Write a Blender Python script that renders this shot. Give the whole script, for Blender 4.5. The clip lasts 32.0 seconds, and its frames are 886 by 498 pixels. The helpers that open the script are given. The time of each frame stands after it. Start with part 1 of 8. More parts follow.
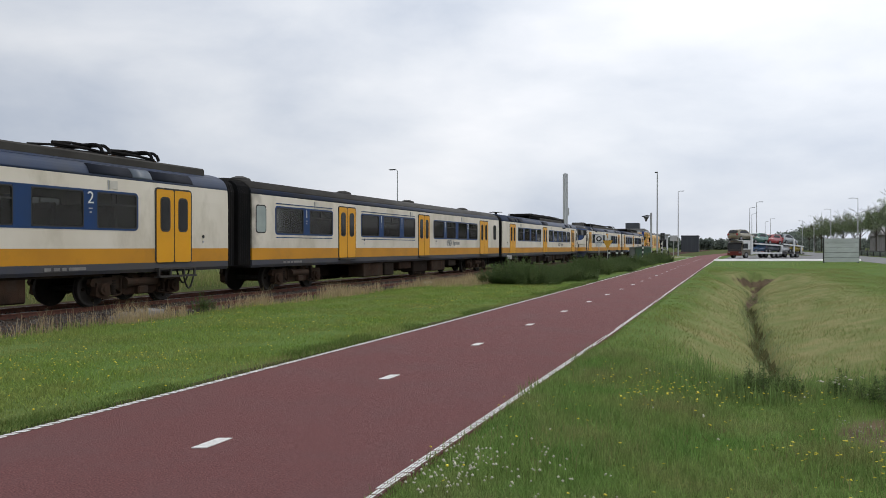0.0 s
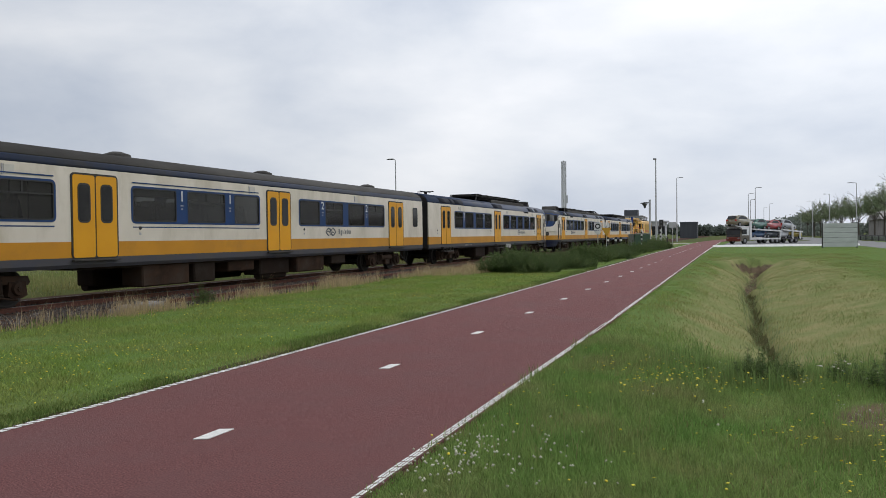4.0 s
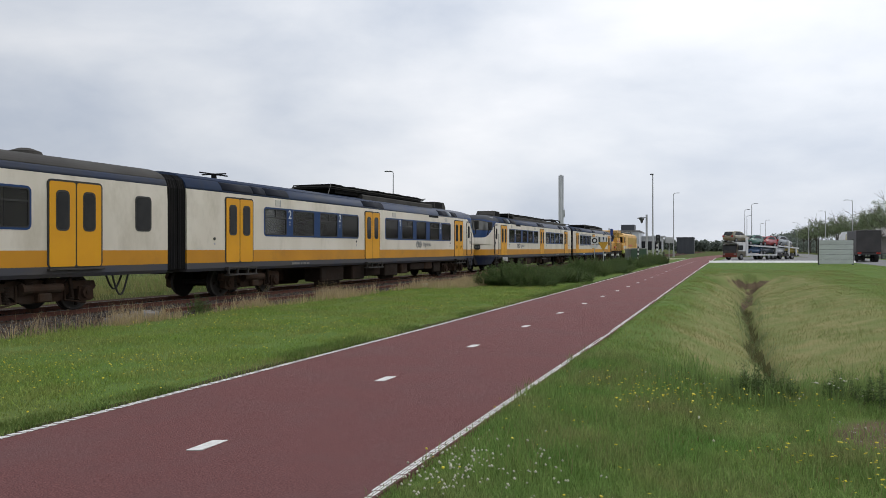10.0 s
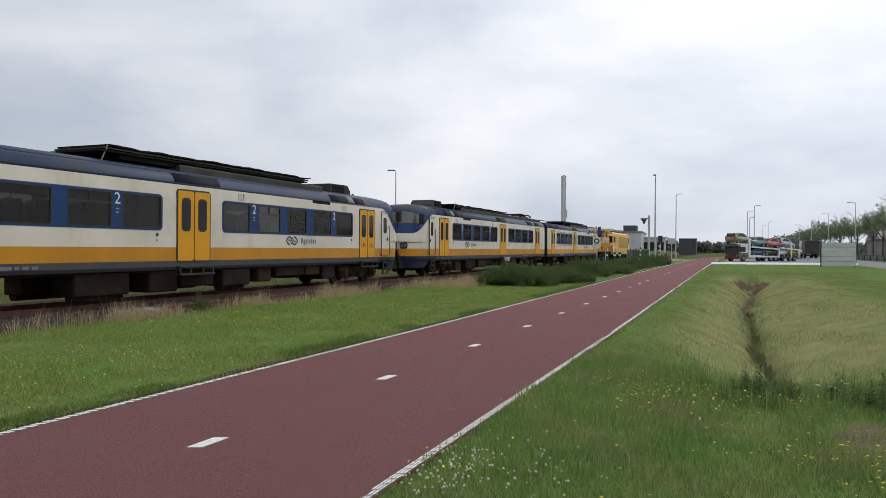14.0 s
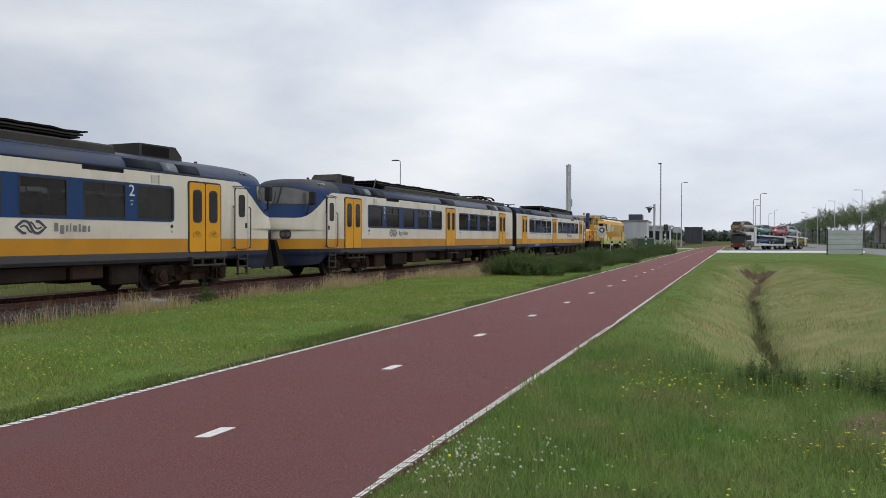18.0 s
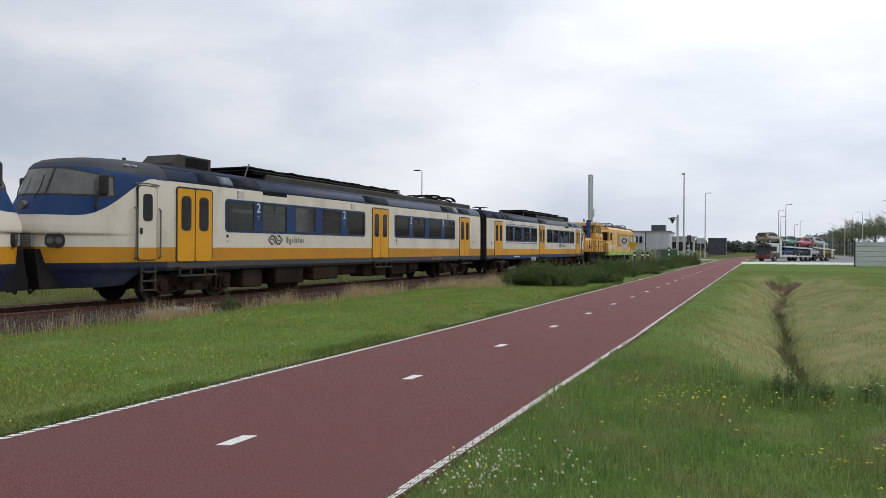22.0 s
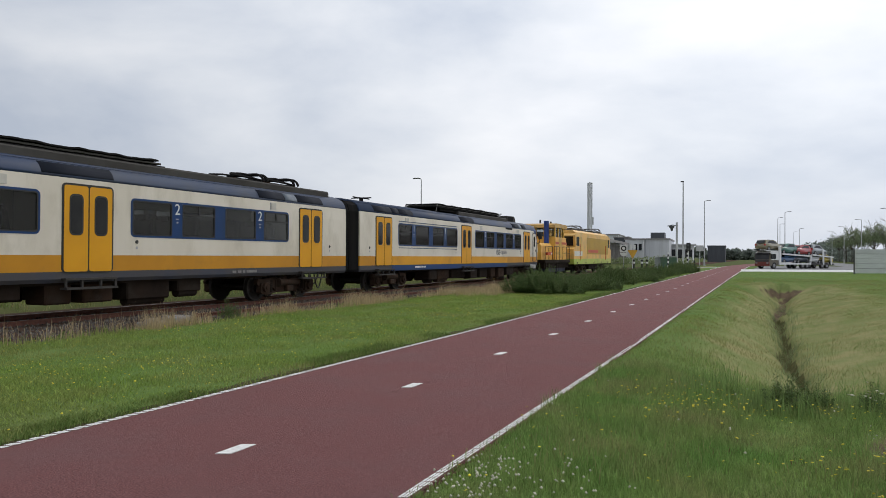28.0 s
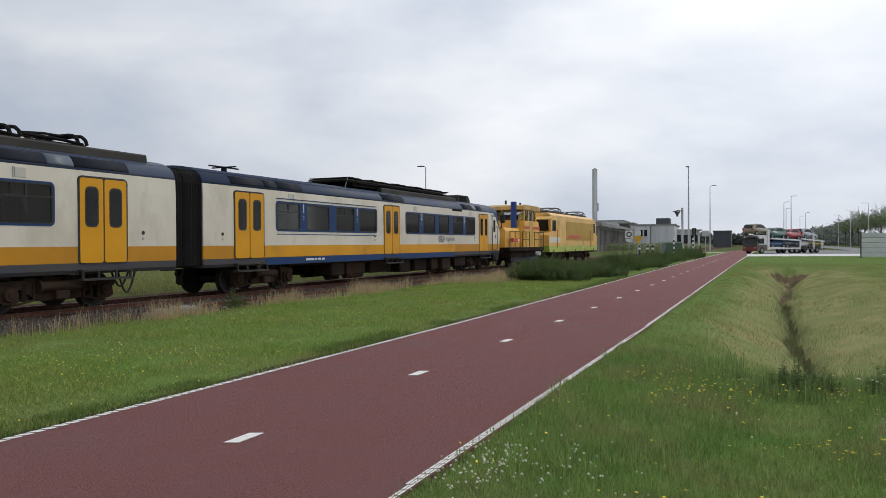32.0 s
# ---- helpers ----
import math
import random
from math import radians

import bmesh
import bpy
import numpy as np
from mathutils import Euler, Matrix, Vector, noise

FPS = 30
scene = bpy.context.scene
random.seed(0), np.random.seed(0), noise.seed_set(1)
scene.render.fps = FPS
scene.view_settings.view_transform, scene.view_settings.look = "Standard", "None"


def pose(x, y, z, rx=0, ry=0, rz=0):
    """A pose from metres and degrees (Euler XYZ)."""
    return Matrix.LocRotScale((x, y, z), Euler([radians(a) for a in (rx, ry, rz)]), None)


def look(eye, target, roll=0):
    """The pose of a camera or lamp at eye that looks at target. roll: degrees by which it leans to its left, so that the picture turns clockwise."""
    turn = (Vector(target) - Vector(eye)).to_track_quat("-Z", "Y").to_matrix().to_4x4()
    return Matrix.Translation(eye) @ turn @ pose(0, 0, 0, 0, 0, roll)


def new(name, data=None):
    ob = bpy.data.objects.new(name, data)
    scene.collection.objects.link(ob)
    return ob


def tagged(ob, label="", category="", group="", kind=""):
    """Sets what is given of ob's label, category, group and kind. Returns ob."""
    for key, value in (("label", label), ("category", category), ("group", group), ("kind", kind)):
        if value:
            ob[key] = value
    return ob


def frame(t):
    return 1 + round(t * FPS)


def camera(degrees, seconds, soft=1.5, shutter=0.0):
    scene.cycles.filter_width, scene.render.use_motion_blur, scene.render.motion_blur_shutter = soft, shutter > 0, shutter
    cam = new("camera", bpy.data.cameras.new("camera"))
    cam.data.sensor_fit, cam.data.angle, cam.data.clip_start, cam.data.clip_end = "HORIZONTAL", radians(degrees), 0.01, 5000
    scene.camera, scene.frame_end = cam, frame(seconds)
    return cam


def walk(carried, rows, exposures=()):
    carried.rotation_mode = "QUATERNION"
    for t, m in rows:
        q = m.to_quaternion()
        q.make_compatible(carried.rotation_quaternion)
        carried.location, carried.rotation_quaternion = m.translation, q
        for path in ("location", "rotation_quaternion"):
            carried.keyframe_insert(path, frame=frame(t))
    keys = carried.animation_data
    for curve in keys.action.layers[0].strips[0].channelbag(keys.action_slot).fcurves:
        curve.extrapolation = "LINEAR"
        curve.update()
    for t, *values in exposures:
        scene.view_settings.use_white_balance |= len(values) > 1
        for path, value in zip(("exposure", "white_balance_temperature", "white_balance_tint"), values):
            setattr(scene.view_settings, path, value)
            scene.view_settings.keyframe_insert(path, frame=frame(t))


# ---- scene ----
CAM_H = 1.65
# seconds, turn left of the path, tilt up, lean (degrees)
AIM = [
    (0, 22.23, -0.16, 0.00),
    (0.5, 22.29, -0.22, 0.01),
    (1, 22.29, -0.30, -0.09),
    (1.5, 22.26, -0.37, -0.19),
    (2, 22.26, -0.54, -0.51),
    (2.5, 22.40, -0.74, -0.68),
    (3, 22.46, -0.99, -0.77),
    (3.5, 22.36, -1.10, -0.80),
    (5.5, 21.57, -0.14, 0.06),
    (6, 21.67, 0.11, 0.14),
    (6.5, 21.86, 0.20, 0.08),
    (7, 22.02, 0.19, -0.02),
    (7.5, 22.08, 0.11, -0.10),
    (8, 22.05, 0.03, -0.07),
    (8.5, 21.97, -0.03, 0.01),
    (9, 21.91, -0.04, -0.04),
    (9.5, 21.90, -0.03, 0.00),
    (10, 21.90, -0.02, -0.00),
    (10.5, 21.93, -0.01, -0.03),
    (11, 22.01, -0.04, -0.21),
    (11.5, 22.11, -0.16, -0.18),
    (12, 22.26, -0.25, -0.02),
    (12.5, 22.33, -0.29, 0.14),
    (13, 22.27, -0.24, 0.21),
    (13.5, 22.15, -0.17, 0.30),
    (14, 22.06, -0.08, 0.45),
    (14.5, 22.02, -0.02, 0.41),
    (16.5, 22.21, -0.43, 0.28),
    (17, 22.28, -0.61, 0.23),
    (17.5, 22.36, -0.78, 0.21),
    (18, 22.45, -0.88, 0.15),
    (18.5, 22.60, -0.90, 0.23),
    (19, 22.77, -0.76, 0.45),
    (19.5, 22.95, -0.57, 0.61),
    (20, 23.25, -0.36, 0.68),
    (20.5, 23.65, -0.18, 0.52),
    (21, 23.98, -0.05, 0.51),
    (21.5, 24.16, -0.04, 0.41),
    (22, 24.13, -0.10, 0.39),
    (22.5, 24.13, -0.22, 0.30),
    (23, 24.07, -0.32, 0.30),
    (23.5, 23.98, -0.33, 0.43),
    (24, 23.86, -0.23, 0.51),
    (24.5, 23.81, -0.10, 0.46),
    (25, 23.79, 0.06, 0.45),
    (25.5, 23.76, 0.28, 0.55),
    (27.5, 24.02, 0.58, 0.33),
    (28, 24.09, 0.52, 0.33),
    (28.5, 24.15, 0.44, 0.24),
    (29, 24.16, 0.36, 0.19),
    (29.5, 24.22, 0.29, 0.17),
    (30, 24.28, 0.17, 0.16),
    (30.5, 24.30, 0.09, 0.09),
    (31, 24.35, 0.02, 0.03),
    (31.5, 24.45, -0.18, 0.01),
    (32, 24.49, -0.44, -0.25),
]
# seconds and metres the train has gone along its track
GONE = [
    (0, 0.01),
    (0.5, -1.61),
    (1, -3.21),
    (1.5, -4.81),
    (2, -6.38),
    (2.5, -7.95),
    (3, -9.50),
    (3.5, -11.04),
    (4, -12.57),
    (4.5, -14.08),
    (5, -15.58),
    (5.5, -17.07),
    (6, -18.54),
    (6.5, -20.01),
    (7, -21.48),
    (7.5, -22.95),
    (8, -24.42),
    (8.5, -25.90),
    (9, -27.38),
    (9.5, -28.88),
    (10, -30.37),
    (10.5, -31.87),
    (11, -33.36),
    (11.5, -34.84),
    (12, -36.30),
    (12.5, -37.75),
    (13, -39.18),
    (13.5, -40.58),
    (14, -41.97),
    (14.5, -43.33),
    (15, -44.68),
    (15.5, -46.01),
    (16, -47.34),
    (16.5, -48.66),
    (17, -49.98),
    (17.5, -51.30),
    (18, -52.62),
    (18.5, -53.94),
    (19, -55.25),
    (19.5, -56.56),
    (20, -57.87),
    (20.5, -59.17),
    (21, -60.46),
    (21.5, -61.76),
    (22, -63.04),
    (22.5, -64.31),
    (23, -65.57),
    (23.5, -66.82),
    (24, -68.05),
    (24.5, -69.26),
    (25, -70.46),
    (25.5, -71.65),
    (26, -72.83),
    (26.5, -74.00),
    (27, -75.17),
    (27.5, -76.32),
    (28, -77.48),
    (28.5, -78.63),
    (29, -79.77),
    (29.5, -80.91),
    (30, -82.05),
    (30.5, -83.18),
    (31, -84.31),
    (31.5, -85.44),
    (32, -86.56),
]
cam = camera(63.0, 32.0, soft=0.85)
walk(cam, [(t, pose(0, 0, CAM_H, 90 + tilt, 0, turn) @ pose(0, 0, 0, 0, 0, lean)) for t, turn, tilt, lean in AIM],
     [(0, 0.02), (4, 0.0), (10, 0.0), (15, 0.01), (18, 0.02), (20, 0.05), (23, 0.06), (25, 0.06), (27.5, 0.01), (32, -0.01)])


def gone(t):
    return float(np.interp(t, [g[0] for g in GONE], [g[1] for g in GONE]))

# ---- light: an overcast day ----
SUN_EL, SUN_AZ = radians(50), radians(38)
world = bpy.data.worlds.new("overcast_sky")
scene.world = world
world.use_nodes = True
wn, wl = world.node_tree.nodes, world.node_tree.links
wn.clear()
w_out = wn.new("ShaderNodeOutputWorld")
w_bg = wn.new("ShaderNodeBackground")
w_sky = wn.new("ShaderNodeTexSky")
w_sky.sky_type, w_sky.sun_disc = "NISHITA", False
w_sky.sun_elevation, w_sky.sun_rotation = SUN_EL, SUN_AZ
w_sky.air_density, w_sky.dust_density = 1.0, 3.0
w_co = wn.new("ShaderNodeTexCoord")
w_map = wn.new("ShaderNodeMapping")
w_map.inputs["Scale"].default_value = (1.0, 1.0, 2.3)
w_noise = wn.new("ShaderNodeTexNoise")
w_noise.inputs["Scale"].default_value, w_noise.inputs["Detail"].default_value = 2.3, 8.0
w_noise.inputs["Roughness"].default_value, w_noise.inputs["Distortion"].default_value = 0.5, 0.15
w_ramp = wn.new("ShaderNodeValToRGB")
els = w_ramp.color_ramp.elements
els[0].position, els[0].color = 0.32, (0.485, 0.54, 0.64, 1)
els[1].position, els[1].color = 0.70, (0.90, 0.905, 0.93, 1)
mid = els.new(0.5)
mid.color = (0.697, 0.73, 0.788, 1)
w_skyscale = wn.new("ShaderNodeMixRGB")
w_skyscale.blend_type = "MULTIPLY"
w_skyscale.inputs["Fac"].default_value = 1.0
w_skyscale.inputs["Color2"].default_value = (0.10, 0.10, 0.10, 1)
w_mix = wn.new("ShaderNodeMixRGB")
w_mix.inputs["Fac"].default_value = 0.93
wl.new(w_co.outputs["Generated"], w_map.inputs["Vector"])
wl.new(w_map.outputs["Vector"], w_noise.inputs["Vector"])
wl.new(w_noise.outputs["Fac"], w_ramp.inputs["Fac"])
wl.new(w_sky.outputs["Color"], w_skyscale.inputs["Color1"])
wl.new(w_skyscale.outputs["Color"], w_mix.inputs["Color1"])
wl.new(w_ramp.outputs["Color"], w_mix.inputs["Color2"])
# the cloud cover is brighter overhead and towards the hidden sun
w_dir = wn.new("ShaderNodeVectorMath")
w_dir.operation = "DOT_PRODUCT"
w_dir.inputs[1].default_value = (math.sin(SUN_AZ) * math.cos(SUN_EL), math.cos(SUN_AZ) * math.cos(SUN_EL), math.sin(SUN_EL))
w_rng = wn.new("ShaderNodeMapRange")
w_rng.inputs["From Min"].default_value, w_rng.inputs["From Max"].default_value = 0.1, 1.0
w_rng.inputs["To Min"].default_value, w_rng.inputs["To Max"].default_value = 0.96, 1.42
wl.new(w_co.outputs["Generated"], w_dir.inputs[0])
wl.new(w_dir.outputs["Value"], w_rng.inputs["Value"])
wl.new(w_rng.outputs["Result"], w_bg.inputs["Strength"])
wl.new(w_mix.outputs["Color"], w_bg.inputs["Color"])
wl.new(w_bg.outputs["Background"], w_out.inputs["Surface"])

sun_data = bpy.data.lights.new("sun", "SUN")
sun_data.energy, sun_data.angle, sun_data.color = 0.75, radians(25), (1.0, 0.97, 0.92)
sun = new("sun", sun_data)
sun.matrix_world = look((0, 0, 60), (60 * math.sin(SUN_AZ) * -1 / math.tan(SUN_EL), 60 * math.cos(SUN_AZ) * -1 / math.tan(SUN_EL), 0))

# ---- materials ----
def mat(name, c1, c2=None, scale=4.0, rough=0.6, metal=0.0, bump=0.15, fine=60.0, dirt=None, dirt_scale=0.7,
        dirt_at=0.62, spec=0.5, coat=0.0, rand=0.0, island=0.0, stretch=(1, 1, 1), leaf=0.0, soot=None):
    """A painted or natural surface: two tones by noise, stains on a larger scale, fine relief."""
    m = bpy.data.materials.new(name)
    m.use_nodes = True
    n, l = m.node_tree.nodes, m.node_tree.links
    b = n["Principled BSDF"]
    b.inputs["Roughness"].default_value, b.inputs["Metallic"].default_value = rough, metal
    b.inputs["Specular IOR Level"].default_value = spec
    b.inputs["Coat Weight"].default_value = coat
    co = n.new("ShaderNodeTexCoord")
    mp = n.new("ShaderNodeMapping")
    mp.inputs["Scale"].default_value = stretch
    l.new(co.outputs["Object"], mp.inputs["Vector"])
    n1 = n.new("ShaderNodeTexNoise")
    n1.inputs["Scale"].default_value, n1.inputs["Detail"].default_value = scale, 6
    l.new(mp.outputs["Vector"], n1.inputs["Vector"])
    mix = n.new("ShaderNodeMixRGB")
    c2 = c2 or tuple(c * 0.8 for c in c1)
    mix.inputs["Color1"].default_value, mix.inputs["Color2"].default_value = (*c1, 1), (*c2, 1)
    r1 = n.new("ShaderNodeMapRange")
    r1.inputs["From Min"].default_value, r1.inputs["From Max"].default_value = 0.33, 0.67
    l.new(n1.outputs["Fac"], r1.inputs["Value"])
    l.new(r1.outputs["Result"], mix.inputs["Fac"])
    last = mix.outputs["Color"]
    if dirt:
        n2 = n.new("ShaderNodeTexNoise")
        n2.inputs["Scale"].default_value, n2.inputs["Detail"].default_value = dirt_scale, 8
        n2.inputs["Roughness"].default_value = 0.65
        l.new(mp.outputs["Vector"], n2.inputs["Vector"])
        r2 = n.new("ShaderNodeMapRange")
        r2.inputs["From Min"].default_value, r2.inputs["From Max"].default_value = dirt_at - 0.14, dirt_at + 0.14
        l.new(n2.outputs["Fac"], r2.inputs["Value"])
        mx = n.new("ShaderNodeMixRGB")
        mx.inputs["Color2"].default_value = (*dirt, 1)
        l.new(last, mx.inputs["Color1"])
        l.new(r2.outputs["Result"], mx.inputs["Fac"])
        last = mx.outputs["Color"]
    if soot:
        # brake dust blown against the car's end, thinning out along its length
        sp, so, sr, sa, sm = (n.new("ShaderNode" + k) for k in ("SeparateXYZ", "TexNoise", "MapRange", "Math", "MixRGB"))
        so.inputs["Scale"].default_value, so.inputs["Detail"].default_value = 2.2, 7
        sa.operation = "MULTIPLY_ADD"
        sa.inputs[1].default_value, sa.inputs[2].default_value = 1.3, -0.65
        l.new(co.outputs["Object"], so.inputs["Vector"])
        l.new(co.outputs["Object"], sp.inputs["Vector"])
        l.new(so.outputs["Fac"], sa.inputs[0])
        add = n.new("ShaderNodeMath")
        l.new(sp.outputs["Y"], add.inputs[0])
        l.new(sa.outputs["Value"], add.inputs[1])
        sr.inputs["From Min"].default_value, sr.inputs["From Max"].default_value = soot
        sr.inputs["To Min"].default_value, sr.inputs["To Max"].default_value = 0.85, 0.0
        l.new(add.outputs["Value"], sr.inputs["Value"])
        sm.inputs["Color2"].default_value = (0.10, 0.080, 0.060, 1)
        l.new(last, sm.inputs["Color1"])
        l.new(sr.outputs["Result"], sm.inputs["Fac"])
        last = sm.outputs["Color"]
    if rand or island:
        src = n.new("ShaderNodeObjectInfo") if rand else n.new("ShaderNodeNewGeometry")
        hs = n.new("ShaderNodeHueSaturation")
        rr = n.new("ShaderNodeMapRange")
        amount = rand or island
        rr.inputs["To Min"].default_value, rr.inputs["To Max"].default_value = 1 - amount, 1 + amount
        l.new(src.outputs["Random" if rand else "Random Per Island"], rr.inputs["Value"])
        l.new(rr.outputs["Result"], hs.inputs["Value"])
        l.new(last, hs.inputs["Color"])
        last = hs.outputs["Color"]
    l.new(last, b.inputs["Base Color"])
    if leaf:
        # thin leaves let part of the light through
        tr = n.new("ShaderNodeBsdfTranslucent")
        ms = n.new("ShaderNodeMixShader")
        ms.inputs["Fac"].default_value = leaf
        l.new(last, tr.inputs["Color"])
        l.new(b.outputs["BSDF"], ms.inputs[1])
        l.new(tr.outputs["BSDF"], ms.inputs[2])
        l.new(ms.outputs["Shader"], n["Material Output"].inputs["Surface"])
    if bump:
        n3 = n.new("ShaderNodeTexNoise")
        n3.inputs["Scale"].default_value, n3.inputs["Detail"].default_value = fine, 4
        l.new(mp.outputs["Vector"], n3.inputs["Vector"])
        bp = n.new("ShaderNodeBump")
        bp.inputs["Strength"].default_value, bp.inputs["Distance"].default_value = bump, 0.02
        l.new(n3.outputs["Fac"], bp.inputs["Height"])
        l.new(bp.outputs["Normal"], b.inputs["Normal"])
    return m


M = {}
# ground
def verge_mat():
    """Green verge that turns into dry bank where the land's own dryness says so."""
    m = mat("meadow_soil", (0.10, 0.168, 0.042), (0.132, 0.188, 0.057), 1.3, 0.95, bump=0.6, fine=25, dirt=(0.12, 0.13, 0.045), dirt_scale=0.35, dirt_at=0.66, spec=0.03)
    n, l = m.node_tree.nodes, m.node_tree.links
    b = n["Principled BSDF"]
    green = b.inputs["Base Color"].links[0].from_socket
    co, n1, n2, at = n.new("ShaderNodeTexCoord"), n.new("ShaderNodeTexNoise"), n.new("ShaderNodeTexNoise"), n.new("ShaderNodeAttribute")
    at.attribute_name = "dryness"
    n1.inputs["Scale"].default_value, n1.inputs["Detail"].default_value = 0.55, 9
    n2.inputs["Scale"].default_value, n2.inputs["Detail"].default_value = 1.4, 8
    n1.inputs["Roughness"].default_value = 0.65
    l.new(co.outputs["Object"], n1.inputs["Vector"])
    l.new(co.outputs["Object"], n2.inputs["Vector"])
    dry = n.new("ShaderNodeMixRGB")
    dry.inputs["Color1"].default_value, dry.inputs["Color2"].default_value = (0.272, 0.248, 0.118, 1), (0.180, 0.205, 0.078, 1)
    r2 = n.new("ShaderNodeMapRange")
    r2.inputs["From Min"].default_value, r2.inputs["From Max"].default_value = 0.35, 0.65
    l.new(n2.outputs["Fac"], r2.inputs["Value"])
    l.new(r2.outputs["Result"], dry.inputs["Fac"])
    add = n.new("ShaderNodeMath")
    l.new(at.outputs["Fac"], add.inputs[0])
    l.new(n1.outputs["Fac"], add.inputs[1])
    r1 = n.new("ShaderNodeMapRange")
    r1.inputs["From Min"].default_value, r1.inputs["From Max"].default_value = 0.88, 1.32
    l.new(add.outputs["Value"], r1.inputs["Value"])
    both = n.new("ShaderNodeMixRGB")
    l.new(r1.outputs["Result"], both.inputs["Fac"])
    l.new(green, both.inputs["Color1"])
    l.new(dry.outputs["Color"], both.inputs["Color2"])
    # bare earth, broken up by the same noise
    at2, n3, add2, r3, earth, last = (n.new("ShaderNode" + k) for k in ("Attribute", "TexNoise", "Math", "MapRange", "MixRGB", "MixRGB"))
    at2.attribute_name = "bare"
    n3.inputs["Scale"].default_value, n3.inputs["Detail"].default_value = 1.8, 8
    l.new(co.outputs["Object"], n3.inputs["Vector"])
    l.new(at2.outputs["Fac"], add2.inputs[0])
    l.new(n3.outputs["Fac"], add2.inputs[1])
    r3.inputs["From Min"].default_value, r3.inputs["From Max"].default_value = 0.95, 1.22
    l.new(add2.outputs["Value"], r3.inputs["Value"])
    earth.inputs["Color1"].default_value, earth.inputs["Color2"].default_value = (0.165, 0.120, 0.078, 1), (0.085, 0.066, 0.043, 1)
    l.new(r2.outputs["Result"], earth.inputs["Fac"])
    l.new(r3.outputs["Result"], last.inputs["Fac"])
    l.new(both.outputs["Color"], last.inputs["Color1"])
    l.new(earth.outputs["Color"], last.inputs["Color2"])
    l.new(last.outputs["Color"], b.inputs["Base Color"])
    return m


M["edge_soil"] = mat("edge_soil", (0.075, 0.062, 0.035), (0.06, 0.075, 0.028), 5, 0.95, bump=0.7, fine=40, spec=0.03)
M["soil"] = verge_mat()
M["field"] = mat("field_grass", (0.070, 0.092, 0.030), (0.095, 0.112, 0.040), 0.5, 0.95, bump=0.8, fine=12, dirt=(0.12, 0.12, 0.05), dirt_scale=0.12, spec=0.03)
M["dirt"] = mat("bare_dirt", (0.098, 0.072, 0.045), (0.050, 0.040, 0.026), 3, 0.95, bump=0.8, fine=40, spec=0.03)
M["mud"] = mat("ditch_mud", (0.115, 0.108, 0.043), (0.075, 0.078, 0.030), 3, 0.9, bump=0.7, fine=30, spec=0.03)
M["red"] = mat("red_asphalt", (0.295, 0.126, 0.121), (0.112, 0.053, 0.052), 75, 0.85, bump=0.8, fine=240, dirt=(0.195, 0.102, 0.100), dirt_scale=0.8, dirt_at=0.60, spec=0.12)
M["paint"] = mat("road_paint", (0.78, 0.77, 0.74), (0.62, 0.61, 0.58), 25, 0.7, bump=0.3, fine=120, dirt=(0.42, 0.36, 0.33), dirt_scale=7, dirt_at=0.7)
M["asphalt"] = mat("grey_asphalt", (0.20, 0.20, 0.20), (0.15, 0.15, 0.155), 4, 0.9, bump=0.3, fine=150, dirt=(0.24, 0.24, 0.235), dirt_scale=0.3)
M["concrete"] = mat("pale_concrete", (0.72, 0.71, 0.69), (0.62, 0.61, 0.58), 3, 0.85, bump=0.3, fine=80)
M["ballast"] = mat("ballast_stone", (0.080, 0.055, 0.043), (0.040, 0.028, 0.023), 8, 0.95, bump=0.9, fine=30, dirt=(0.085, 0.052, 0.038), dirt_scale=1.2, dirt_at=0.5, spec=0.03)
M["stones"] = mat("loose_stones", (0.15, 0.138, 0.125), (0.065, 0.055, 0.048), 5, 0.9, bump=0.4, fine=40, island=0.5, spec=0.03)
M["rust"] = mat("rusty_rail", (0.17, 0.066, 0.042), (0.10, 0.043, 0.030), 9, 0.8, 0.2, bump=0.4, fine=70)
M["railtop"] = mat("worn_rail_head", (0.16, 0.12, 0.10), (0.10, 0.07, 0.06), 6, 0.45, 0.8, bump=0.1)
M["sleeper"] = mat("old_sleeper", (0.075, 0.06, 0.05), (0.045, 0.036, 0.03), 6, 0.9, bump=0.7, fine=40, rand=0.25, stretch=(1, 6, 1), spec=0.03)
# train
GRIME = (0.44, 0.385, 0.29)
M["white"] = mat("white_car_paint", (0.70, 0.635, 0.54), (0.62, 0.555, 0.455), 0.9, 0.42, bump=0.03, fine=8, dirt=GRIME, dirt_scale=0.8, dirt_at=0.66, stretch=(1, 1, 0.45))
M["sooty"] = mat("white_paint_sooty_at_the_end", (0.685, 0.62, 0.53), (0.60, 0.54, 0.445), 0.9, 0.45, bump=0.03, fine=8, dirt=GRIME, dirt_scale=0.8, dirt_at=0.62, stretch=(1, 1, 0.45), soot=(-0.05, 0.80))
M["orange"] = mat("yellow_orange_paint", (0.57, 0.255, 0.013), (0.48, 0.212, 0.013), 0.8, 0.42, bump=0.03, fine=8, dirt=(0.34, 0.165, 0.025), dirt_scale=0.7, dirt_at=0.66, spec=0.3)
M["door"] = mat("yellow_door_paint", (0.70, 0.325, 0.007), (0.62, 0.28, 0.008), 0.9, 0.45, bump=0.03, fine=8, dirt=(0.40, 0.20, 0.025), dirt_scale=0.9, dirt_at=0.72, spec=0.3)
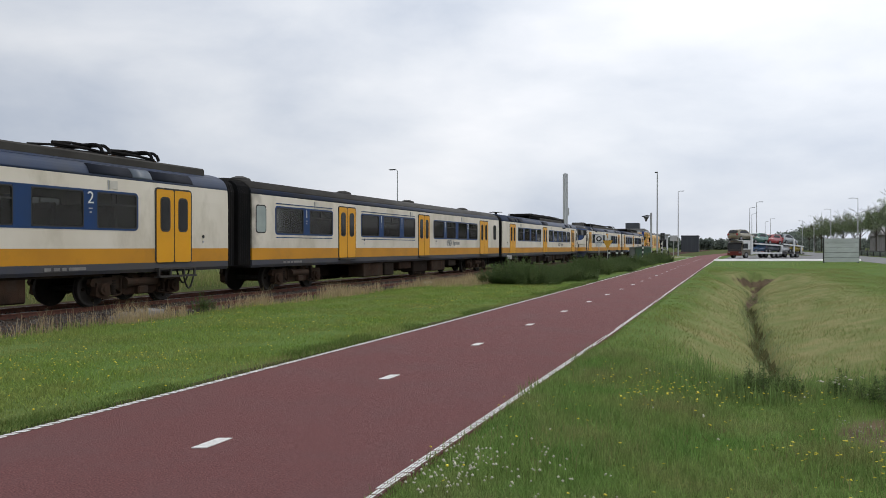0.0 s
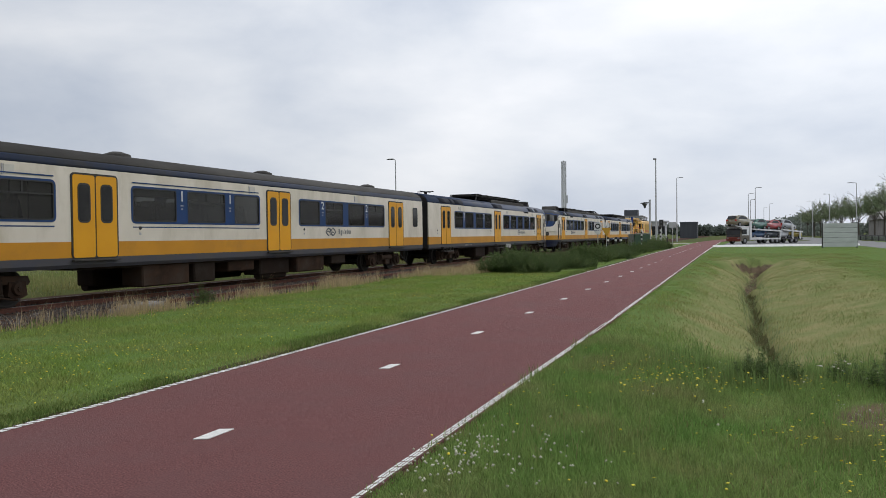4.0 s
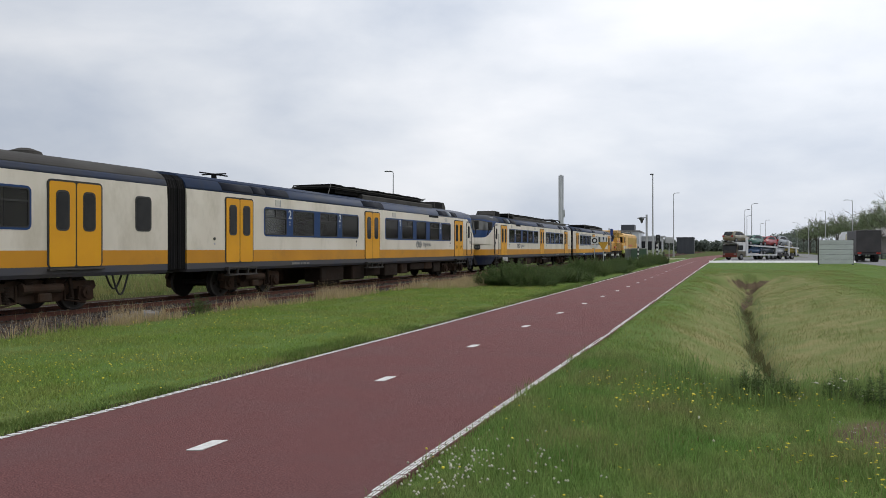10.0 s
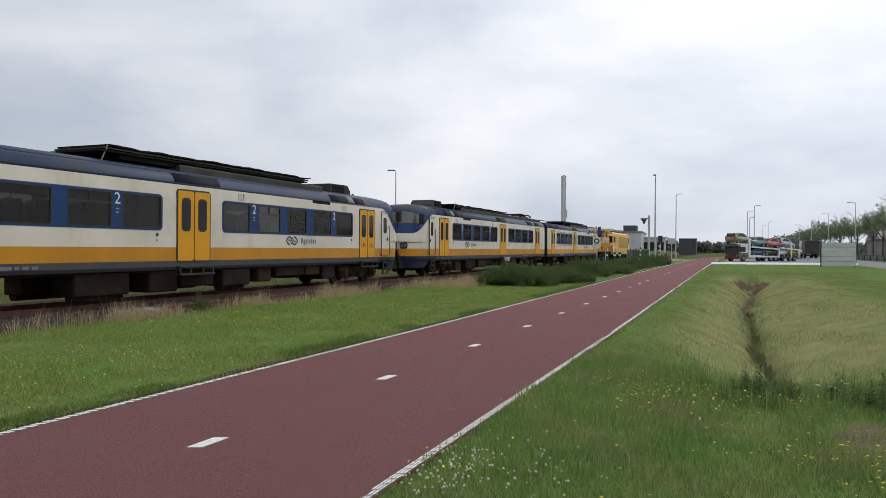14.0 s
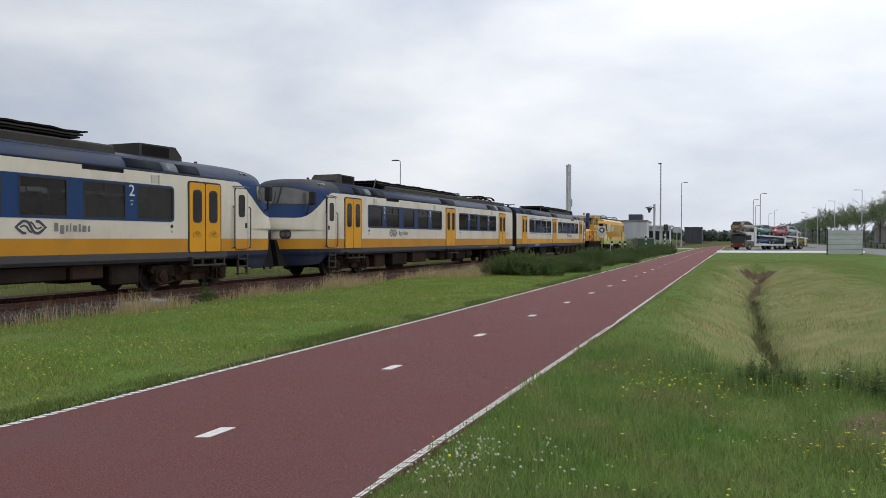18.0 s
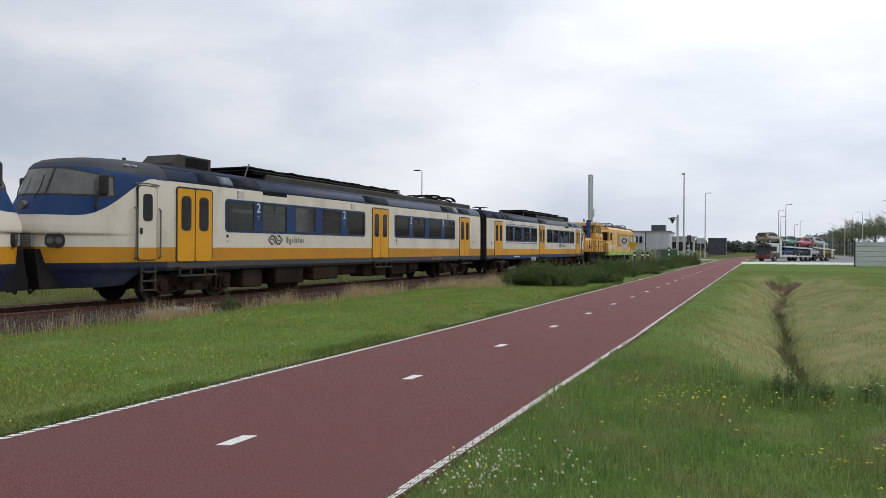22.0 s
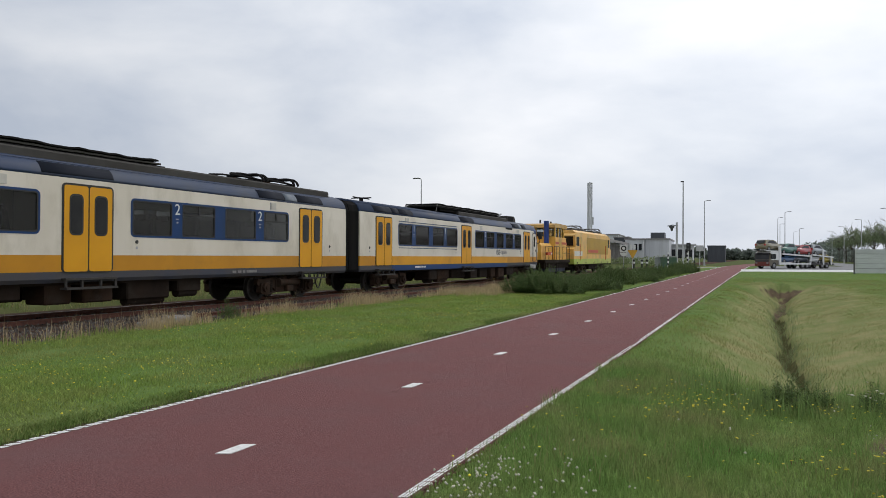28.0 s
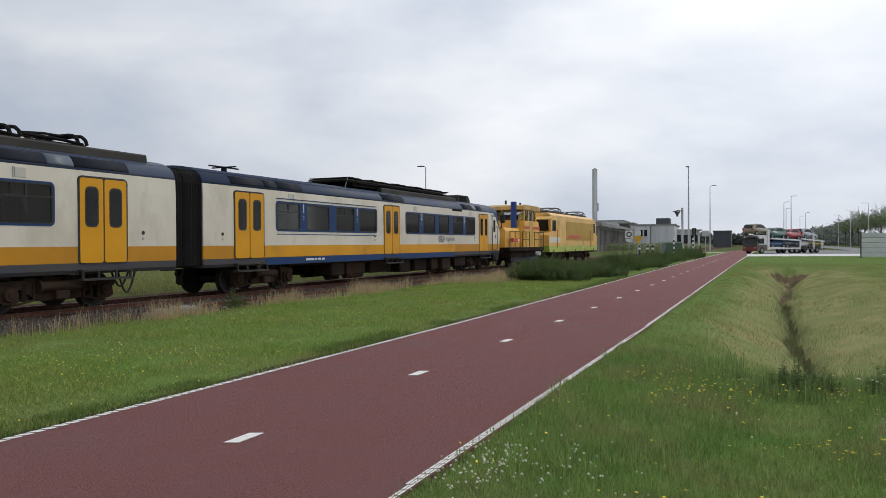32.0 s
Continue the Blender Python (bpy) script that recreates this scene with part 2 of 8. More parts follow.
M["skirt"] = mat("dirty_blue_skirt", (0.036, 0.040, 0.060), (0.048, 0.047, 0.054), 1.2, 0.7, bump=0.1, dirt=(0.06, 0.052, 0.047), dirt_scale=0.8, dirt_at=0.55)
M["navy"] = mat("navy_front_paint", (0.011, 0.018, 0.046), (0.022, 0.025, 0.040), 1.2, 0.6, bump=0.05, spec=0.25, dirt=(0.04, 0.038, 0.045), dirt_scale=0.9)
M["rubble"] = mat("old_rubble", (0.36, 0.35, 0.34), (0.22, 0.21, 0.20), 5, 0.9, bump=0.5, rand=0.3)
M["blue"] = mat("blue_paint", (0.013, 0.046, 0.155), (0.017, 0.045, 0.122), 1.0, 0.5, bump=0.03, fine=8, dirt=(0.035, 0.045, 0.08), dirt_scale=0.6, dirt_at=0.70, spec=0.2)
M["roofblue"] = mat("faded_blue_roof", (0.016, 0.034, 0.085), (0.030, 0.044, 0.080), 0.8, 0.5, bump=0.04, fine=10, dirt=(0.045, 0.05, 0.062), dirt_scale=0.6, dirt_at=0.62, spec=0.35)
M["roof"] = mat("dirty_grey_roof", (0.062, 0.058, 0.052), (0.042, 0.039, 0.035), 0.9, 0.75, spec=0.25, bump=0.12, dirt=(0.034, 0.030, 0.026), dirt_scale=0.6, dirt_at=0.55)
M["midedge"] = mat("dark_roof_edge_paint", (0.016, 0.028, 0.066), (0.028, 0.034, 0.052), 0.9, 0.6, bump=0.06, spec=0.25, dirt=(0.045, 0.042, 0.040), dirt_scale=0.7, dirt_at=0.6)
M["roofgrey"] = mat("grimy_grey_cab_roof", (0.075, 0.078, 0.085), (0.045, 0.050, 0.065), 0.8, 0.7, bump=0.1, spec=0.15)
M["roofpanel"] = mat("dark_roof_panel", (0.012, 0.015, 0.024), (0.018, 0.020, 0.028), 1.0, 0.7, bump=0.1, spec=0.12)
M["roofpale"] = mat("pale_roof_panel", (0.07, 0.095, 0.13), (0.09, 0.11, 0.135), 1.0, 0.4, bump=0.1)
M["glass"] = mat("tinted_train_glass", (0.010, 0.010, 0.011), (0.022, 0.022, 0.021), 1.6, 0.08, bump=0.0, dirt=(0.034, 0.032, 0.030), dirt_scale=1.1, dirt_at=0.66, spec=0.16)
M["screen"] = mat("grey_windscreen_glass", (0.13, 0.13, 0.122), (0.075, 0.075, 0.072), 1.3, 0.08, bump=0.0, dirt=(0.14, 0.135, 0.125), dirt_scale=1.0, dirt_at=0.62, spec=0.5)
M["paleglass"] = mat("frosted_glass", (0.30, 0.35, 0.33), (0.24, 0.28, 0.27), 2, 0.25, bump=0.0)
M["rubber"] = mat("black_rubber", (0.018, 0.017, 0.016), (0.03, 0.028, 0.026), 3, 0.7, bump=0.2)
M["gangway"] = mat("black_gangway", (0.010, 0.010, 0.011), (0.020, 0.018, 0.017), 2, 0.9, spec=0.1, bump=0.3, stretch=(1, 1, 0.3))
M["bogie"] = mat("brown_brake_dust", (0.052, 0.031, 0.020), (0.023, 0.014, 0.010), 3, 0.9, spec=0.1, bump=0.5, fine=30, dirt=(0.065, 0.05, 0.038), dirt_scale=1.5, dirt_at=0.62)
M["under"] = mat("dark_underframe", (0.026, 0.017, 0.012), (0.014, 0.010, 0.008), 2, 0.9, spec=0.1, bump=0.4, fine=30, dirt=(0.045, 0.036, 0.028), dirt_scale=1.0)
M["wheel"] = mat("steel_wheel", (0.035, 0.029, 0.025), (0.02, 0.017, 0.015), 4, 0.8, 0.2, bump=0.3)
M["tread"] = mat("polished_tread", (0.45, 0.44, 0.42), (0.35, 0.34, 0.33), 8, 0.3, 0.9, bump=0.05)
M["print"] = mat("white_print", (0.72, 0.72, 0.70), (0.65, 0.65, 0.63), 8, 0.5, bump=0.0)
M["greyprint"] = mat("grey_print", (0.42, 0.42, 0.42), (0.32, 0.32, 0.33), 8, 0.5, bump=0.0)
M["darkprint"] = mat("dark_print", (0.045, 0.05, 0.07), (0.06, 0.06, 0.075), 8, 0.5, bump=0.0)
M["stepsteel"] = mat("dirty_step_steel", (0.055, 0.048, 0.042), (0.03, 0.027, 0.024), 4, 0.8, 0.1, bump=0.3)
M["grille"] = mat("grey_grille", (0.54, 0.51, 0.45), (0.48, 0.45, 0.40), 5, 0.6, bump=0.1)
M["steel"] = mat("worn_steel", (0.20, 0.19, 0.18), (0.14, 0.13, 0.12), 5, 0.5, 0.6, bump=0.2)

M["seatcloth"] = mat("dark_blue_seat_cloth", (0.030, 0.036, 0.055), (0.045, 0.048, 0.062), 6, 0.9, bump=0.2, spec=0.1)
M["inwall"] = mat("grey_inner_panel", (0.36, 0.35, 0.32), (0.30, 0.29, 0.27), 2, 0.6, bump=0.03)
M["infloor"] = mat("dark_car_floor", (0.06, 0.058, 0.055), (0.04, 0.039, 0.037), 3, 0.8, bump=0.1)


def pane_mat(name, tint, dust):
    """Tinted glass: gloss by the angle, some dust on it, the rest lets dimmed light through."""
    m = bpy.data.materials.new(name)
    m.use_nodes = True
    n, l = m.node_tree.nodes, m.node_tree.links
    n.remove(n["Principled BSDF"])
    clear = n.new("ShaderNodeBsdfTransparent")
    clear.inputs["Color"].default_value = (*tint, 1)
    film = n.new("ShaderNodeBsdfDiffuse")
    film.inputs["Color"].default_value = (0.16, 0.15, 0.135, 1)
    co, spots_n, amount = n.new("ShaderNodeTexCoord"), n.new("ShaderNodeTexNoise"), n.new("ShaderNodeMapRange")
    spots_n.inputs["Scale"].default_value, spots_n.inputs["Detail"].default_value = 1.1, 6
    amount.inputs["To Min"].default_value, amount.inputs["To Max"].default_value = dust * 0.3, dust * 1.7
    l.new(co.outputs["Object"], spots_n.inputs["Vector"])
    l.new(spots_n.outputs["Fac"], amount.inputs["Value"])
    body = n.new("ShaderNodeMixShader")
    l.new(amount.outputs["Result"], body.inputs["Fac"])
    l.new(clear.outputs["BSDF"], body.inputs[1])
    l.new(film.outputs["BSDF"], body.inputs[2])
    gloss, fres, full = n.new("ShaderNodeBsdfGlossy"), n.new("ShaderNodeFresnel"), n.new("ShaderNodeMixShader")
    gloss.inputs["Roughness"].default_value = 0.05
    fres.inputs["IOR"].default_value = 1.22
    l.new(fres.outputs["Fac"], full.inputs["Fac"])
    l.new(body.outputs["Shader"], full.inputs[1])
    l.new(gloss.outputs["BSDF"], full.inputs[2])
    l.new(full.outputs["Shader"], n["Material Output"].inputs["Surface"])
    return m


M["pane"] = pane_mat("tinted_see_through_glass", (0.53, 0.54, 0.53), 0.10)


# ---- mesh helpers ----
def round_along(ob):
    """Smooth shading along a pushed outline, sharp at its ends."""
    for f in ob.data.polygons:
        f.use_smooth = abs(f.normal.y) < 0.9
    return ob


def part(name, bm, material, parent=None, label="", smooth=False):
    """Links a bmesh as one mesh object, under a thing or a part."""
    me = bpy.data.meshes.new(name)
    bm.to_mesh(me)
    bm.free()
    for one in material if isinstance(material, (list, tuple)) else [material]:
        me.materials.append(M[one])
    if smooth:
        me.polygons.foreach_set("use_smooth", [True] * len(me.polygons))
    ob = new(name, me)
    ob.parent = parent
    if label:
        ob["label"] = label
    return ob


def thing(name, label, category, m=None, group="", kind=""):
    ob = new(name)
    ob.empty_display_size = 0.2
    tagged(ob, label, category, group, kind)
    if m is not None:
        ob.matrix_basis = m
    return ob


def bm_new():
    return bmesh.new()


def box(bm, x0, x1, y0, y1, z0, z1, bevel=0.0, mi=0, m=None):
    vs = [bm.verts.new((x, y, z)) for x in (x0, x1) for y in (y0, y1) for z in (z0, z1)]
    if m is not None:
        for v in vs:
            v.co = m @ v.co
    fs = [bm.faces.new([vs[i] for i in q]) for q in ((0, 1, 3, 2), (4, 6, 7, 5), (0, 4, 5, 1), (2, 3, 7, 6), (0, 2, 6, 4), (1, 5, 7, 3))]
    for f in fs:
        f.material_index = mi
    if bevel:
        bmesh.ops.bevel(bm, geom=list({e for f in fs for e in f.edges}), offset=bevel, segments=1, affect="EDGES")
    return bm


def prism(bm, pts, a0, a1, axis="x", mi=0, m=None):
    """A closed outline, pushed along an axis: outline (y, z) for x, (x, z) for y, (x, y) for z."""
    def place(p, a):
        v = {"x": (a, p[0], p[1]), "y": (p[0], a, p[1]), "z": (p[0], p[1], a)}[axis]
        return m @ Vector(v) if m is not None else v
    lo = [bm.verts.new(place(p, a0)) for p in pts]
    hi = [bm.verts.new(place(p, a1)) for p in pts]
    n = len(pts)
    fs = [bm.faces.new(lo[::-1]), bm.faces.new(hi)]
    fs += [bm.faces.new((lo[i], lo[(i + 1) % n], hi[(i + 1) % n], hi[i])) for i in range(n)]
    for f in fs:
        f.material_index = mi
    return bm


def rrect(y0, y1, z0, z1, r, seg=4):
    pts = []
    for cy, cz, a in ((y1 - r, z1 - r, 0), (y0 + r, z1 - r, 90), (y0 + r, z0 + r, 180), (y1 - r, z0 + r, 270)):
        for k in range(seg + 1):
            w = radians(a + 90 * k / seg)
            pts.append((cy + r * math.cos(w), cz + r * math.sin(w)))
    return pts


def ring(bm, outer, inner, a0, a1):
    """A closed frame between two outlines (y, z) of equal count, with depth along x."""
    n = len(outer)
    lo, li, ho, hi = ([bm.verts.new((a, p[0], p[1])) for p in o] for o, a in ((outer, a0), (inner, a0), (outer, a1), (inner, a1)))
    for i in range(n):
        j = (i + 1) % n
        for q in ((ho[i], ho[j], hi[j], hi[i]), (lo[i], li[i], li[j], lo[j]), (lo[i], lo[j], ho[j], ho[i]), (li[i], hi[i], hi[j], li[j])):
            bm.faces.new(q if a1 > a0 else q[::-1])
    return bm


def rod(bm, a, b, r, seg=8, r2=None, mi=0):
    """A round bar from a to b."""
    a, b = Vector(a), Vector(b)
    d = (b - a).normalized()
    s = d.orthogonal().normalized()
    t = d.cross(s)
    r2 = r if r2 is None else r2
    lo = [bm.verts.new(a + r * (math.cos(w) * s + math.sin(w) * t)) for w in [2 * math.pi * k / seg for k in range(seg)]]
    hi = [bm.verts.new(b + r2 * (math.cos(w) * s + math.sin(w) * t)) for w in [2 * math.pi * k / seg for k in range(seg)]]
    fs = [bm.faces.new(lo[::-1]), bm.faces.new(hi)] + [bm.faces.new((lo[i], lo[(i + 1) % seg], hi[(i + 1) % seg], hi[i])) for i in range(seg)]
    for f in fs:
        f.material_index = mi
    return bm


def tube(bm, pts, r, seg=6, mi=0):
    for a, b in zip(pts, pts[1:]):
        rod(bm, a, b, r, seg, mi=mi)
    return bm


def quads(name, verts, faces, material, smooth=False):
    """A large joined mesh from arrays."""
    me = bpy.data.meshes.new(name)
    me.from_pydata(verts, [], faces)
    for one in material if isinstance(material, (list, tuple)) else [material]:
        me.materials.append(M[one])
    if smooth:
        me.polygons.foreach_set("use_smooth", [True] * len(me.polygons))
    return new(name, me)


def smooth_step(a, b, x):
    t = np.clip((np.asarray(x, float) - a) / (b - a), 0, 1)
    return t * t * (3 - 2 * t)


# ---- ground ----
PATH_L, PATH_R, TRACK_X, RAIL_Z = -5.97, -2.205, -16.38, 0.10
DITCH_X = 0.45


def rise(y):
    return 0.0024 * np.clip(np.asarray(y, float) - 14, 0, 46)


def path_bend(y):
    return -0.0042 * min(max(y - 14.0, 0.0), 110.0) + 14.0 * float(smooth_step(120, 330, y))


GULLY_ARMS = [((0.4, 40.4), (-1.1, 42.6), 0.42, 0.60), ((0.6, 37.6), (2.3, 37.6), 0.40, 0.55), ((0.9, 46.0), (2.5, 49.0), 0.60, 0.72), ((0.42, 33.0), (1.0, 48.0), 0.40, 0.66)]


def ditch_run(x, y):
    """1 along the ditch, falling off at its shallow near end and its abrupt far end."""
    stop = 48.8 - 2.4 * np.abs(x - 1.2) + 0.8 * np.sin(3.1 * x)
    return smooth_step(8.6, 13.0, y) * (1 - smooth_step(stop - 2.2, stop + 0.6, y))


def carve(x, y):
    """How deep the narrow cleft of the ditch and the gully at its far end are cut."""
    wander = np.interp(y, [10, 16, 20, 25, 31, 38, 46], [0.62, 0.58, 0.47, 0.50, 0.40, 0.36, 0.75]) + 0.05 * np.sin(y * 0.9) + 0.03 * np.sin(y * 2.1)
    run = ditch_run(x, y - 1.9)
    cut = 0.40 * run * np.exp(-np.abs((x - wander) / (0.19 + 0.05 * np.sin(y * 0.7) + 0.03 * np.sin(y * 2.3))) ** 1.6)
    for (ax, ay), (bx, by), w, deep in GULLY_ARMS:
        dx, dy = bx - ax, by - ay
        q = np.clip(((x - ax) * dx + (y - ay) * dy) / (dx * dx + dy * dy), 0, 1)
        d2 = (x - ax - q * dx) ** 2 + ((y - ay - q * dy) * 0.75) ** 2
        cut = np.maximum(cut, deep * (1 - 0.45 * q) * np.exp(-d2 / (w * w)))
    return cut


def height(x, y):
    """The lie of the land without the paving."""
    x, y = np.asarray(x, float), np.asarray(y, float)
    z = rise(y) * smooth_step(-11.5, -8.0, x)
    run = ditch_run(x, y)
    left, right = np.clip((x + 1.75) / 2.15, 0, 1), np.clip((4.1 - x) / 3.6, 0, 1)
    across = np.where(x < DITCH_X, 0.6 * smooth_step(0, 1, left) + 0.4 * left ** 1.5, 0.6 * smooth_step(0, 1, right) + 0.4 * right ** 1.5)
    z = z - 0.72 * run * across - carve(x, y)
    # cut for the track bed
    z = z - 0.34 * smooth_step(-12.25, -12.6, x) * (1 - smooth_step(-19.8, -20.5, x))
    return z


def ground_z(x, y):
    return float(height(x, y))


def axis_steps(parts):
    out = []
    for a, b, s in parts:
        out += list(np.arange(a, b, s))
    return np.array(out + [parts[-1][1]])


gx = axis_steps([(-2600, -400, 200), (-400, -60, 20), (-60, -22, 2), (-22, -13, 0.5), (-13, -11.9, 0.15), (-11.9, -7, 0.5), (-7, -6.5, 0.25), (-6.5, -5.8, 0.07), (-5.8, -1.4, 0.26), (-1.4, -0.6, 0.1), (-0.6, 1.5, 0.07), (1.5, 3.4, 0.14), (3.4, 6, 0.3), (6, 20, 0.7), (20, 60, 3), (60, 400, 20), (400, 2600, 200)])
gy = axis_steps([(-900, -60, 60), (-60, -4, 4), (-4, 34, 0.26), (34, 54, 0.3), (54, 62, 1.0), (62, 130, 2), (130, 400, 15), (400, 4200, 200)])
XX, YY = np.meshgrid(gx, gy)
ZZ = height(XX, YY)
rough_ground = np.array([[noise.noise((x * 1.7, y * 1.7, 0)) + 0.5 * noise.noise((x * 5, y * 5, 3)) for x in gx] for y in gy])
ZZ = ZZ + 0.025 * rough_ground
BX = np.array([path_bend(y) for y in gy])[:, None]
sunk = (XX > PATH_L + BX - 0.05) & (XX < PATH_R + BX + 0.05)
ZZ = np.where(sunk, height(XX, YY) - 0.05, ZZ)
nxg, nyg = len(gx), len(gy)
gverts = np.stack([XX.ravel(), YY.ravel(), ZZ.ravel()], 1)
gfaces = [(j * nxg + i, j * nxg + i + 1, (j + 1) * nxg + i + 1, (j + 1) * nxg + i) for j in range(nyg - 1) for i in range(nxg - 1)]
ground = quads("ground", gverts.tolist(), gfaces, ["soil", "soil", "mud", "dirt", "field", "edge_soil"], True)
tagged(ground, "green grassy verge with a dry ditch bank", "grass", kind="structure")
cx, cy = (XX[:-1, :-1] + XX[1:, 1:]) / 2, (YY[:-1, :-1] + YY[1:, 1:]) / 2
wob = np.array([[noise.noise((x * 0.8, y * 0.8, 7)) for x in (gx[:-1] + gx[1:]) / 2] for y in (gy[:-1] + gy[1:]) / 2])
gi = np.zeros(cx.shape, int)
dither = np.random.default_rng(2).normal(0, 0.35, cx.shape)
dryness = smooth_step(-2.7, -0.4, XX) * (1 - smooth_step(3.2, 6.0, XX)) * smooth_step(9.5, 14, YY) * (1 - smooth_step(45, 56, YY))
dryness = np.maximum(dryness, (1 - smooth_step(-8.5, -6.5, XX)) * smooth_step(80, 90, YY)) * 0.80
ground.data.attributes.new("dryness", "FLOAT", "POINT").data.foreach_set("value", dryness.ravel().astype(np.float32))
deep_cut = carve(cx, cy)
gi[(deep_cut > 0.20 + 0.05 * wob) & (cy > 11) & (cy < 34)] = 2
# bare earth on the steep end of the ditch and on the worn patch in the verge
fall = ditch_run(XX, YY)
bare = np.exp(-((fall - 0.5) / 0.34) ** 2) * (YY > 30) * np.exp(-np.abs((XX - 0.85) / 1.25) ** 3) * (fall > 0.01) * (fall < 0.99)
bare = np.maximum(bare, 0.9 * smooth_step(0.22, 0.50, carve(XX, YY)) * (YY > 33))
bare = np.maximum(bare, np.exp(-(((XX - 1.5) / 0.85) ** 2 + ((YY - 7.3) / 0.75) ** 2) ** 2))
ground.data.attributes.new("bare", "FLOAT", "POINT").data.foreach_set("value", bare.ravel().astype(np.float32))
near_edge = PATH_L + np.array([path_bend(y) for y in (gy[:-1] + gy[1:]) / 2])[:, None] - cx
gi[(near_edge > -0.1) & (near_edge < 0.15 + 0.10 * wob) & (cy < 70)] = 5
gi[(np.abs(cx) > 60) | (cy > 130) | (cx < -18)] = 4
ground.data.polygons.foreach_set("material_index", gi.ravel().astype(np.int32))


def along(y0, y1, xs, dz, step=1.0, bend=None):
    """Vertices and faces of a strip along the path that follows the land."""
    ys = np.arange(y0, y1 + step * 0.5, step)
    v, f = [], []
    for y in ys:
        b = bend(y) if bend else 0.0
        v += [(x + b, float(y), float(rise(y)) + dz) for x in xs]
    n = len(xs)
    for j in range(len(ys) - 1):
        f += [(j * n + i, j * n + i + 1, (j + 1) * n + i + 1, (j + 1) * n + i) for i in range(n - 1)]
    return v, f


# red cycle path: a slab with sides
pv, pf = along(-12, 330, [PATH_L, PATH_L + 0.001, PATH_R - 0.001, PATH_R], 0.0, 1.5, path_bend)
pv = [(x, y, z - 0.10 if k % 4 in (0, 3) else z) for k, (x, y, z) in enumerate(pv)]
path = tagged(quads("cycle_path", pv, pf, "red"), "dark red asphalt cycle path with white markings", "cycle path", kind="structure")

# white ribbed edge lines: short slanted bars close together
for ex, lean, bar, strips in ((PATH_L + 0.01, 1.2, 0.082, ((0.0, 0.085),)), (PATH_R - 0.082, 0.8, 0.108, ((0.0, 0.019), (0.024, 0.043), (0.048, 0.067)))):
    ev, ef = [], []
    y = -6.0
    while y < 60:
        z = float(rise(y + 0.1)) + 0.006
        e = ex + path_bend(y)
        for k0, (sa, sb) in enumerate(strips):
            if len(strips) > 1 and math.sin(y * 1.9 + 2.2 * k0) + math.sin(y * 0.57 + k0) > 1.55:
                continue
            k = len(ev)
            ev += [(e + sa, y + 0.75 * sa * lean, z), (e + sb, y + 0.75 * sb * lean, z), (e + sb, y + 0.75 * sb * lean + bar, z), (e + sa, y + 0.75 * sa * lean + bar, z)]
            ef.append((k, k + 1, k + 2, k + 3))
        y += 0.115 if len(strips) < 2 else 0.125
    v2, f2 = along(60, 132, [ex, ex + 0.09], 0.006, 2.0, path_bend)
    k = len(ev)
    ev += v2
    ef += [tuple(i + k for i in q) for q in f2]
    tagged(quads("edge_line", ev, ef, "paint"), "white ribbed edge line painted on red asphalt", "road marking", "edge lines of the cycle path", "stuff")

# centre dashes
for k in range(-1, 30):
    y0 = 1.33 + 3.333 * k
    bm = bm_new()
    z = float(rise(y0))
    prism(bm, [(-0.058, 0.03), (0.058, 0.08), (0.058, 0.41), (-0.058, 0.36)], 0.002, 0.008, "z")
    d = part("centre_dash", bm, "paint")
    d.location = (-4.09 + path_bend(y0 + 0.2), y0, z)
    tagged(d, "white painted centre dash on red asphalt", "road marking", "centre dashes of the cycle path")

# ---- railway ----
bm = bm_new()
prism(bm, [(-20.3, -0.35), (-19.3, -0.04), (-14.75, -0.02), (-13.3, -0.09), (-12.35, -0.11), (-12.1, -0.5)], -60, 420, "y")
ballast = tagged(part("ballast_bed", bm, "ballast"), "weathered dark ballast under the railway track", "ballast", kind="structure")
for rx in (TRACK_X - 0.75, TRACK_X + 0.75):
    rail = thing("rail", "rusty steel railway rail with a worn head", "rail", pose(rx, 0, 0), "rails of the track")
    bm = bm_new()
    h = RAIL_Z
    prism(bm, [(-0.07, h - 0.16), (0.07, h - 0.16), (0.07, h - 0.145), (0.014, h - 0.12), (0.014, h - 0.045), (0.036, h - 0.035), (0.036, h - 0.004), (-0.036, h - 0.004), (-0.036, h - 0.035), (-0.014, h - 0.045), (-0.014, h - 0.12), (-0.07, h - 0.145)], -60, 420, "y")
    part("rail_web", bm, "rust", rail)
    bm = bm_new()
    box(bm, -0.033, 0.033, -60, 420, h - 0.0045, h)
    part("rail_head", bm, "railtop", rail, "worn shiny running surface")
# an old spare rail beside the track
spare = thing("spare_rail", "rusty spare rail lying along the ballast shoulder", "rail", pose(-13.95, 0, 0.015))
bm = bm_new()
prism(bm, [(-0.07, -0.10), (0.07, -0.10), (0.014, -0.06), (0.014, 0.0), (0.036, 0.01), (0.036, 0.045), (-0.036, 0.045), (-0.036, 0.01), (-0.014, 0.0), (-0.014, -0.06)], 15, 70, "y")
part("rail_bar", bm, "rust", spare)

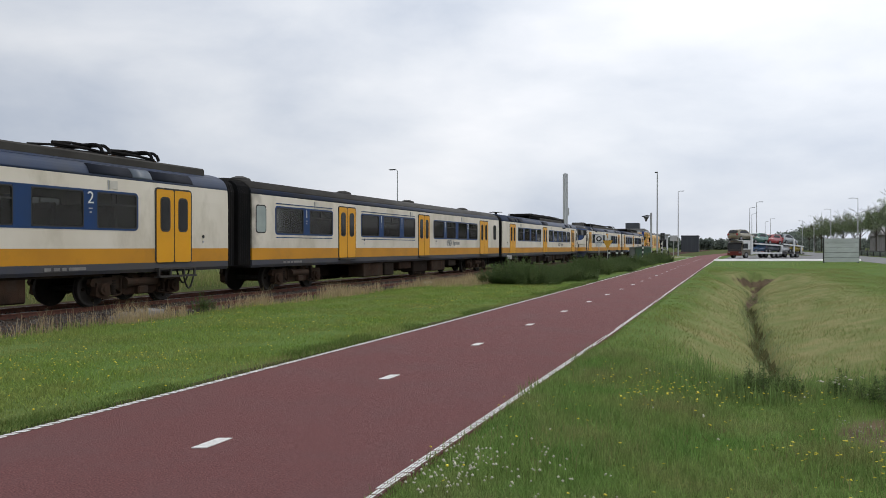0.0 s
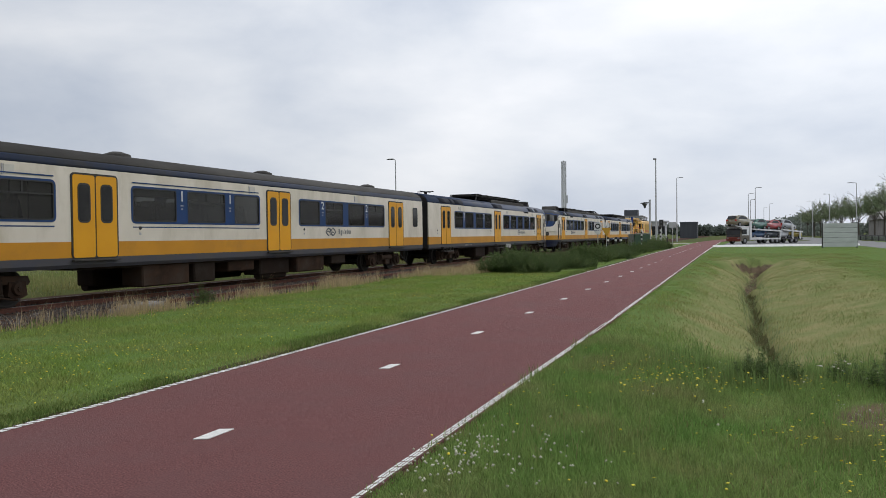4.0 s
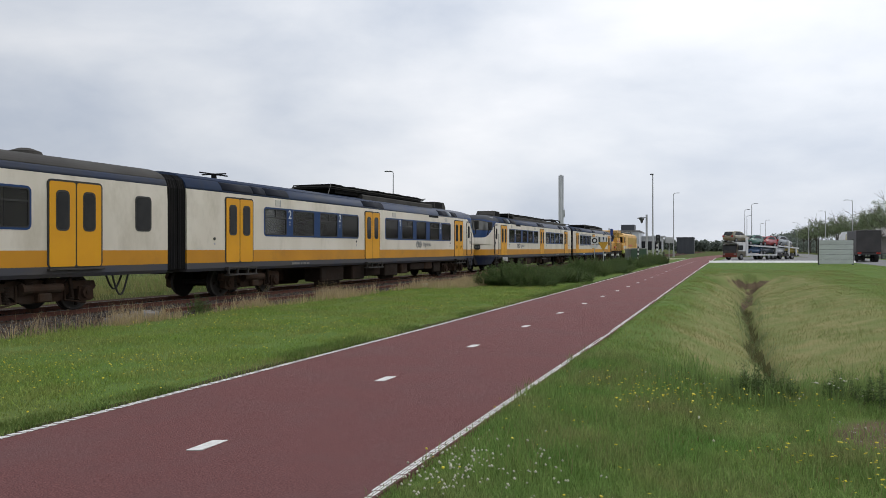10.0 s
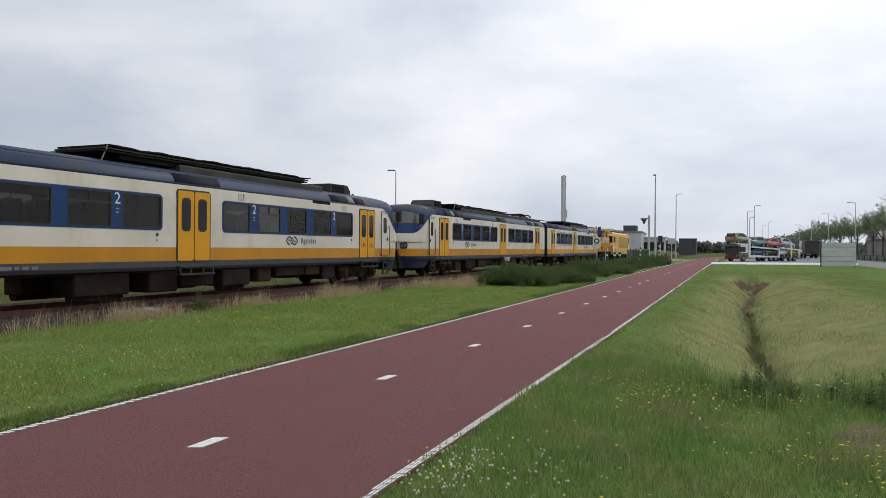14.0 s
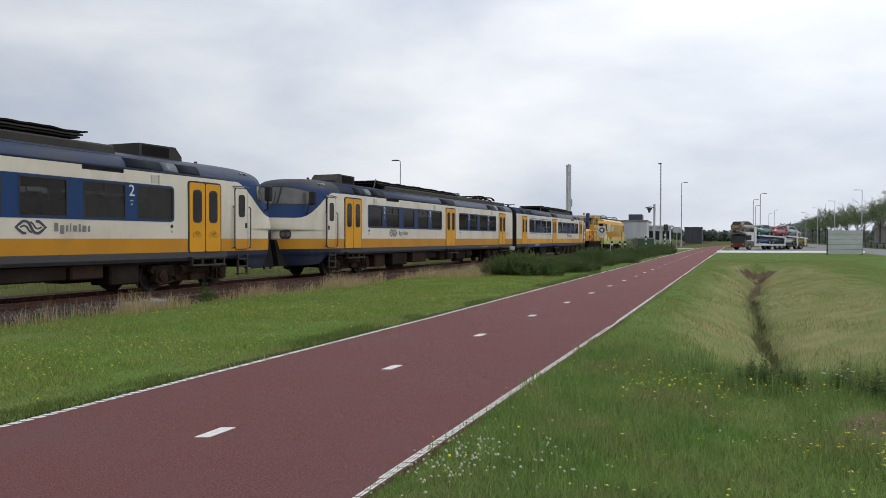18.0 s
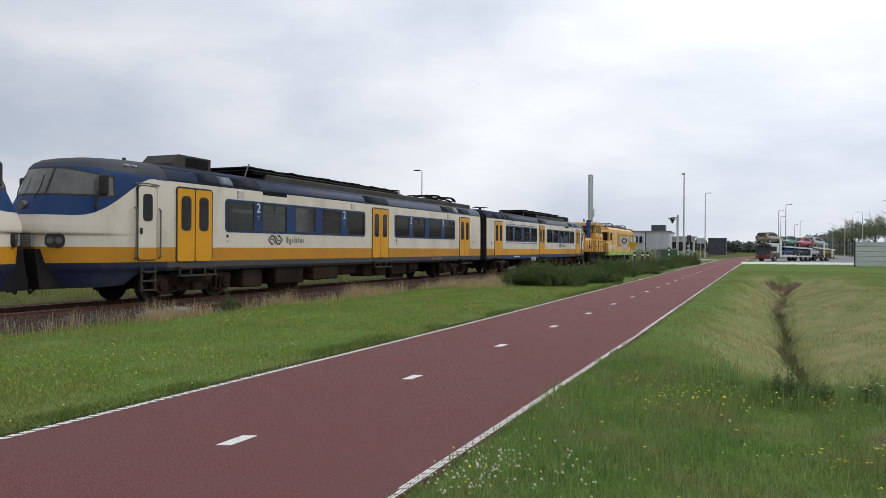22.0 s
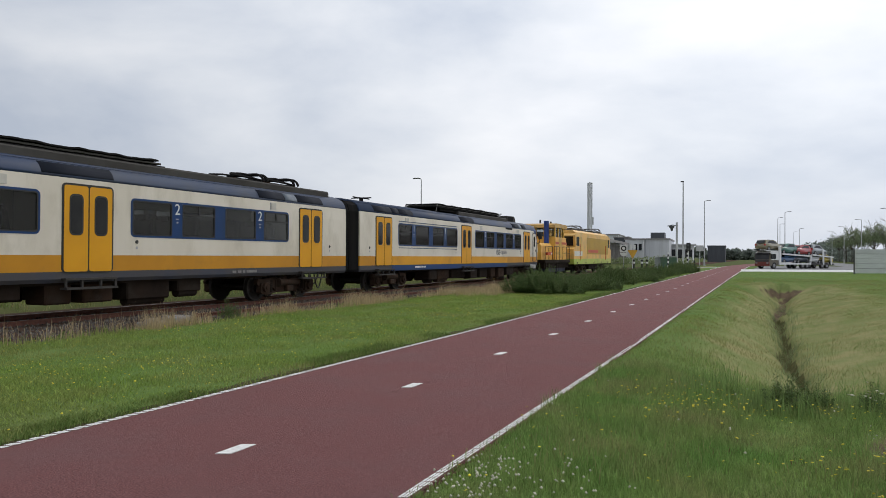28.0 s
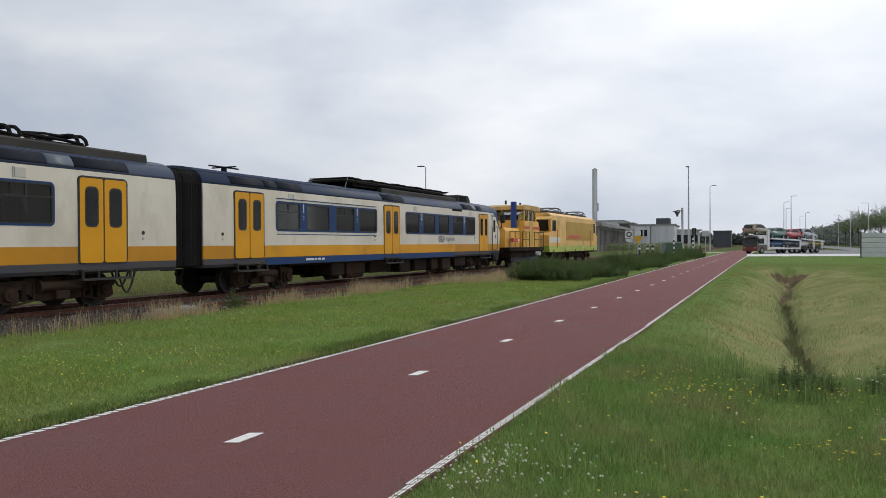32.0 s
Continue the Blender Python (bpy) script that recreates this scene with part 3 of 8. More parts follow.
# sleepers, nearest ones as pieces of their own
bm = bm_new()
box(bm, -1.3, 1.3, -0.13, 0.13, -0.16, 0.0, 0.02)
first_sleeper = part("sleeper", bm, "sleeper", ballast)
sleeper_mesh = first_sleeper.data
first_sleeper.location = (TRACK_X, -8.0, -0.045)
for k in range(1, 130):
    sl = new("sleeper", sleeper_mesh)
    sl.parent = ballast
    sl.location = (TRACK_X + random.uniform(-0.04, 0.04), -8.0 + 0.66 * k, -0.045 + random.uniform(-0.015, 0.01))
    sl.rotation_euler = (0, 0, radians(random.uniform(-1, 1)))


def scatter_stones(name, n, x0, x1, y0, y1, size, zf, material, label):
    rng = np.random.default_rng(11)
    base = np.array([(1, 0, -0.3), (-0.5, 0.87, -0.3), (-0.5, -0.87, -0.3), (0.2, 0.1, 0.75)])
    vs, fs = [], []
    for k in range(n):
        p = np.array([rng.uniform(x0, x1), rng.uniform(y0, y1), 0.0])
        p[2] = zf(p[0], p[1])
        w = rng.uniform(0, 6.28)
        c, s = math.cos(w), math.sin(w)
        pts = base * (size * rng.uniform(0.6, 1.5)) * rng.uniform(0.7, 1.3, (4, 3))
        pts = np.stack([pts[:, 0] * c - pts[:, 1] * s, pts[:, 0] * s + pts[:, 1] * c, pts[:, 2]], 1) + p
        b = len(vs)
        vs += pts.tolist()
        fs += [(b, b + 1, b + 3), (b + 1, b + 2, b + 3), (b + 2, b, b + 3)]
    return tagged(quads(name, vs, fs, material), label, "stones", kind="stuff")


scatter_stones("ballast_stones", 12000, -14.9, -12.3, 2, 40, 0.032, lambda x, y: np.interp(x, [-14.75, -13.3, -12.35], [-0.02, -0.09, -0.11]) + 0.012, "stones", "loose grey ballast stones beside the rails")
scatter_stones("track_stones", 5000, -17.4, -14.9, 2, 40, 0.035, lambda x, y: -0.015, "stones", "dirty ballast stones between the sleepers")


# ---- the train ----
HALF = 1.42
TOP_Z = 3.90
SIDE = [(1.37, 0.86), (1.42, 0.95), (1.42, 1.12), (1.425, 1.51), (1.42, 2.9), (1.40, 3.33), (1.385, 3.40), (1.355, 3.48), (1.31, 3.555), (1.25, 3.62), (1.17, 3.68), (1.07, 3.735), (0.94, 3.785), (0.76, 3.83), (0.54, 3.868), (0.28, 3.892), (0.0, TOP_Z)]
BANDS = [("skirt", "skirt", 0.86, 1.12), ("stripe", "orange", 1.12, 1.51), ("side_wall", "white", 1.51, 3.33), ("roof_edge", "roofblue", 3.33, 3.68), ("roof", "roof", 3.68, TOP_Z)]


def half_at(z):
    return float(np.interp(z, [p[1] for p in SIDE], [p[0] for p in SIDE]))


def band_outline(z0, z1):
    zs = sorted({z0, z1} | {p[1] for p in SIDE if z0 < p[1] < z1})
    right = [(half_at(z), z) for z in zs]
    if z1 >= TOP_Z:
        right = right[:-1] + [(0.0, TOP_Z)]
        return right + [(-x, z) for x, z in right[-2::-1]]
    return right + [(-x, z) for x, z in right[::-1]]


def text_mesh(name, body, size, material, parent, m, label="", depth=0.003):
    cu = bpy.data.curves.new(name, "FONT")
    cu.body, cu.size, cu.align_x, cu.align_y, cu.extrude = body, size, "CENTER", "CENTER", depth
    tmp = new(name, cu)
    me = bpy.data.meshes.new_from_object(tmp.evaluated_get(bpy.context.evaluated_depsgraph_get()))
    bpy.data.objects.remove(tmp)
    bpy.data.curves.remove(cu)
    me.materials.clear()
    me.materials.append(M[material])
    ob = new(name, me)
    ob.parent, ob.matrix_basis = parent, m
    if label:
        ob["label"] = label
    return ob


def on_side(sx, y, z, off):
    """The pose of lettering on a car's side, readable from outside."""
    return Matrix.Translation((sx * (half_at(z) + off), y, z)) @ Euler((radians(90), 0, radians(90 if sx > 0 else -90))).to_matrix().to_4x4()


SHARED = {}


def shared_part(key, name, parent, m, build, material, label="", smooth=False):
    """Alike parts share one mesh."""
    if key not in SHARED:
        bm = bm_new()
        build(bm)
        ob = part(name, bm, material, parent, label, smooth)
        SHARED[key] = ob.data
    else:
        ob = new(name, SHARED[key])
        ob.parent = parent
        if label:
            ob["label"] = label
    ob.matrix_basis = m
    return ob


M["dullprint"] = mat("faded_print", (0.20, 0.19, 0.18), (0.14, 0.13, 0.125), 8, 0.6, bump=0.0)
M["letterbar"] = mat("grey_lettering", (0.20, 0.195, 0.19), (0.16, 0.155, 0.15), 8, 0.5, bump=0.0)
M["bikeprint"] = mat("brown_print", (0.22, 0.11, 0.02), (0.18, 0.09, 0.02), 5, 0.5, bump=0.0)


def double_door(car, sx, y0, y1, bikes=False, hanging=True):
    """A pair of yellow sliding doors in a black rubber frame, with a step under it."""
    w = y1 - y0
    at = pose(sx * 1.424, (y0 + y1) / 2, 0)
    flip = at if sx > 0 else at @ pose(0, 0, 0, 0, 0, 180)
    key = f"door{w:.2f}"
    frame_ob = shared_part(key + "f", "door_frame", car, flip, lambda b: prism(b, rrect(-w / 2, w / 2, 1.09, 3.21, 0.12), -0.05, 0.012), "rubber", "black rubber door surround")
    for s in (-1, 1):
        a, c = (0.02, w / 2 - 0.05) if s > 0 else (-w / 2 + 0.05, -0.02)
        leaf = shared_part(key + f"l{s}", "door_leaf", frame_ob, Matrix(), lambda b: prism(b, rrect(a, c, 1.12, 3.16, 0.06), -0.03, 0.022), "door", "yellow sliding door leaf")
        mid_y = (a + c) / 2
        shared_part(key + f"g{s}", "door_window", frame_ob, Matrix(), lambda b: prism(b, rrect(mid_y - 0.19, mid_y + 0.19, 1.98, 2.96, 0.12), -0.02, 0.027), "rubber", "rounded black window rubber")
        shared_part(key + f"p{s}", "door_pane", frame_ob, Matrix(), lambda b: prism(b, rrect(mid_y - 0.155, mid_y + 0.155, 2.02, 2.92, 0.10), -0.02, 0.030), "glass", "dark rounded door pane")

    if bikes:
        for s in (-1, 1):
            def bike(b):
                c = s * (w / 4 - 0.01)
                for q in (-0.10, 0.10):
                    ring = [(c + q + 0.075 * math.cos(k * math.pi / 6), 1.62 + 0.075 * math.sin(k * math.pi / 6)) for k in range(13)]
                    tube(b, [(0.024, y, z) for y, z in ring], 0.006, 4)
                tube(b, [(0.024, c - 0.10, 1.62), (0.024, c - 0.03, 1.74), (0.024, c + 0.07, 1.74), (0.024, c + 0.10, 1.62)], 0.006, 4)
                tube(b, [(0.024, c - 0.03, 1.74), (0.024, c, 1.62), (0.024, c + 0.07, 1.74)], 0.006, 4)
            shared_part(key + f"bike{s}", "bicycle_pictogram", frame_ob, Matrix(), bike, "bikeprint", "dark outline bicycle pictogram")

    def step(b):
        box(b, -0.05, 0.16, -w / 2, w / 2, 0.92, 0.97)
        box(b, -0.02, 0.20, -w / 2, w / 2, 0.70, 0.75)
        for q in (-w / 2, -w / 5, w / 5 - 0.05, w / 2 - 0.05):
            box(b, 0.10, 0.15, q, q + 0.05, 0.72, 0.95)
    if hanging:
        shared_part(key + "s", "step", car, flip, step, "stepsteel", "steel footstep below the doors")
    else:
        shared_part(key + "lip", "step", car, flip, lambda b: box(b, -0.05, 0.10, -w / 2, w / 2, 1.03, 1.08, 0.008), "stepsteel", "narrow steel sill below the doors")


def side_window(car, sx, y0, y1, pillars, first=False, numbers=()):
    """A band of tinted see-through panes with blue pillars between them, in an opening of the wall."""
    x = sx * 1.423
    z0, z1 = 1.98, 2.99
    bm = bm_new()
    ring(bm, rrect(y0, y1, z0, z1, 0.13), rrect(y0 + 0.05, y1 - 0.05, z0 + 0.05, z1 - 0.05, 0.09), sx * 1.40, x + sx * 0.008)
    for a, c in pillars:
        box(bm, *sorted((sx * 1.375, x + sx * 0.006)), a - 0.01, c + 0.01, z0 + 0.04, z1 - 0.04)
    band = part("window_band", bm, "blue", car, "dark blue window band with rounded corners")
    edges = [y0] + [e for p in pillars for e in p] + [y1]
    for k in range(0, len(edges), 2):
        a, c = edges[k], edges[k + 1]
        a, c = a + (0.05 if k == 0 else 0.0), c - (0.05 if k == len(edges) - 2 else 0.0)
        bm = bm_new()
        ring(bm, rrect(a, c, z0 + 0.05, z1 - 0.05, 0.08), rrect(a + 0.03, c - 0.03, z0 + 0.08, z1 - 0.08, 0.06), sx * 1.38, x + sx * 0.011)
        part("pane_rubber", bm, "rubber", band)
        bm = bm_new()
        box(bm, *sorted((sx * 1.405, sx * 1.41)), a + 0.015, c - 0.015, z0 + 0.065, z1 - 0.065)
        part("pane", bm, "pane", band, "dark tinted window pane")
        if k % 4 == 2:
            bm = bm_new()
            box(bm, *sorted((x - sx * 0.02, x + sx * 0.010)), a + 0.03, c - 0.03, z1 - 0.37, z1 - 0.33)
            part("vent_bar", bm, "rubber", band, "black bar of a hinged top vent")
            bm = bm_new()
            box(bm, *sorted((x - sx * 0.02, x + sx * 0.008)), (a + c) / 2 - 0.02, (a + c) / 2 + 0.02, z1 - 0.335, z1 - 0.08)
            part("vent_post", bm, "rubber", band, "short black bar between two vents")
    for py, digit in numbers:
        text_mesh("class_number", digit, 0.43, "print", car, on_side(sx, py, 2.77, 0.016), "white class number")
        for half, za, zb in ((0.055, 2.50, 2.53), (0.03, 2.40, 2.44)):
            bm = bm_new()
            box(bm, *sorted((sx * 1.427, sx * 1.438)), py - half, py + half, za, zb)
            part("pictogram_bar", bm, "greyprint", car, "small pale pictogram bar")
    if first:
        for z, hgt in ((3.06, 0.03), (1.87, 0.03)):
            bm = bm_new()
            box(bm, *sorted((sx * 1.40, sx * 1.428)), y0 + 0.05, y1 - 0.05, z, z + hgt)
            part("class_stripe", bm, "blue", car, "thin dark blue stripe along the first-class windows")
    if sx > 0:
        cabin(car, y0, y1, pillars)


def cabin(car, y0, y1, pillars):
    """What shows through the panes: seats back to back at the pillars, panels at the ends."""
    def seat(b):
        for d in (-1, 1):
            prism(b, [(d * 0.03, 1.53), (d * 0.50, 1.53), (d * 0.52, 1.90), (d * 0.20, 1.88), (d * 0.09, 2.46), (d * 0.03, 2.50)], -0.52, 0.52)
            for q in (-0.26, 0.26):
                box(b, q - 0.15, q + 0.15, *sorted((d * 0.035, d * 0.14)), 2.44, 2.62, 0.03)
    for s in (-1, 1):
        rows = [(a + c) / 2 for a, c in pillars]
        for y in sorted(rows + [(p + q) / 2 for p, q in zip([y0] + rows, rows + [y1])]):
            shared_part("seat", "seat_pair", car, pose(s * 0.82, y, 0), seat, "seatcloth", "dark blue seats back to back")
        for y in (y0 - 0.16, y1 + 0.12):
            shared_part("parti", "partition", car, pose(s * 0.86, y, 0), lambda b: box(b, -0.5, 0.5, 0, 0.04, 1.52, 3.31), "inwall", "grey inner partition")
            shared_part("pole", "grab_pole", car, pose(s * 0.34, y + 0.02, 0), lambda b: rod(b, (0, 0, 1.52), (0, 0, 3.31), 0.02, 6), "stepsteel")


def bogie(car, y, radius=0.46, base=2.5):
    bm = bm_new()
    for s in (-1, 1):
        x0, x1 = sorted((s * 1.00, s * 1.14))
        d = base / 2
        prism(bm, [(y - d - 0.36, 0.60), (y - d - 0.30, 0.74), (y - d + 0.4, 0.76), (y - d + 0.72, 0.60), (y - 0.35, 0.58), (y + 0.35, 0.58), (y + d - 0.72, 0.60), (y + d - 0.4, 0.76), (y + d + 0.30, 0.74), (y + d + 0.36, 0.60),
                   (y + d + 0.3, 0.52), (y + d - 0.34, 0.56), (y + d - 0.62, 0.34), (y + 0.5, 0.27), (y - 0.5, 0.27), (y - d + 0.62, 0.34), (y - d + 0.34, 0.56), (y - d - 0.3, 0.52)], x0, x1)
    box(bm, -1.02, 1.02, y - 0.8, y + 0.8, 0.30, 0.80)
    frame_ob = part("bogie_frame", bm, "bogie", car, "brown dusty cast bogie frame")
    for s in (-1, 1):
        at = pose(0, y, 0) if s > 0 else pose(0, y, 0, 0, 0, 180)
        for d in (-base / 2, base / 2):
            def axle_box(b):
                prism(b, [(d - 0.24, 0.30), (d - 0.20, 0.62), (d + 0.20, 0.62), (d + 0.24, 0.30), (d + 0.12, 0.24), (d - 0.12, 0.24)], 1.0, 1.20)
                rod(b, (1.19, d, 0.46), (1.28, d, 0.46), 0.17, 14, 0.15)
                rod(b, (1.27, d, 0.46), (1.30, d, 0.46), 0.07, 8)
            shared_part(f"axb{d}", "axle_box", frame_ob, at, axle_box, "bogie", "brown axle box with a round cover")
            for e in (-math.copysign(0.40, d),):
                def coil(b):
                    for k in range(5):
                        rod(b, (1.08, d + e, 0.36 + 0.07 * k), (1.08, d + e, 0.40 + 0.07 * k), 0.095, 10)
                    rod(b, (1.08, d + e, 0.32), (1.08, d + e, 0.72), 0.06, 8)
                    rod(b, (1.08, d + e, 0.30), (1.08, d + e, 0.34), 0.12, 10)
                shared_part(f"coil{d}{e}", "coil_spring", frame_ob, at, coil, "under", "dark coil spring")

            def brake(b):
                q = d - math.copysign(0.60, d)
                box(b, 0.72, 1.02, q - 0.05, q + 0.05, 0.26, 0.70, 0.02)
                tube(b, [(1.17, q, 0.70), (1.17, q, 0.30), (1.17, d, 0.20)], 0.025)
            shared_part(f"brk{d}", "brake_hanger", frame_ob, at, brake, "bogie", "brown brake hanger and rod")

        def bolster(b):
            rod(b, (1.20, -0.50, 0.60), (1.20, 0.52, 0.60), 0.12, 12)
            rod(b, (1.20, -0.58, 0.60), (1.20, -0.50, 0.60), 0.15, 12)
            box(b, 1.02, 1.30, -0.16, 0.2, 0.28, 0.50, 0.03)
        shared_part("bols", "brake_cylinder", frame_ob, at, bolster, "bogie", "round brown brake cylinder")

        def spring_pack(b, q):
            for k in range(4):
                rod(b, (1.06, q, 0.60 + 0.06 * k), (1.06, q, 0.635 + 0.06 * k), 0.15, 12)
            rod(b, (1.06, q, 0.58), (1.06, q, 0.83), 0.11, 12)
            box(b, 0.95, 1.2, q - 0.16, q + 0.16, 0.575, 0.61)
            box(b, 0.95, 1.2, q - 0.16, q + 0.16, 0.80, 0.84)
        shared_part("damp", "damper", frame_ob, at, lambda b: tube(b, [(1.25, 0.80, 0.36), (1.25, 0.72, 0.84)], 0.045, 8), "under")
        shared_part("spk_a", "bolster_spring", frame_ob, at, lambda b: spring_pack(b, -0.30), "under", "dark spring between bogie and car")
        shared_part("spk_b", "bolster_spring", frame_ob, at, lambda b: spring_pack(b, 0.30), "under", "dark spring between bogie and car")
    for d in (-base / 2, base / 2):
        def wheelset(b):
            rod(b, (-0.9, 0, 0), (0.9, 0, 0), 0.08, 10)
            for s in (-1, 1):
                rod(b, (s * 0.68, 0, 0), (s * 0.80, 0, 0), radius, 32)
                rod(b, (s * 0.66, 0, 0), (s * 0.69, 0, 0), radius + 0.03, 32)
                rod(b, (s * 0.80, 0, 0), (s * 0.815, 0, 0), radius, 32, radius * 0.97, mi=2)
                rod(b, (s * 0.814, 0, 0), (s * 0.817, 0, 0), radius * 0.86, 28)
                rod(b, (s * 0.815, 0, 0), (s * 0.86, 0, 0), radius * 0.45, 16)
                for k in range(4):
                    w = k * math.pi / 2
                    rod(b, (s * 0.815, 0.3 * math.cos(w), 0.3 * math.sin(w)), (s * 0.835, 0.3 * math.cos(w), 0.3 * math.sin(w)), 0.05, 6, mi=1)
        ws = shared_part(f"ws{radius}", "wheelset", car, pose(0, y + d, radius), wheelset, ["wheel", "under", "stepsteel"], "steel wheels on their axle")
        WHEELS.append((ws, Vector((0, y + d, radius)), radius, 1 if car.get("turned") is None else -1))


WHEELS, CARS = [], []


def underfloor(car, y0, y1, seed):
    rng = random.Random(seed)
    bm = bm_new()
    box(bm, -1.25, 1.25, y0 - 2.2, y1 + 2.2, 0.80, 0.92)
    part("underframe", bm, "under", car, "dark dusty underframe")
    y = y0
    while y < y1 - 0.6:
        w = min(rng.uniform(0.7, 1.9), y1 - y)
        low = rng.choice((0.24, 0.28, 0.34, 0.48))
        for s in (-1, 1):
            bm = bm_new()
            box(bm, *sorted((s * 0.5, s * rng.uniform(1.18, 1.32))), y, y + w, low, 0.86, 0.04)
            if rng.random() < 0.4:
                rod(bm, (s * 1.0, y + 0.1, low - 0.02), (s * 1.0, y + w - 0.1, low - 0.02), 0.14, 10)
            part("equipment_box", bm, rng.choice(("under", "bogie", "under")), car, "dusty underfloor equipment box")
        y += w + rng.uniform(0.05, 0.7)


def gangway(car, y0, y1, cables=False):
    bm = bm_new()
    n = 2 * max(3, int((y1 - y0) / 0.10)) + 1
    rings = []
    for k in range(n):
        y, deep = y0 + (y1 - y0) * k / (n - 1), 0.035 * (k % 2)
        rings.append([bm.verts.new((x - math.copysign(deep, x), y, z)) for x, z in ((1.36, 0.95), (1.37, 3.30), (1.28, 3.56), (1.06, 3.72 - deep), (-1.06, 3.72 - deep), (-1.28, 3.56), (-1.37, 3.30), (-1.36, 0.95))])
    for p, q in zip(rings, rings[1:]):
        for i in range(8):
            bm.faces.new((p[i], p[(i + 1) % 8], q[(i + 1) % 8], q[i]))
    bm.faces.new(rings[0][::-1])
    bm.faces.new(rings[-1])
    part("gangway_bellows", bm, "gangway", car, "black folded rubber gangway bellows")
    for s in (-1, 1) if cables else ():
        for k in range(2):
            bm = bm_new()
            deep = (0.40, 0.56)[k]
            hoops = []
            for q in range(15):
                w = q / 14
                tilt = math.atan2(-deep * math.pi * math.cos(math.pi * w), 0.55)
                cy0, cz0 = y0 - 1.75 + 0.10 * k + 0.55 * w, 0.88 - deep * math.sin(math.pi * w)
                hoops.append([bm.verts.new((s * (0.95 + 0.12 * k) + 0.026 * math.cos(a), cy0 - 0.026 * math.sin(a) * math.sin(tilt), cz0 + 0.026 * math.sin(a) * math.cos(tilt))) for a in [math.tau * j / 8 for j in range(8)]])
            for p, q in zip(hoops, hoops[1:]):
                for i in range(8):
                    bm.faces.new((p[i], p[(i + 1) % 8], q[(i + 1) % 8], q[i]))
            bm.faces.new(hoops[0])
            bm.faces.new(hoops[-1][::-1])
            part("jumper_cable", bm, "rubber", car, "hanging black jumper cable")


def wall_slab(bm, sx, ya, yb, za, zb):
    """A piece of side wall that follows the car's outline, 5 cm thick."""
    zs = sorted({za, zb} | {p[1] for p in SIDE if za < p[1] < zb})
    prism(bm, [(sx * half_at(z), z) for z in zs] + [(sx * (half_at(z) - 0.05), z) for z in zs[::-1]], ya, yb, "y")


def car_body(car, y0, y1, top="roofblue", edge="roofblue", openings=(), wall="white", split=3.68):
    for name, material, z0, z1 in BANDS:
        z0, z1 = split if name == "roof" else z0, split if name == "roof_edge" else z1
        material = top if name == "roof" else edge if name == "roof_edge" else material
        label = {"skirt": "dirty dark blue lower skirt", "stripe": "yellow-orange stripe along the side", "side_wall": "off-white painted side wall", "roof_edge": "faded dark blue roof edge", "roof": "dirty grey roof"}[name]
        if name != "side_wall":
            bm = bm_new()
            prism(bm, band_outline(z0, z1), y0, y1, "y")
            ob = part(name, bm, material, car, label)
            if name.startswith("roof"):
                round_along(ob)
            continue
        for sx in (1, -1):
            bm = bm_new()
            cuts = [y0] + [e for a, c in openings for e in (a + 0.05, c - 0.05)] + [y1]
            for k, (ya, yb) in enumerate(zip(cuts, cuts[1:])):
                wall_slab(bm, sx, ya, yb, z0, 2.03)
                wall_slab(bm, sx, ya, yb, 2.94, z1)
                if k % 2 == 0:
                    wall_slab(bm, sx, ya, yb, 2.03, 2.94)
            bmesh.ops.remove_doubles(bm, verts=bm.verts, dist=1e-4)
            part(name, bm, wall, car, label)
        for ya, yb in ((y0, y0 + 0.05), (y1 - 0.05, y1)):
            bm = bm_new()
            prism(bm, [(-1.37, z0), (-1.365, 2.9), (-1.34, z1), (1.34, z1), (1.365, 2.9), (1.37, z0)], ya, yb, "y")
            part("end_wall", bm, "inwall", car, "grey end wall")
        bm = bm_new()
        box(bm, -1.36, 1.36, y0 + 0.06, y1 - 0.06, 1.512, 1.53)
        part("car_floor", bm, "infloor", car, "dark floor inside the car")
        bm = bm_new()
        box(bm, -1.30, 1.30, y0 + 0.06, y1 - 0.06, 3.31, 3.328)
        part("inner_ceiling", bm, "inwall", car, "grey ceiling inside the car")


# how far each height of the front lies behind the tip, on the centre line
NOSE_LEAN = ([0.50, 0.62, 1.0, 1.12, 1.50, 1.815, 1.83, 1.89, 2.05, 2.28, 2.74, 3.05, 3.38, 3.49, 3.60, 3.70, 3.76, 3.81, 3.85, 3.88, TOP_Z], [0.22, 0.14, -0.04, -0.08, -0.10, -0.10, -0.22, -0.23, -0.20, -0.10, 0.16, 0.30, 0.43, 0.48, 0.58, 0.76, 1.02, 1.36, 1.85, 2.4, 3.0])
# the plan of the front: share of the half width, and distance back
NOSE_PLAN = ([0.0, 0.18, 0.32, 0.43, 0.53, 0.63, 0.73, 0.82, 0.89, 0.945, 0.98, 1.0], [0.0, 0.015, 0.05, 0.115, 0.235, 0.42, 0.66, 0.94, 1.26, 1.70, 2.35, 3.2])
NOSE_LOW = ([0.0, 0.3, 1.2, 1.9, 2.3, 3.2], [0.56, 0.50, 0.50, 0.54, 0.84, 0.86])
NOSE_END = 3.2


def nose_half(z):
    return 1.34 + 0.03 * min(1.0, max(0.0, (z - 0.5) / 0.36)) if z < 0.86 else half_at(z)


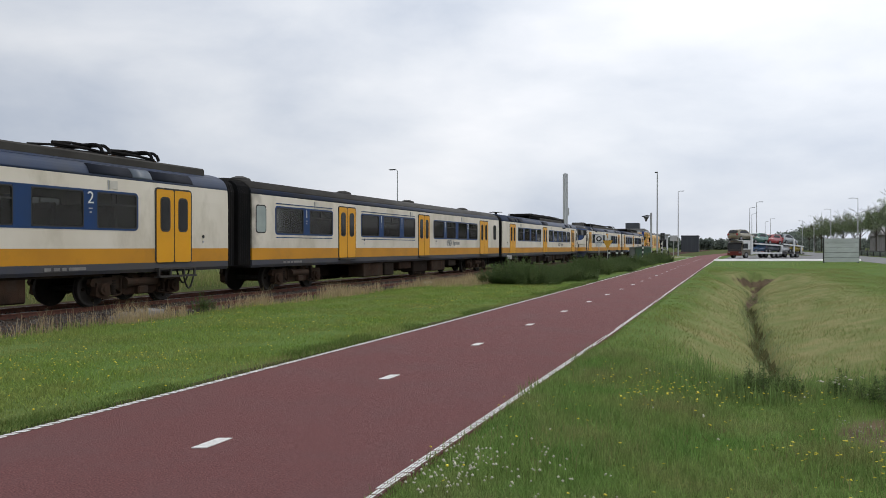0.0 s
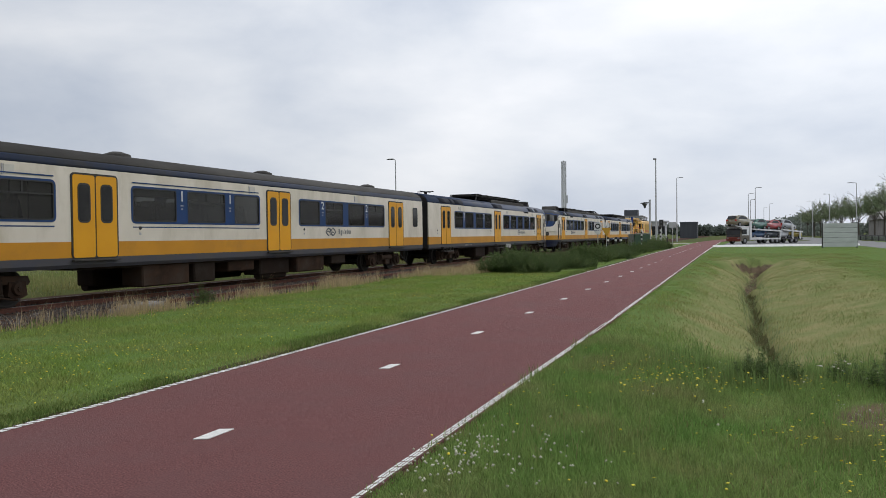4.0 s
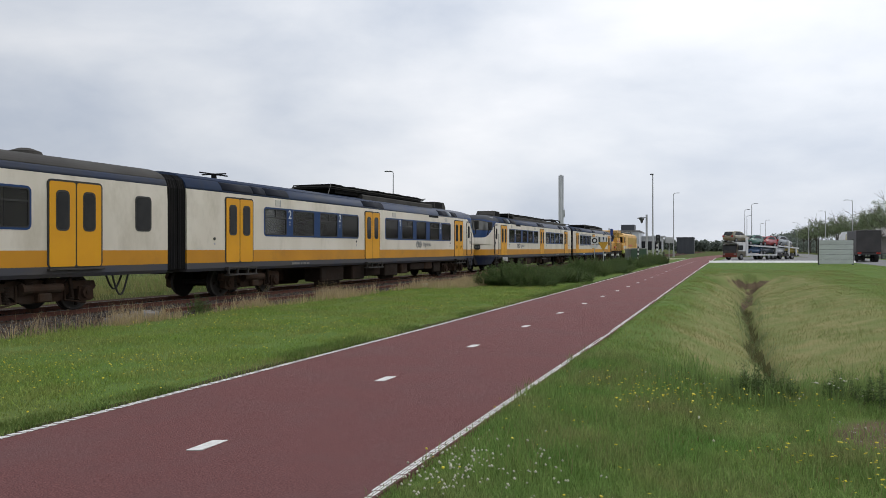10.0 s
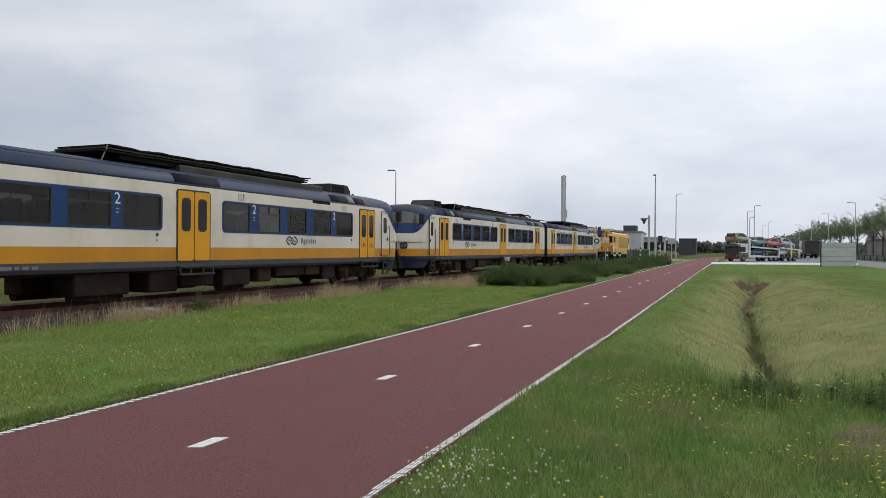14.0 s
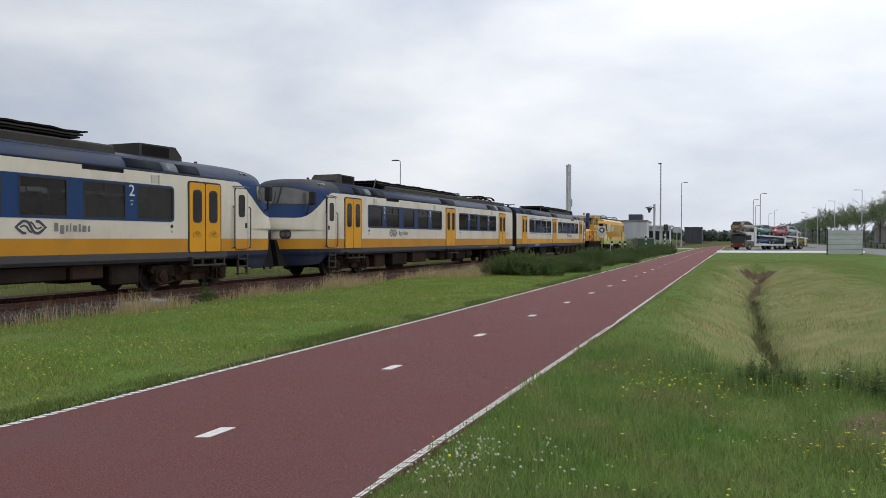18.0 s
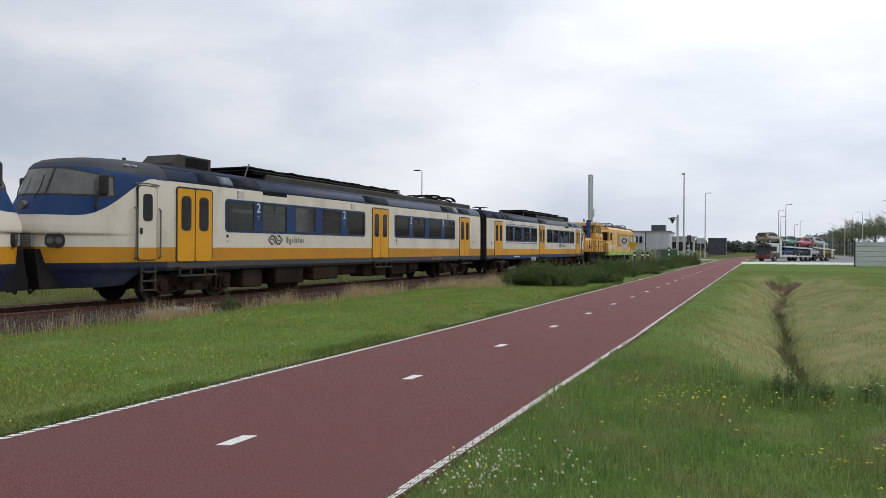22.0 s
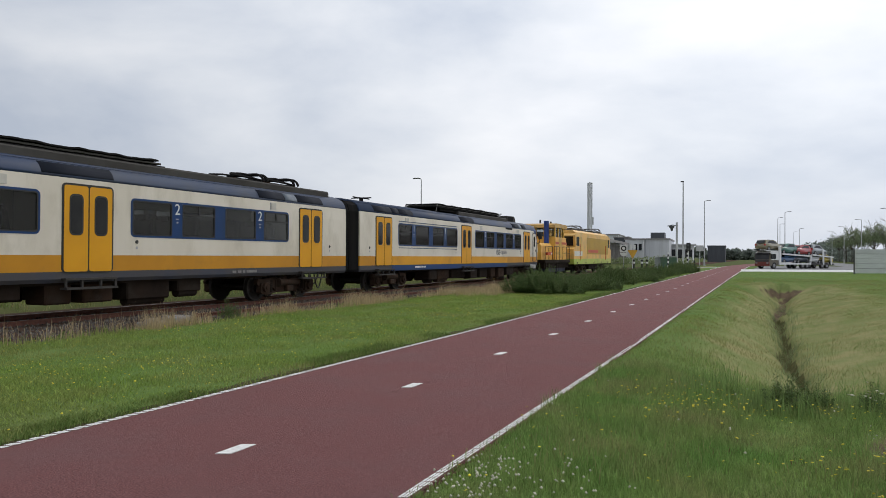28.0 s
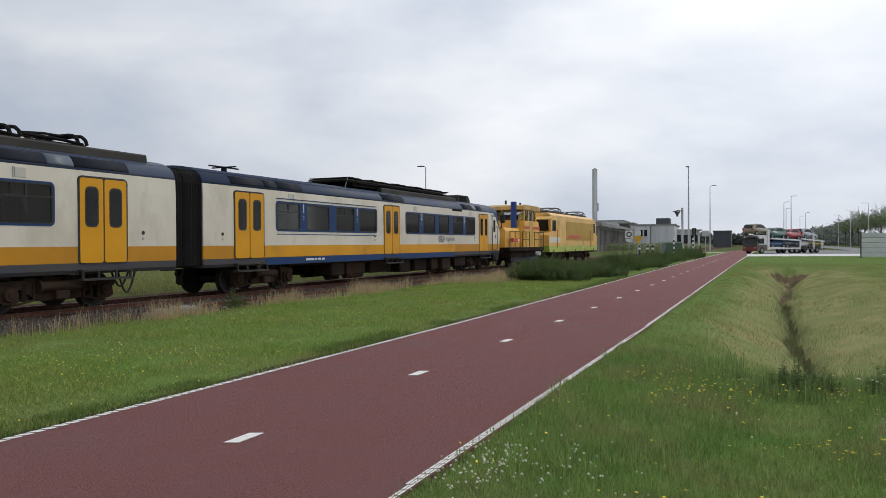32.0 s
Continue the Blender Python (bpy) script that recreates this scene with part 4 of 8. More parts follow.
def nose_point(z, q):
    """A point of the cab's skin at height z; q runs from 0 on the centre line to 1 at the body."""
    u0 = float(np.interp(z, *NOSE_LEAN))
    x = nose_half(z) * q
    y = u0 + (NOSE_END - u0) * float(np.interp(q, *NOSE_PLAN)) / NOSE_END
    return x, y, max(z, float(np.interp(y, *NOSE_LOW)))


BLUE_KNOTS = [(0.55, 2.28), (0.80, 2.30), (1.05, 2.37), (1.35, 2.52), (1.65, 2.72), (2.0, 2.98), (2.25, 3.15), (2.45, 3.26), (2.6, 3.315), (2.75, 3.33)]


def blue_line(y):
    """The edge between the white side and the blue front, by the distance from the tip."""
    return float(np.interp(y, *zip((-1, 2.28), *BLUE_KNOTS)))


def nose(car, grimy=False):
    if "noseglass" in SHARED:
        for kd, name, label in (("skirt", "nose_skirt", "dark blue lower front"), ("orange", "nose_stripe", "yellow-orange stripe round the front"), ("white", "nose_panel", "white front panel"), ("blue", "nose_hood", "dark blue cab front"), ("roofblue", "cab_roof", "faded blue cab roof"), ("glass", "windscreen", "grey wrap-round windscreen"), ("rubber", "windscreen_frame", "black windscreen surround")):
            if "nose" + kd not in SHARED:
                continue
            ob = new(name, SHARED["nose" + kd])
            ob.parent = car
            ob["label"] = label
            if grimy and kd == "roofblue":
                ob.material_slots[0].link = "OBJECT"
                ob.material_slots[0].material = M["roofgrey"]
                ob["label"] = "grimy grey cab roof"
    else:
        nose_skin(car)
    nose_fittings(car)


def nose_skin(car):
    zs = sorted(set(NOSE_LEAN[0]) | {0.5 + 0.06 * k for k in range(57)} | {1.12, 1.51, 2.28, 2.78, 3.42})
    zs = [z for k, z in enumerate(zs) if z <= TOP_Z and (k == 0 or z - zs[k - 1] > 0.004 or z in (1.12, 1.51))]
    qs = [math.sin(k / 44 * math.pi / 2) for k in range(45)]
    bm = bm_new()
    rows = []
    for z in zs:
        pts = [nose_point(z, q) for q in qs]
        rows.append([bm.verts.new((-x, y, h)) for x, y, h in pts[:0:-1]] + [bm.verts.new(p) for p in pts])
    for a, c in zip(rows, rows[1:]):
        for i in range(len(a) - 1):
            bm.faces.new((a[i], a[i + 1], c[i + 1], c[i]))
    bmesh.ops.remove_doubles(bm, verts=bm.verts, dist=1e-4)
    bmesh.ops.dissolve_degenerate(bm, edges=bm.edges, dist=1e-4)
    cuts = [((0, 0, z), (0, 0, 1)) for z in (1.12, 1.51, 2.28, 2.76, 2.81)]
    cuts += [((x, 0, 0), (1, 0, 0)) for x in (-0.50, -0.44, 0.44, 0.50)] + [((0, y, 0), (0, 1, 0)) for y in (0.55, 0.80, 1.05, 1.35, 1.52, 1.57, 1.65, 2.0, 2.25, 2.45)]
    # the blue edge, piece by piece, and the upper edges of the windscreen
    knots = BLUE_KNOTS
    for (ya, za), (yb, zb) in zip(knots, knots[1:]):
        cuts.append(((0, ya, za), (0, -(zb - za) / (yb - ya), 1)))
    for top in (3.46, 3.415):
        cuts.append(((0, 0.6, top), (0, 0.17, 1)))
    for co, no in cuts:
        bmesh.ops.bisect_plane(bm, geom=list(bm.verts) + list(bm.edges) + list(bm.faces), plane_co=co, plane_no=no)
    bmesh.ops.recalc_face_normals(bm, faces=bm.faces)

    def kind(c):
        if c.z < 1.12:
            return "skirt"
        if c.z < 1.51:
            return "orange"
        if c.z < blue_line(c.y):
            return "white"
        top = 3.46 - 0.17 * (c.y - 0.6)
        if 2.76 < c.z < top and c.y < 1.57:
            rim = c.z < 2.81 or c.z > top - 0.045 or c.y > 1.52 or 0.44 < abs(c.x) < 0.50
            return "rubber" if rim else "glass"
        if c.z > 3.50 - 0.05 * max(0.0, c.y - 0.6):
            return "roofblue"
        return "blue"
    names = {"skirt": ("nose_skirt", "dark blue lower front"), "orange": ("nose_stripe", "yellow-orange stripe round the front"), "white": ("nose_panel", "white front panel"), "blue": ("nose_hood", "dark blue cab front"), "roofblue": ("cab_roof", "faded blue cab roof"), "glass": ("windscreen", "grey wrap-round windscreen"), "rubber": ("windscreen_frame", "black windscreen surround")}
    groups = {}
    for f in bm.faces:
        groups.setdefault(kind(f.calc_center_median()), []).append([v.co.copy() for v in f.verts])
    bm.free()
    for kd, polys in groups.items():
        b2 = bm_new()
        for q in polys:
            b2.faces.new([b2.verts.new(p) for p in q])
        bmesh.ops.remove_doubles(b2, verts=b2.verts, dist=1e-4)
        ob = part(names[kd][0], b2, {"skirt": "navy", "glass": "screen"}.get(kd, kd), car, names[kd][1], smooth=True)
        SHARED["nose" + kd] = ob.data


def nose_fittings(car):
    for s in (-1, 1):
        bm = bm_new()
        tip = pose(s * 0.80, 0.26, 1.665, 0, 0, s * 42)
        prism(bm, rrect(-0.21, 0.21, -0.17, 0.17, 0.12), -0.07, 0.25, "y", m=tip)
        lamp = part("headlight", bm, "rubber", car, "black oval headlight cluster")
        for q in (-0.095, 0.095):
            bm = bm_new()
            rod(bm, tip @ Vector((q, -0.085, 0)), tip @ Vector((q, -0.06, 0)), 0.08, 12)
            part("lens", bm, "screen", lamp, "grey lamp lens")
        # a tall mirror on an arm at the corner of the windscreen
        bm = bm_new()
        box(bm, *sorted((s * 1.30, s * 1.60)), 1.02, 1.16, 2.78, 3.32, 0.05)
        mirror = part("mirror", bm, "rubber", car, "large black rear-view mirror")
        bm = bm_new()
        tube(bm, [(s * 1.24, 1.05, 2.46), (s * 1.33, 0.94, 2.52), (s * 1.36, 1.02, 2.90)], 0.035)
        part("mirror_arm", bm, "rubber", mirror)
        bm = bm_new()
        tube(bm, [(s * 1.22, 1.2, 3.30), (s * 1.38, 1.09, 3.26)], 0.022)
        part("upper_arm", bm, "rubber", mirror)
        for y in (2.02, 2.26):
            bm = bm_new()
            prism(bm, [(y + 0.075 * math.cos(k * math.pi / 5), 3.64 + 0.03 * math.sin(k * math.pi / 5)) for k in range(10)], *sorted((s * 1.12, s * 1.235)))
            part("marker_lamp", bm, "greyprint", car, "small white marker lamp on the cab roof")
        # wiper
        bm = bm_new()
        tube(bm, [(s * 0.30, 0.06, 2.66), (s * 0.38, 0.16, 2.90), (s * 0.34, 0.32, 3.26)], 0.014, 5)
        part("wiper", bm, "rubber", car)
    bm = bm_new()
    rod(bm, (0.0, -0.04, 2.52), (0.0, 0.14, 2.52), 0.105, 20)
    part("front_lamp", bm, "steel", car, "round lamp on the blue front")
    # no hollow here: a solid black block gives the coupler pocket its shade
    bm = bm_new()
    prism(bm, [(-0.60, 1.46), (0.60, 1.46), (0.80, 0.50), (-0.80, 0.50)], -0.13, 0.6, "y")
    part("coupler_recess", bm, "gangway", car, "black block in place of the shaded recess behind the coupler")
    bm = bm_new()
    for k in range(6):
        box(bm, -0.49, 0.49, -0.14, 0.1, 1.525 + 0.048 * k, 1.555 + 0.048 * k)
    part("front_grille", bm, "greyprint", car, "grey slatted grille between the lamps")
    for sx in (-0.36, 0.36):
        bm = bm_new()
        tube(bm, [(sx, -0.05, 0.9), (sx * 1.05, -0.16, 0.62), (sx * 1.1, -0.10, 0.40), (sx * 1.15, 0.08, 0.55)], 0.03)
        part("brake_hose", bm, "rubber", car, "hanging black brake hose")
    bm = bm_new()
    box(bm, -0.2, 0.2, -0.25, 0.3, 0.72, 1.12, 0.03)
    rod(bm, (0, -0.27, 0.92), (0, -0.1, 0.92), 0.24, 12)
    part("coupler", bm, "rubber", car, "black automatic coupler")


def cab_door(car, sx):
    at = pose(sx * 1.40, 2.5, 0) if sx > 0 else pose(sx * 1.40, 2.5, 0, 0, 0, 180)
    shared_part("cabd", "cab_door", car, at, lambda b: prism(b, rrect(-0.33, 0.33, 1.16, 3.14, 0.10), -0.06, 0.024), "rubber", "black seam of the crew door")
    shared_part("cabd2", "cab_door_leaf", car, at, lambda b: prism(b, rrect(-0.305, 0.305, 1.185, 3.115, 0.09), -0.05, 0.032), "white", "white crew door")
    shared_part("cabd3", "cab_door_stripe", car, at, lambda b: box(b, -0.05, 0.036, -0.30, 0.30, 1.19, 1.50), "orange")
    shared_part("cabd4", "cab_door_pane", car, at, lambda b: prism(b, rrect(-0.16, 0.16, 2.2, 2.92, 0.10), -0.05, 0.040), "glass", "dark crew door pane")

    for y in (-0.41, 0.41):
        shared_part(f"cabr{y}", "grab_rail", car, at, lambda b: tube(b, [(0.0, y, 1.2), (0.07, y, 1.25), (0.07, y, 2.5), (0.0, y, 2.55)], 0.022), "steel", "grey grab rail by the crew door")
    shared_part(f"cabh{sx}", "door_handle", car, at, lambda b: box(b, 0.0, 0.06, -sx * 0.22 - 0.04, -sx * 0.22 + 0.04, 1.86, 2.02, 0.01), "rubber", "black door handle")
    shared_part("cabg", "rain_gutter", car, at, lambda b: tube(b, [(0.02, -0.42, 3.17), (0.035, 0.0, 3.20), (0.02, 0.42, 3.17)], 0.018), "steel", "thin rain gutter over the crew door")

    def ladder(b):
        for z in (0.36, 0.60, 0.84):
            box(b, -0.05, 0.11, -0.24, 0.24, z, z + 0.04)
        for y in (-0.25, 0.20):
            box(b, 0.02, 0.08, y, y + 0.05, 0.34, 1.0)
    shared_part("cabl", "ladder", car, at, ladder, "stepsteel", "dark ladder under the crew door")


def roof_box(car, y0, y1):
    bm = bm_new()
    prism(bm, [(y0, 3.72), (y0 + 0.02, 3.98), (y0 + 0.28, 4.24), (y1, 4.22), (y1, 3.72)], -0.62, 0.62)
    body = part("cooling_box", bm, "roof", car, "dark cooling unit on the roof")
    for s in (-1, 1):
        bm = bm_new()
        box(bm, *sorted((s * 0.61, s * 0.634)), y0 + 0.55, y1 - 0.12, 3.90, 4.18)
        part("louvre_panel", bm, "gangway", body)


def resistor_rack(car, y0, y1, f0, f1, hang):
    bm = bm_new()
    prism(bm, [(1.02, 3.55), (1.01, 3.93), (0.97, 3.975), (-0.97, 3.975), (-1.01, 3.93), (-1.02, 3.55)], f0, f1, "y")
    for v in bm.verts:
        if v.co.z > 3.8:
            v.co.y += (0.30 if hang < 0 else 0.04) if v.co.y < f0 + 0.5 else -0.03
    part("roof_trough", bm, "roof", car, "long dark roof fairing")
    # three thin layers of grid, sagging a little between their hangers
    rack = None
    for layer, (z, wide, mi) in enumerate(((4.215, 0.93, "gangway"), (4.14, 0.90, "roof"), (4.06, 0.93, "gangway"))):
        bm = bm_new()
        n = int((y1 - y0) / 0.16)
        rings = []
        for k in range(n + 1):
            y = y0 + (y1 - y0) * k / n + 0.12 * layer
            sag = 0.022 * abs(math.sin(math.pi * (y - y0) / 1.15)) * (0.6 + 0.5 * math.sin(y * 0.9)) - 0.010 + 0.010 * math.sin(y * 3.1) + 0.006 * math.sin(y * 11)
            zz = z - (0.08 if hang < 0 else 0.0) - sag * (1.0 if layer == 0 else 0.4)
            rings.append([bm.verts.new(p) for p in ((-wide, y, zz - 0.022), (-wide, y, zz + 0.022), (wide, y, zz + 0.022), (wide, y, zz - 0.022))])
        for r, q in zip(rings, rings[1:]):
            for i in range(4):
                bm.faces.new((r[i], r[(i + 1) % 4], q[(i + 1) % 4], q[i]))
        bm.faces.new(rings[0])
        bm.faces.new(rings[-1][::-1])
        if rack is None:
            rack = part("resistor_rack", bm, mi, car, "black brake resistor grid on the roof")
        else:
            part("grid_layer", bm, mi, rack)
    bm = bm_new()
    box(bm, -0.82, 0.82, y0 + 0.5, y1 - 0.5, 3.90, 4.11)
    part("grid_core", bm, "gangway", rack)
    for s in (-0.9, 0.9):
        bm = bm_new()
        tube(bm, [(s, y0 + 0.02, 4.24), (s, y0 - 0.22, 3.74)] if hang < 0 else [(s, y1 - 0.02, 4.24), (s, y1 + 0.22, 3.74)], 0.022)
        part("bracket", bm, "steel", rack)


def pantograph(car, y, z=3.93, material="gangway", long=1.0, high=1.0):
    bm = bm_new()
    for s in (-0.55, 0.55):
        tube(bm, [(s, y - 0.8 * long, z + 0.06 * high), (s, y + 0.8 * long, z + 0.06 * high)], 0.04)
    for q in (-0.78, -0.2, 0.35, 0.78):
        tube(bm, [(-0.55, y + q * long, z + 0.06 * high), (0.55, y + q * long, z + 0.06 * high)], 0.035)
    base = part("pantograph", bm, material, car, "folded black pantograph")
    for s in (-0.55, 0.55):
        for q in (-0.75, 0.75):
            bm = bm_new()
            rod(bm, (s, y + q * long, z - 0.05), (s, y + q * long, z + 0.09 * high), 0.07, 8)
            part("insulator", bm, "bogie", base)
        bm = bm_new()
        tube(bm, [(s, y + 0.75 * long, z + 0.10 * high), (s * 0.9, y + 0.2 * long, z + 0.16 * high), (s * 0.8, y - 0.8 * long, z + 0.19 * high)], 0.045)
        part("lower_arm", bm, material, base)
        bm = bm_new()
        tube(bm, [(s * 0.8, y - 0.8 * long, z + 0.21 * high), (s * 0.7, y - 0.2 * long, z + 0.26 * high), (s * 0.6, y + 0.55 * long, z + 0.26 * high)], 0.035)
        part("upper_arm", bm, material, base)
    for q in (0.38, 0.62):
        bm = bm_new()
        pts = [(-0.85, y + q * long, z + 0.06 * high), (-0.80, y + q * long, z + 0.17 * high), (-0.66, y + q * long, z + 0.26 * high), (-0.5, y + q * long, z + 0.28 * high), (0.5, y + q * long, z + 0.28 * high), (0.66, y + q * long, z + 0.26 * high), (0.80, y + q * long, z + 0.17 * high), (0.85, y + q * long, z + 0.06 * high)]
        tube(bm, pts, 0.045)
        part("collector_bow", bm, material, base)


def roof_panels(car, spans):
    zs = [3.395, 3.44, 3.48, 3.52, 3.555, 3.59, 3.62, 3.655]
    for a, c, material in spans:
        for s in (-1, 1):
            bm = bm_new()
            prism(bm, [(s * (half_at(z) + 0.012), z + 0.006) for z in zs] + [(s * (half_at(z) - 0.05), z - 0.03) for z in zs[::-1]], a, c - 0.015, "y")
            round_along(part("roof_panel", bm, material, car, "dark roof edge panel" if material == "roofpanel" else "pale roof edge panel"))


def ribbon(bm, pts, half, z0, z1):
    """A flat band of even width along a bent line in its own plane."""
    left, right = [], []
    for k, p in enumerate(pts):
        a, c = pts[max(k - 1, 0)], pts[min(k + 1, len(pts) - 1)]
        d = Vector((c[0] - a[0], c[1] - a[1])).normalized()
        left.append((p[0] - d.y * half, p[1] + d.x * half))
        right.append((p[0] + d.y * half, p[1] - d.x * half))
    for k in range(len(pts) - 1):
        prism(bm, [right[k], right[k + 1], left[k + 1], left[k]], z0, z1, "z")


def logo(car, sx, y, word=True):
    """A two-arrow mark and a word, as plain shapes."""
    def mark(bm):
        for sgn in (1, -1):
            arm = [(0.0, 0.0), (-0.045, 0.075), (-0.085, 0.12), (-0.13, 0.135), (-0.20, 0.135), (-0.285, 0.075), (-0.375, 0.0), (-0.285, -0.075), (-0.20, -0.135), (-0.12, -0.135)]
            ribbon(bm, [(sgn * a, sgn * b) for a, b in arm], 0.031, 0, 0.004)
            ribbon(bm, [(sgn * a, sgn * b) for a, b in ((-0.27, 0.0), (-0.17, 0.035), (-0.11, 0.01), (-0.05, -0.075), (0.02, -0.125))], 0.020, 0, 0.0045)
    shared_part("logo", "logo_shape", car, on_side(sx, y, 1.77, 0.004), mark, "darkprint", "dark two-arrow mark")
    x = 0.60
    for k, (w, low, high) in enumerate(((0.11, 0.0, 0.205), (0.11, -0.06, 0.15), (0.06, 0.0, 0.15), (0.03, 0.0, 0.20), (0.11, 0.0, 0.15), (0.06, 0.0, 0.185), (0.11, 0.0, 0.15), (0.06, 0.0, 0.15)) if word else ()):
        shared_part(f"bar{k}", "letter_bar", car, on_side(sx, y, 1.77, 0.004), lambda b: box(b, x, x + w, low - 0.09, high - 0.09, 0, 0.004), "letterbar")
        x += w + 0.052


def side_bits(car, sx, y, z=1.86):
    bm = bm_new()
    rod(bm, (sx * 1.42, y, z), (sx * 1.436, y, z), 0.05, 10)
    socket = part("socket", bm, "rubber", car, "small dark socket on the side")
    bm = bm_new()
    box(bm, *sorted((sx * 1.42, sx * 1.434)), y - 0.03, y + 0.03, z - 0.19, z - 0.12)
    part("socket_label", bm, "greyprint", socket)


def vent_grille(car, sx, y):
    bm = bm_new()
    box(bm, *sorted((sx * 1.37, sx * 1.424)), y - 0.10, y + 0.16, 3.04, 3.26, 0.004)
    plate = part("vent_plate", bm, "grille", car, "small greyish vent plate")
    bm = bm_new()
    box(bm, *sorted((sx * 1.38, sx * 1.427)), y - 0.15, y - 0.12, 3.02, 3.27)
    part("vent_slit", bm, "greyprint", plate)


def number_bars(car, sx, y, material="dullprint"):
    for a, c in ((0.0, 0.17), (0.24, 0.41), (0.48, 0.60), (0.66, 1.16)):
        bm = bm_new()
        box(bm, *sorted((sx * 1.41, sx * 1.4345)), y + a, y + c, 0.975, 1.05)
        part("number_bar", bm, material, car, "pale number bar on the skirt")


PILLARS_A = ((6.86, 7.26), (8.58, 9.04), (10.30, 10.72), (12.02, 12.46))
PILLARS_B = ((17.82, 18.20), (19.52, 19.96), (21.40, 21.80))


def end_car(turned, panto, first, seed, label, fresh=False):
    car = thing("train_car", label, "train car", group="cars of the train")
    if turned:
        car["turned"] = 1
    car_body(car, 3.2, 26.5 if fresh else 26.92 if turned else 26.85, openings=((5.5, 13.85), (16.4, 23.15)))
    nose(car, panto and seed == 4)
    for sx in (1, -1):
        cab_door(car, sx)
        for a, c in ((3.5, 4.95), (14.4, 15.85), (23.75, 25.2)):
            double_door(car, sx, a, c, a < 5 and turned and not fresh)
        side_window(car, sx, 5.5, 13.85, PILLARS_A, False, ((7.06, "2"), (12.24, "2")))
        digit = "1" if first else "2"
        side_window(car, sx, 16.4, 23.15, PILLARS_B, first, ((18.01, digit), (21.60, digit)))
        logo(car, sx, 10.0 if turned else 7.95)
        for y in (5.6, 16.6, 25.7):
            side_bits(car, sx, y)
        for y in (6.2, 12.9, 22.3):
            vent_grille(car, sx, y)
        bm = bm_new()
        box(bm, *sorted((sx * 1.37, sx * 1.405)), 7.3, 8.6, 3.08, 3.33)
        part("air_intake", bm, "gangway", car, "dark air intake above the windows")
        number_bars(car, sx, 20.3, "print" if fresh else "dullprint")
    if fresh:
        # the middle of this car has been washed
        for sx in (1, -1):
            for name, material, z0, z1, label in (("washed_stripe", "door", 1.124, 1.506, "clean bright yellow stripe"), ("washed_skirt", "blue", 0.88, 1.116, "clean blue skirt")):
                bm = bm_new()
                box(bm, *sorted((sx * 1.39, sx * 1.4295)), 8.3, 23.72, z0, z1)
                part(name, bm, material, car, label)
    if panto:
        roof_box(car, 4.15, 5.75)
        resistor_rack(car, 7.2, 17.8, 7.75, 26.25, -1)
    else:
        roof_box(car, 4.3, 6.0)
        resistor_rack(car, 8.0, 17.85, 7.2, 15.3, 1)
    roof_panels(car, [(4.4, 5.3, "roofpanel"), (5.3, 5.9, "roofpale"), (5.9, 7.2, "roofpanel"), (13.9, 15.9, "roofpanel"), (21.6, 23.0, "roofpanel"), (23.0, 23.7, "roofpanel" if turned else "roofpale"), (23.7, 25.3, "roofpanel")])
    if panto:
        pantograph(car, 22.12, 3.965, high=1.1)
        pantograph(car, 23.87, 3.965, high=1.1)
    else:
        bm = bm_new()
        rod(bm, (0, 24.0, 3.86), (0, 24.0, 4.10), 0.09, 10)
        tube(bm, [(0, 23.3, 4.08), (0, 24.7, 4.08)], 0.025)
        tube(bm, [(-0.5, 24.0, 4.08), (0.5, 24.0, 4.08)], 0.025)
        part("aerial", bm, "gangway", car, "small black roof aerial")
    bm = bm_new()
    rod(bm, (0, 3.0, 3.84), (0, 3.0, 4.0), 0.05, 8)
    part("horn", bm, "rubber", car)
    bogie(car, 4.5)
    bogie(car, 23.45)
    underfloor(car, 6.6, 20.0, seed)
    gangway(car, 26.5 if fresh else 26.92 if turned else 26.85, 27.22, not turned)
    return car


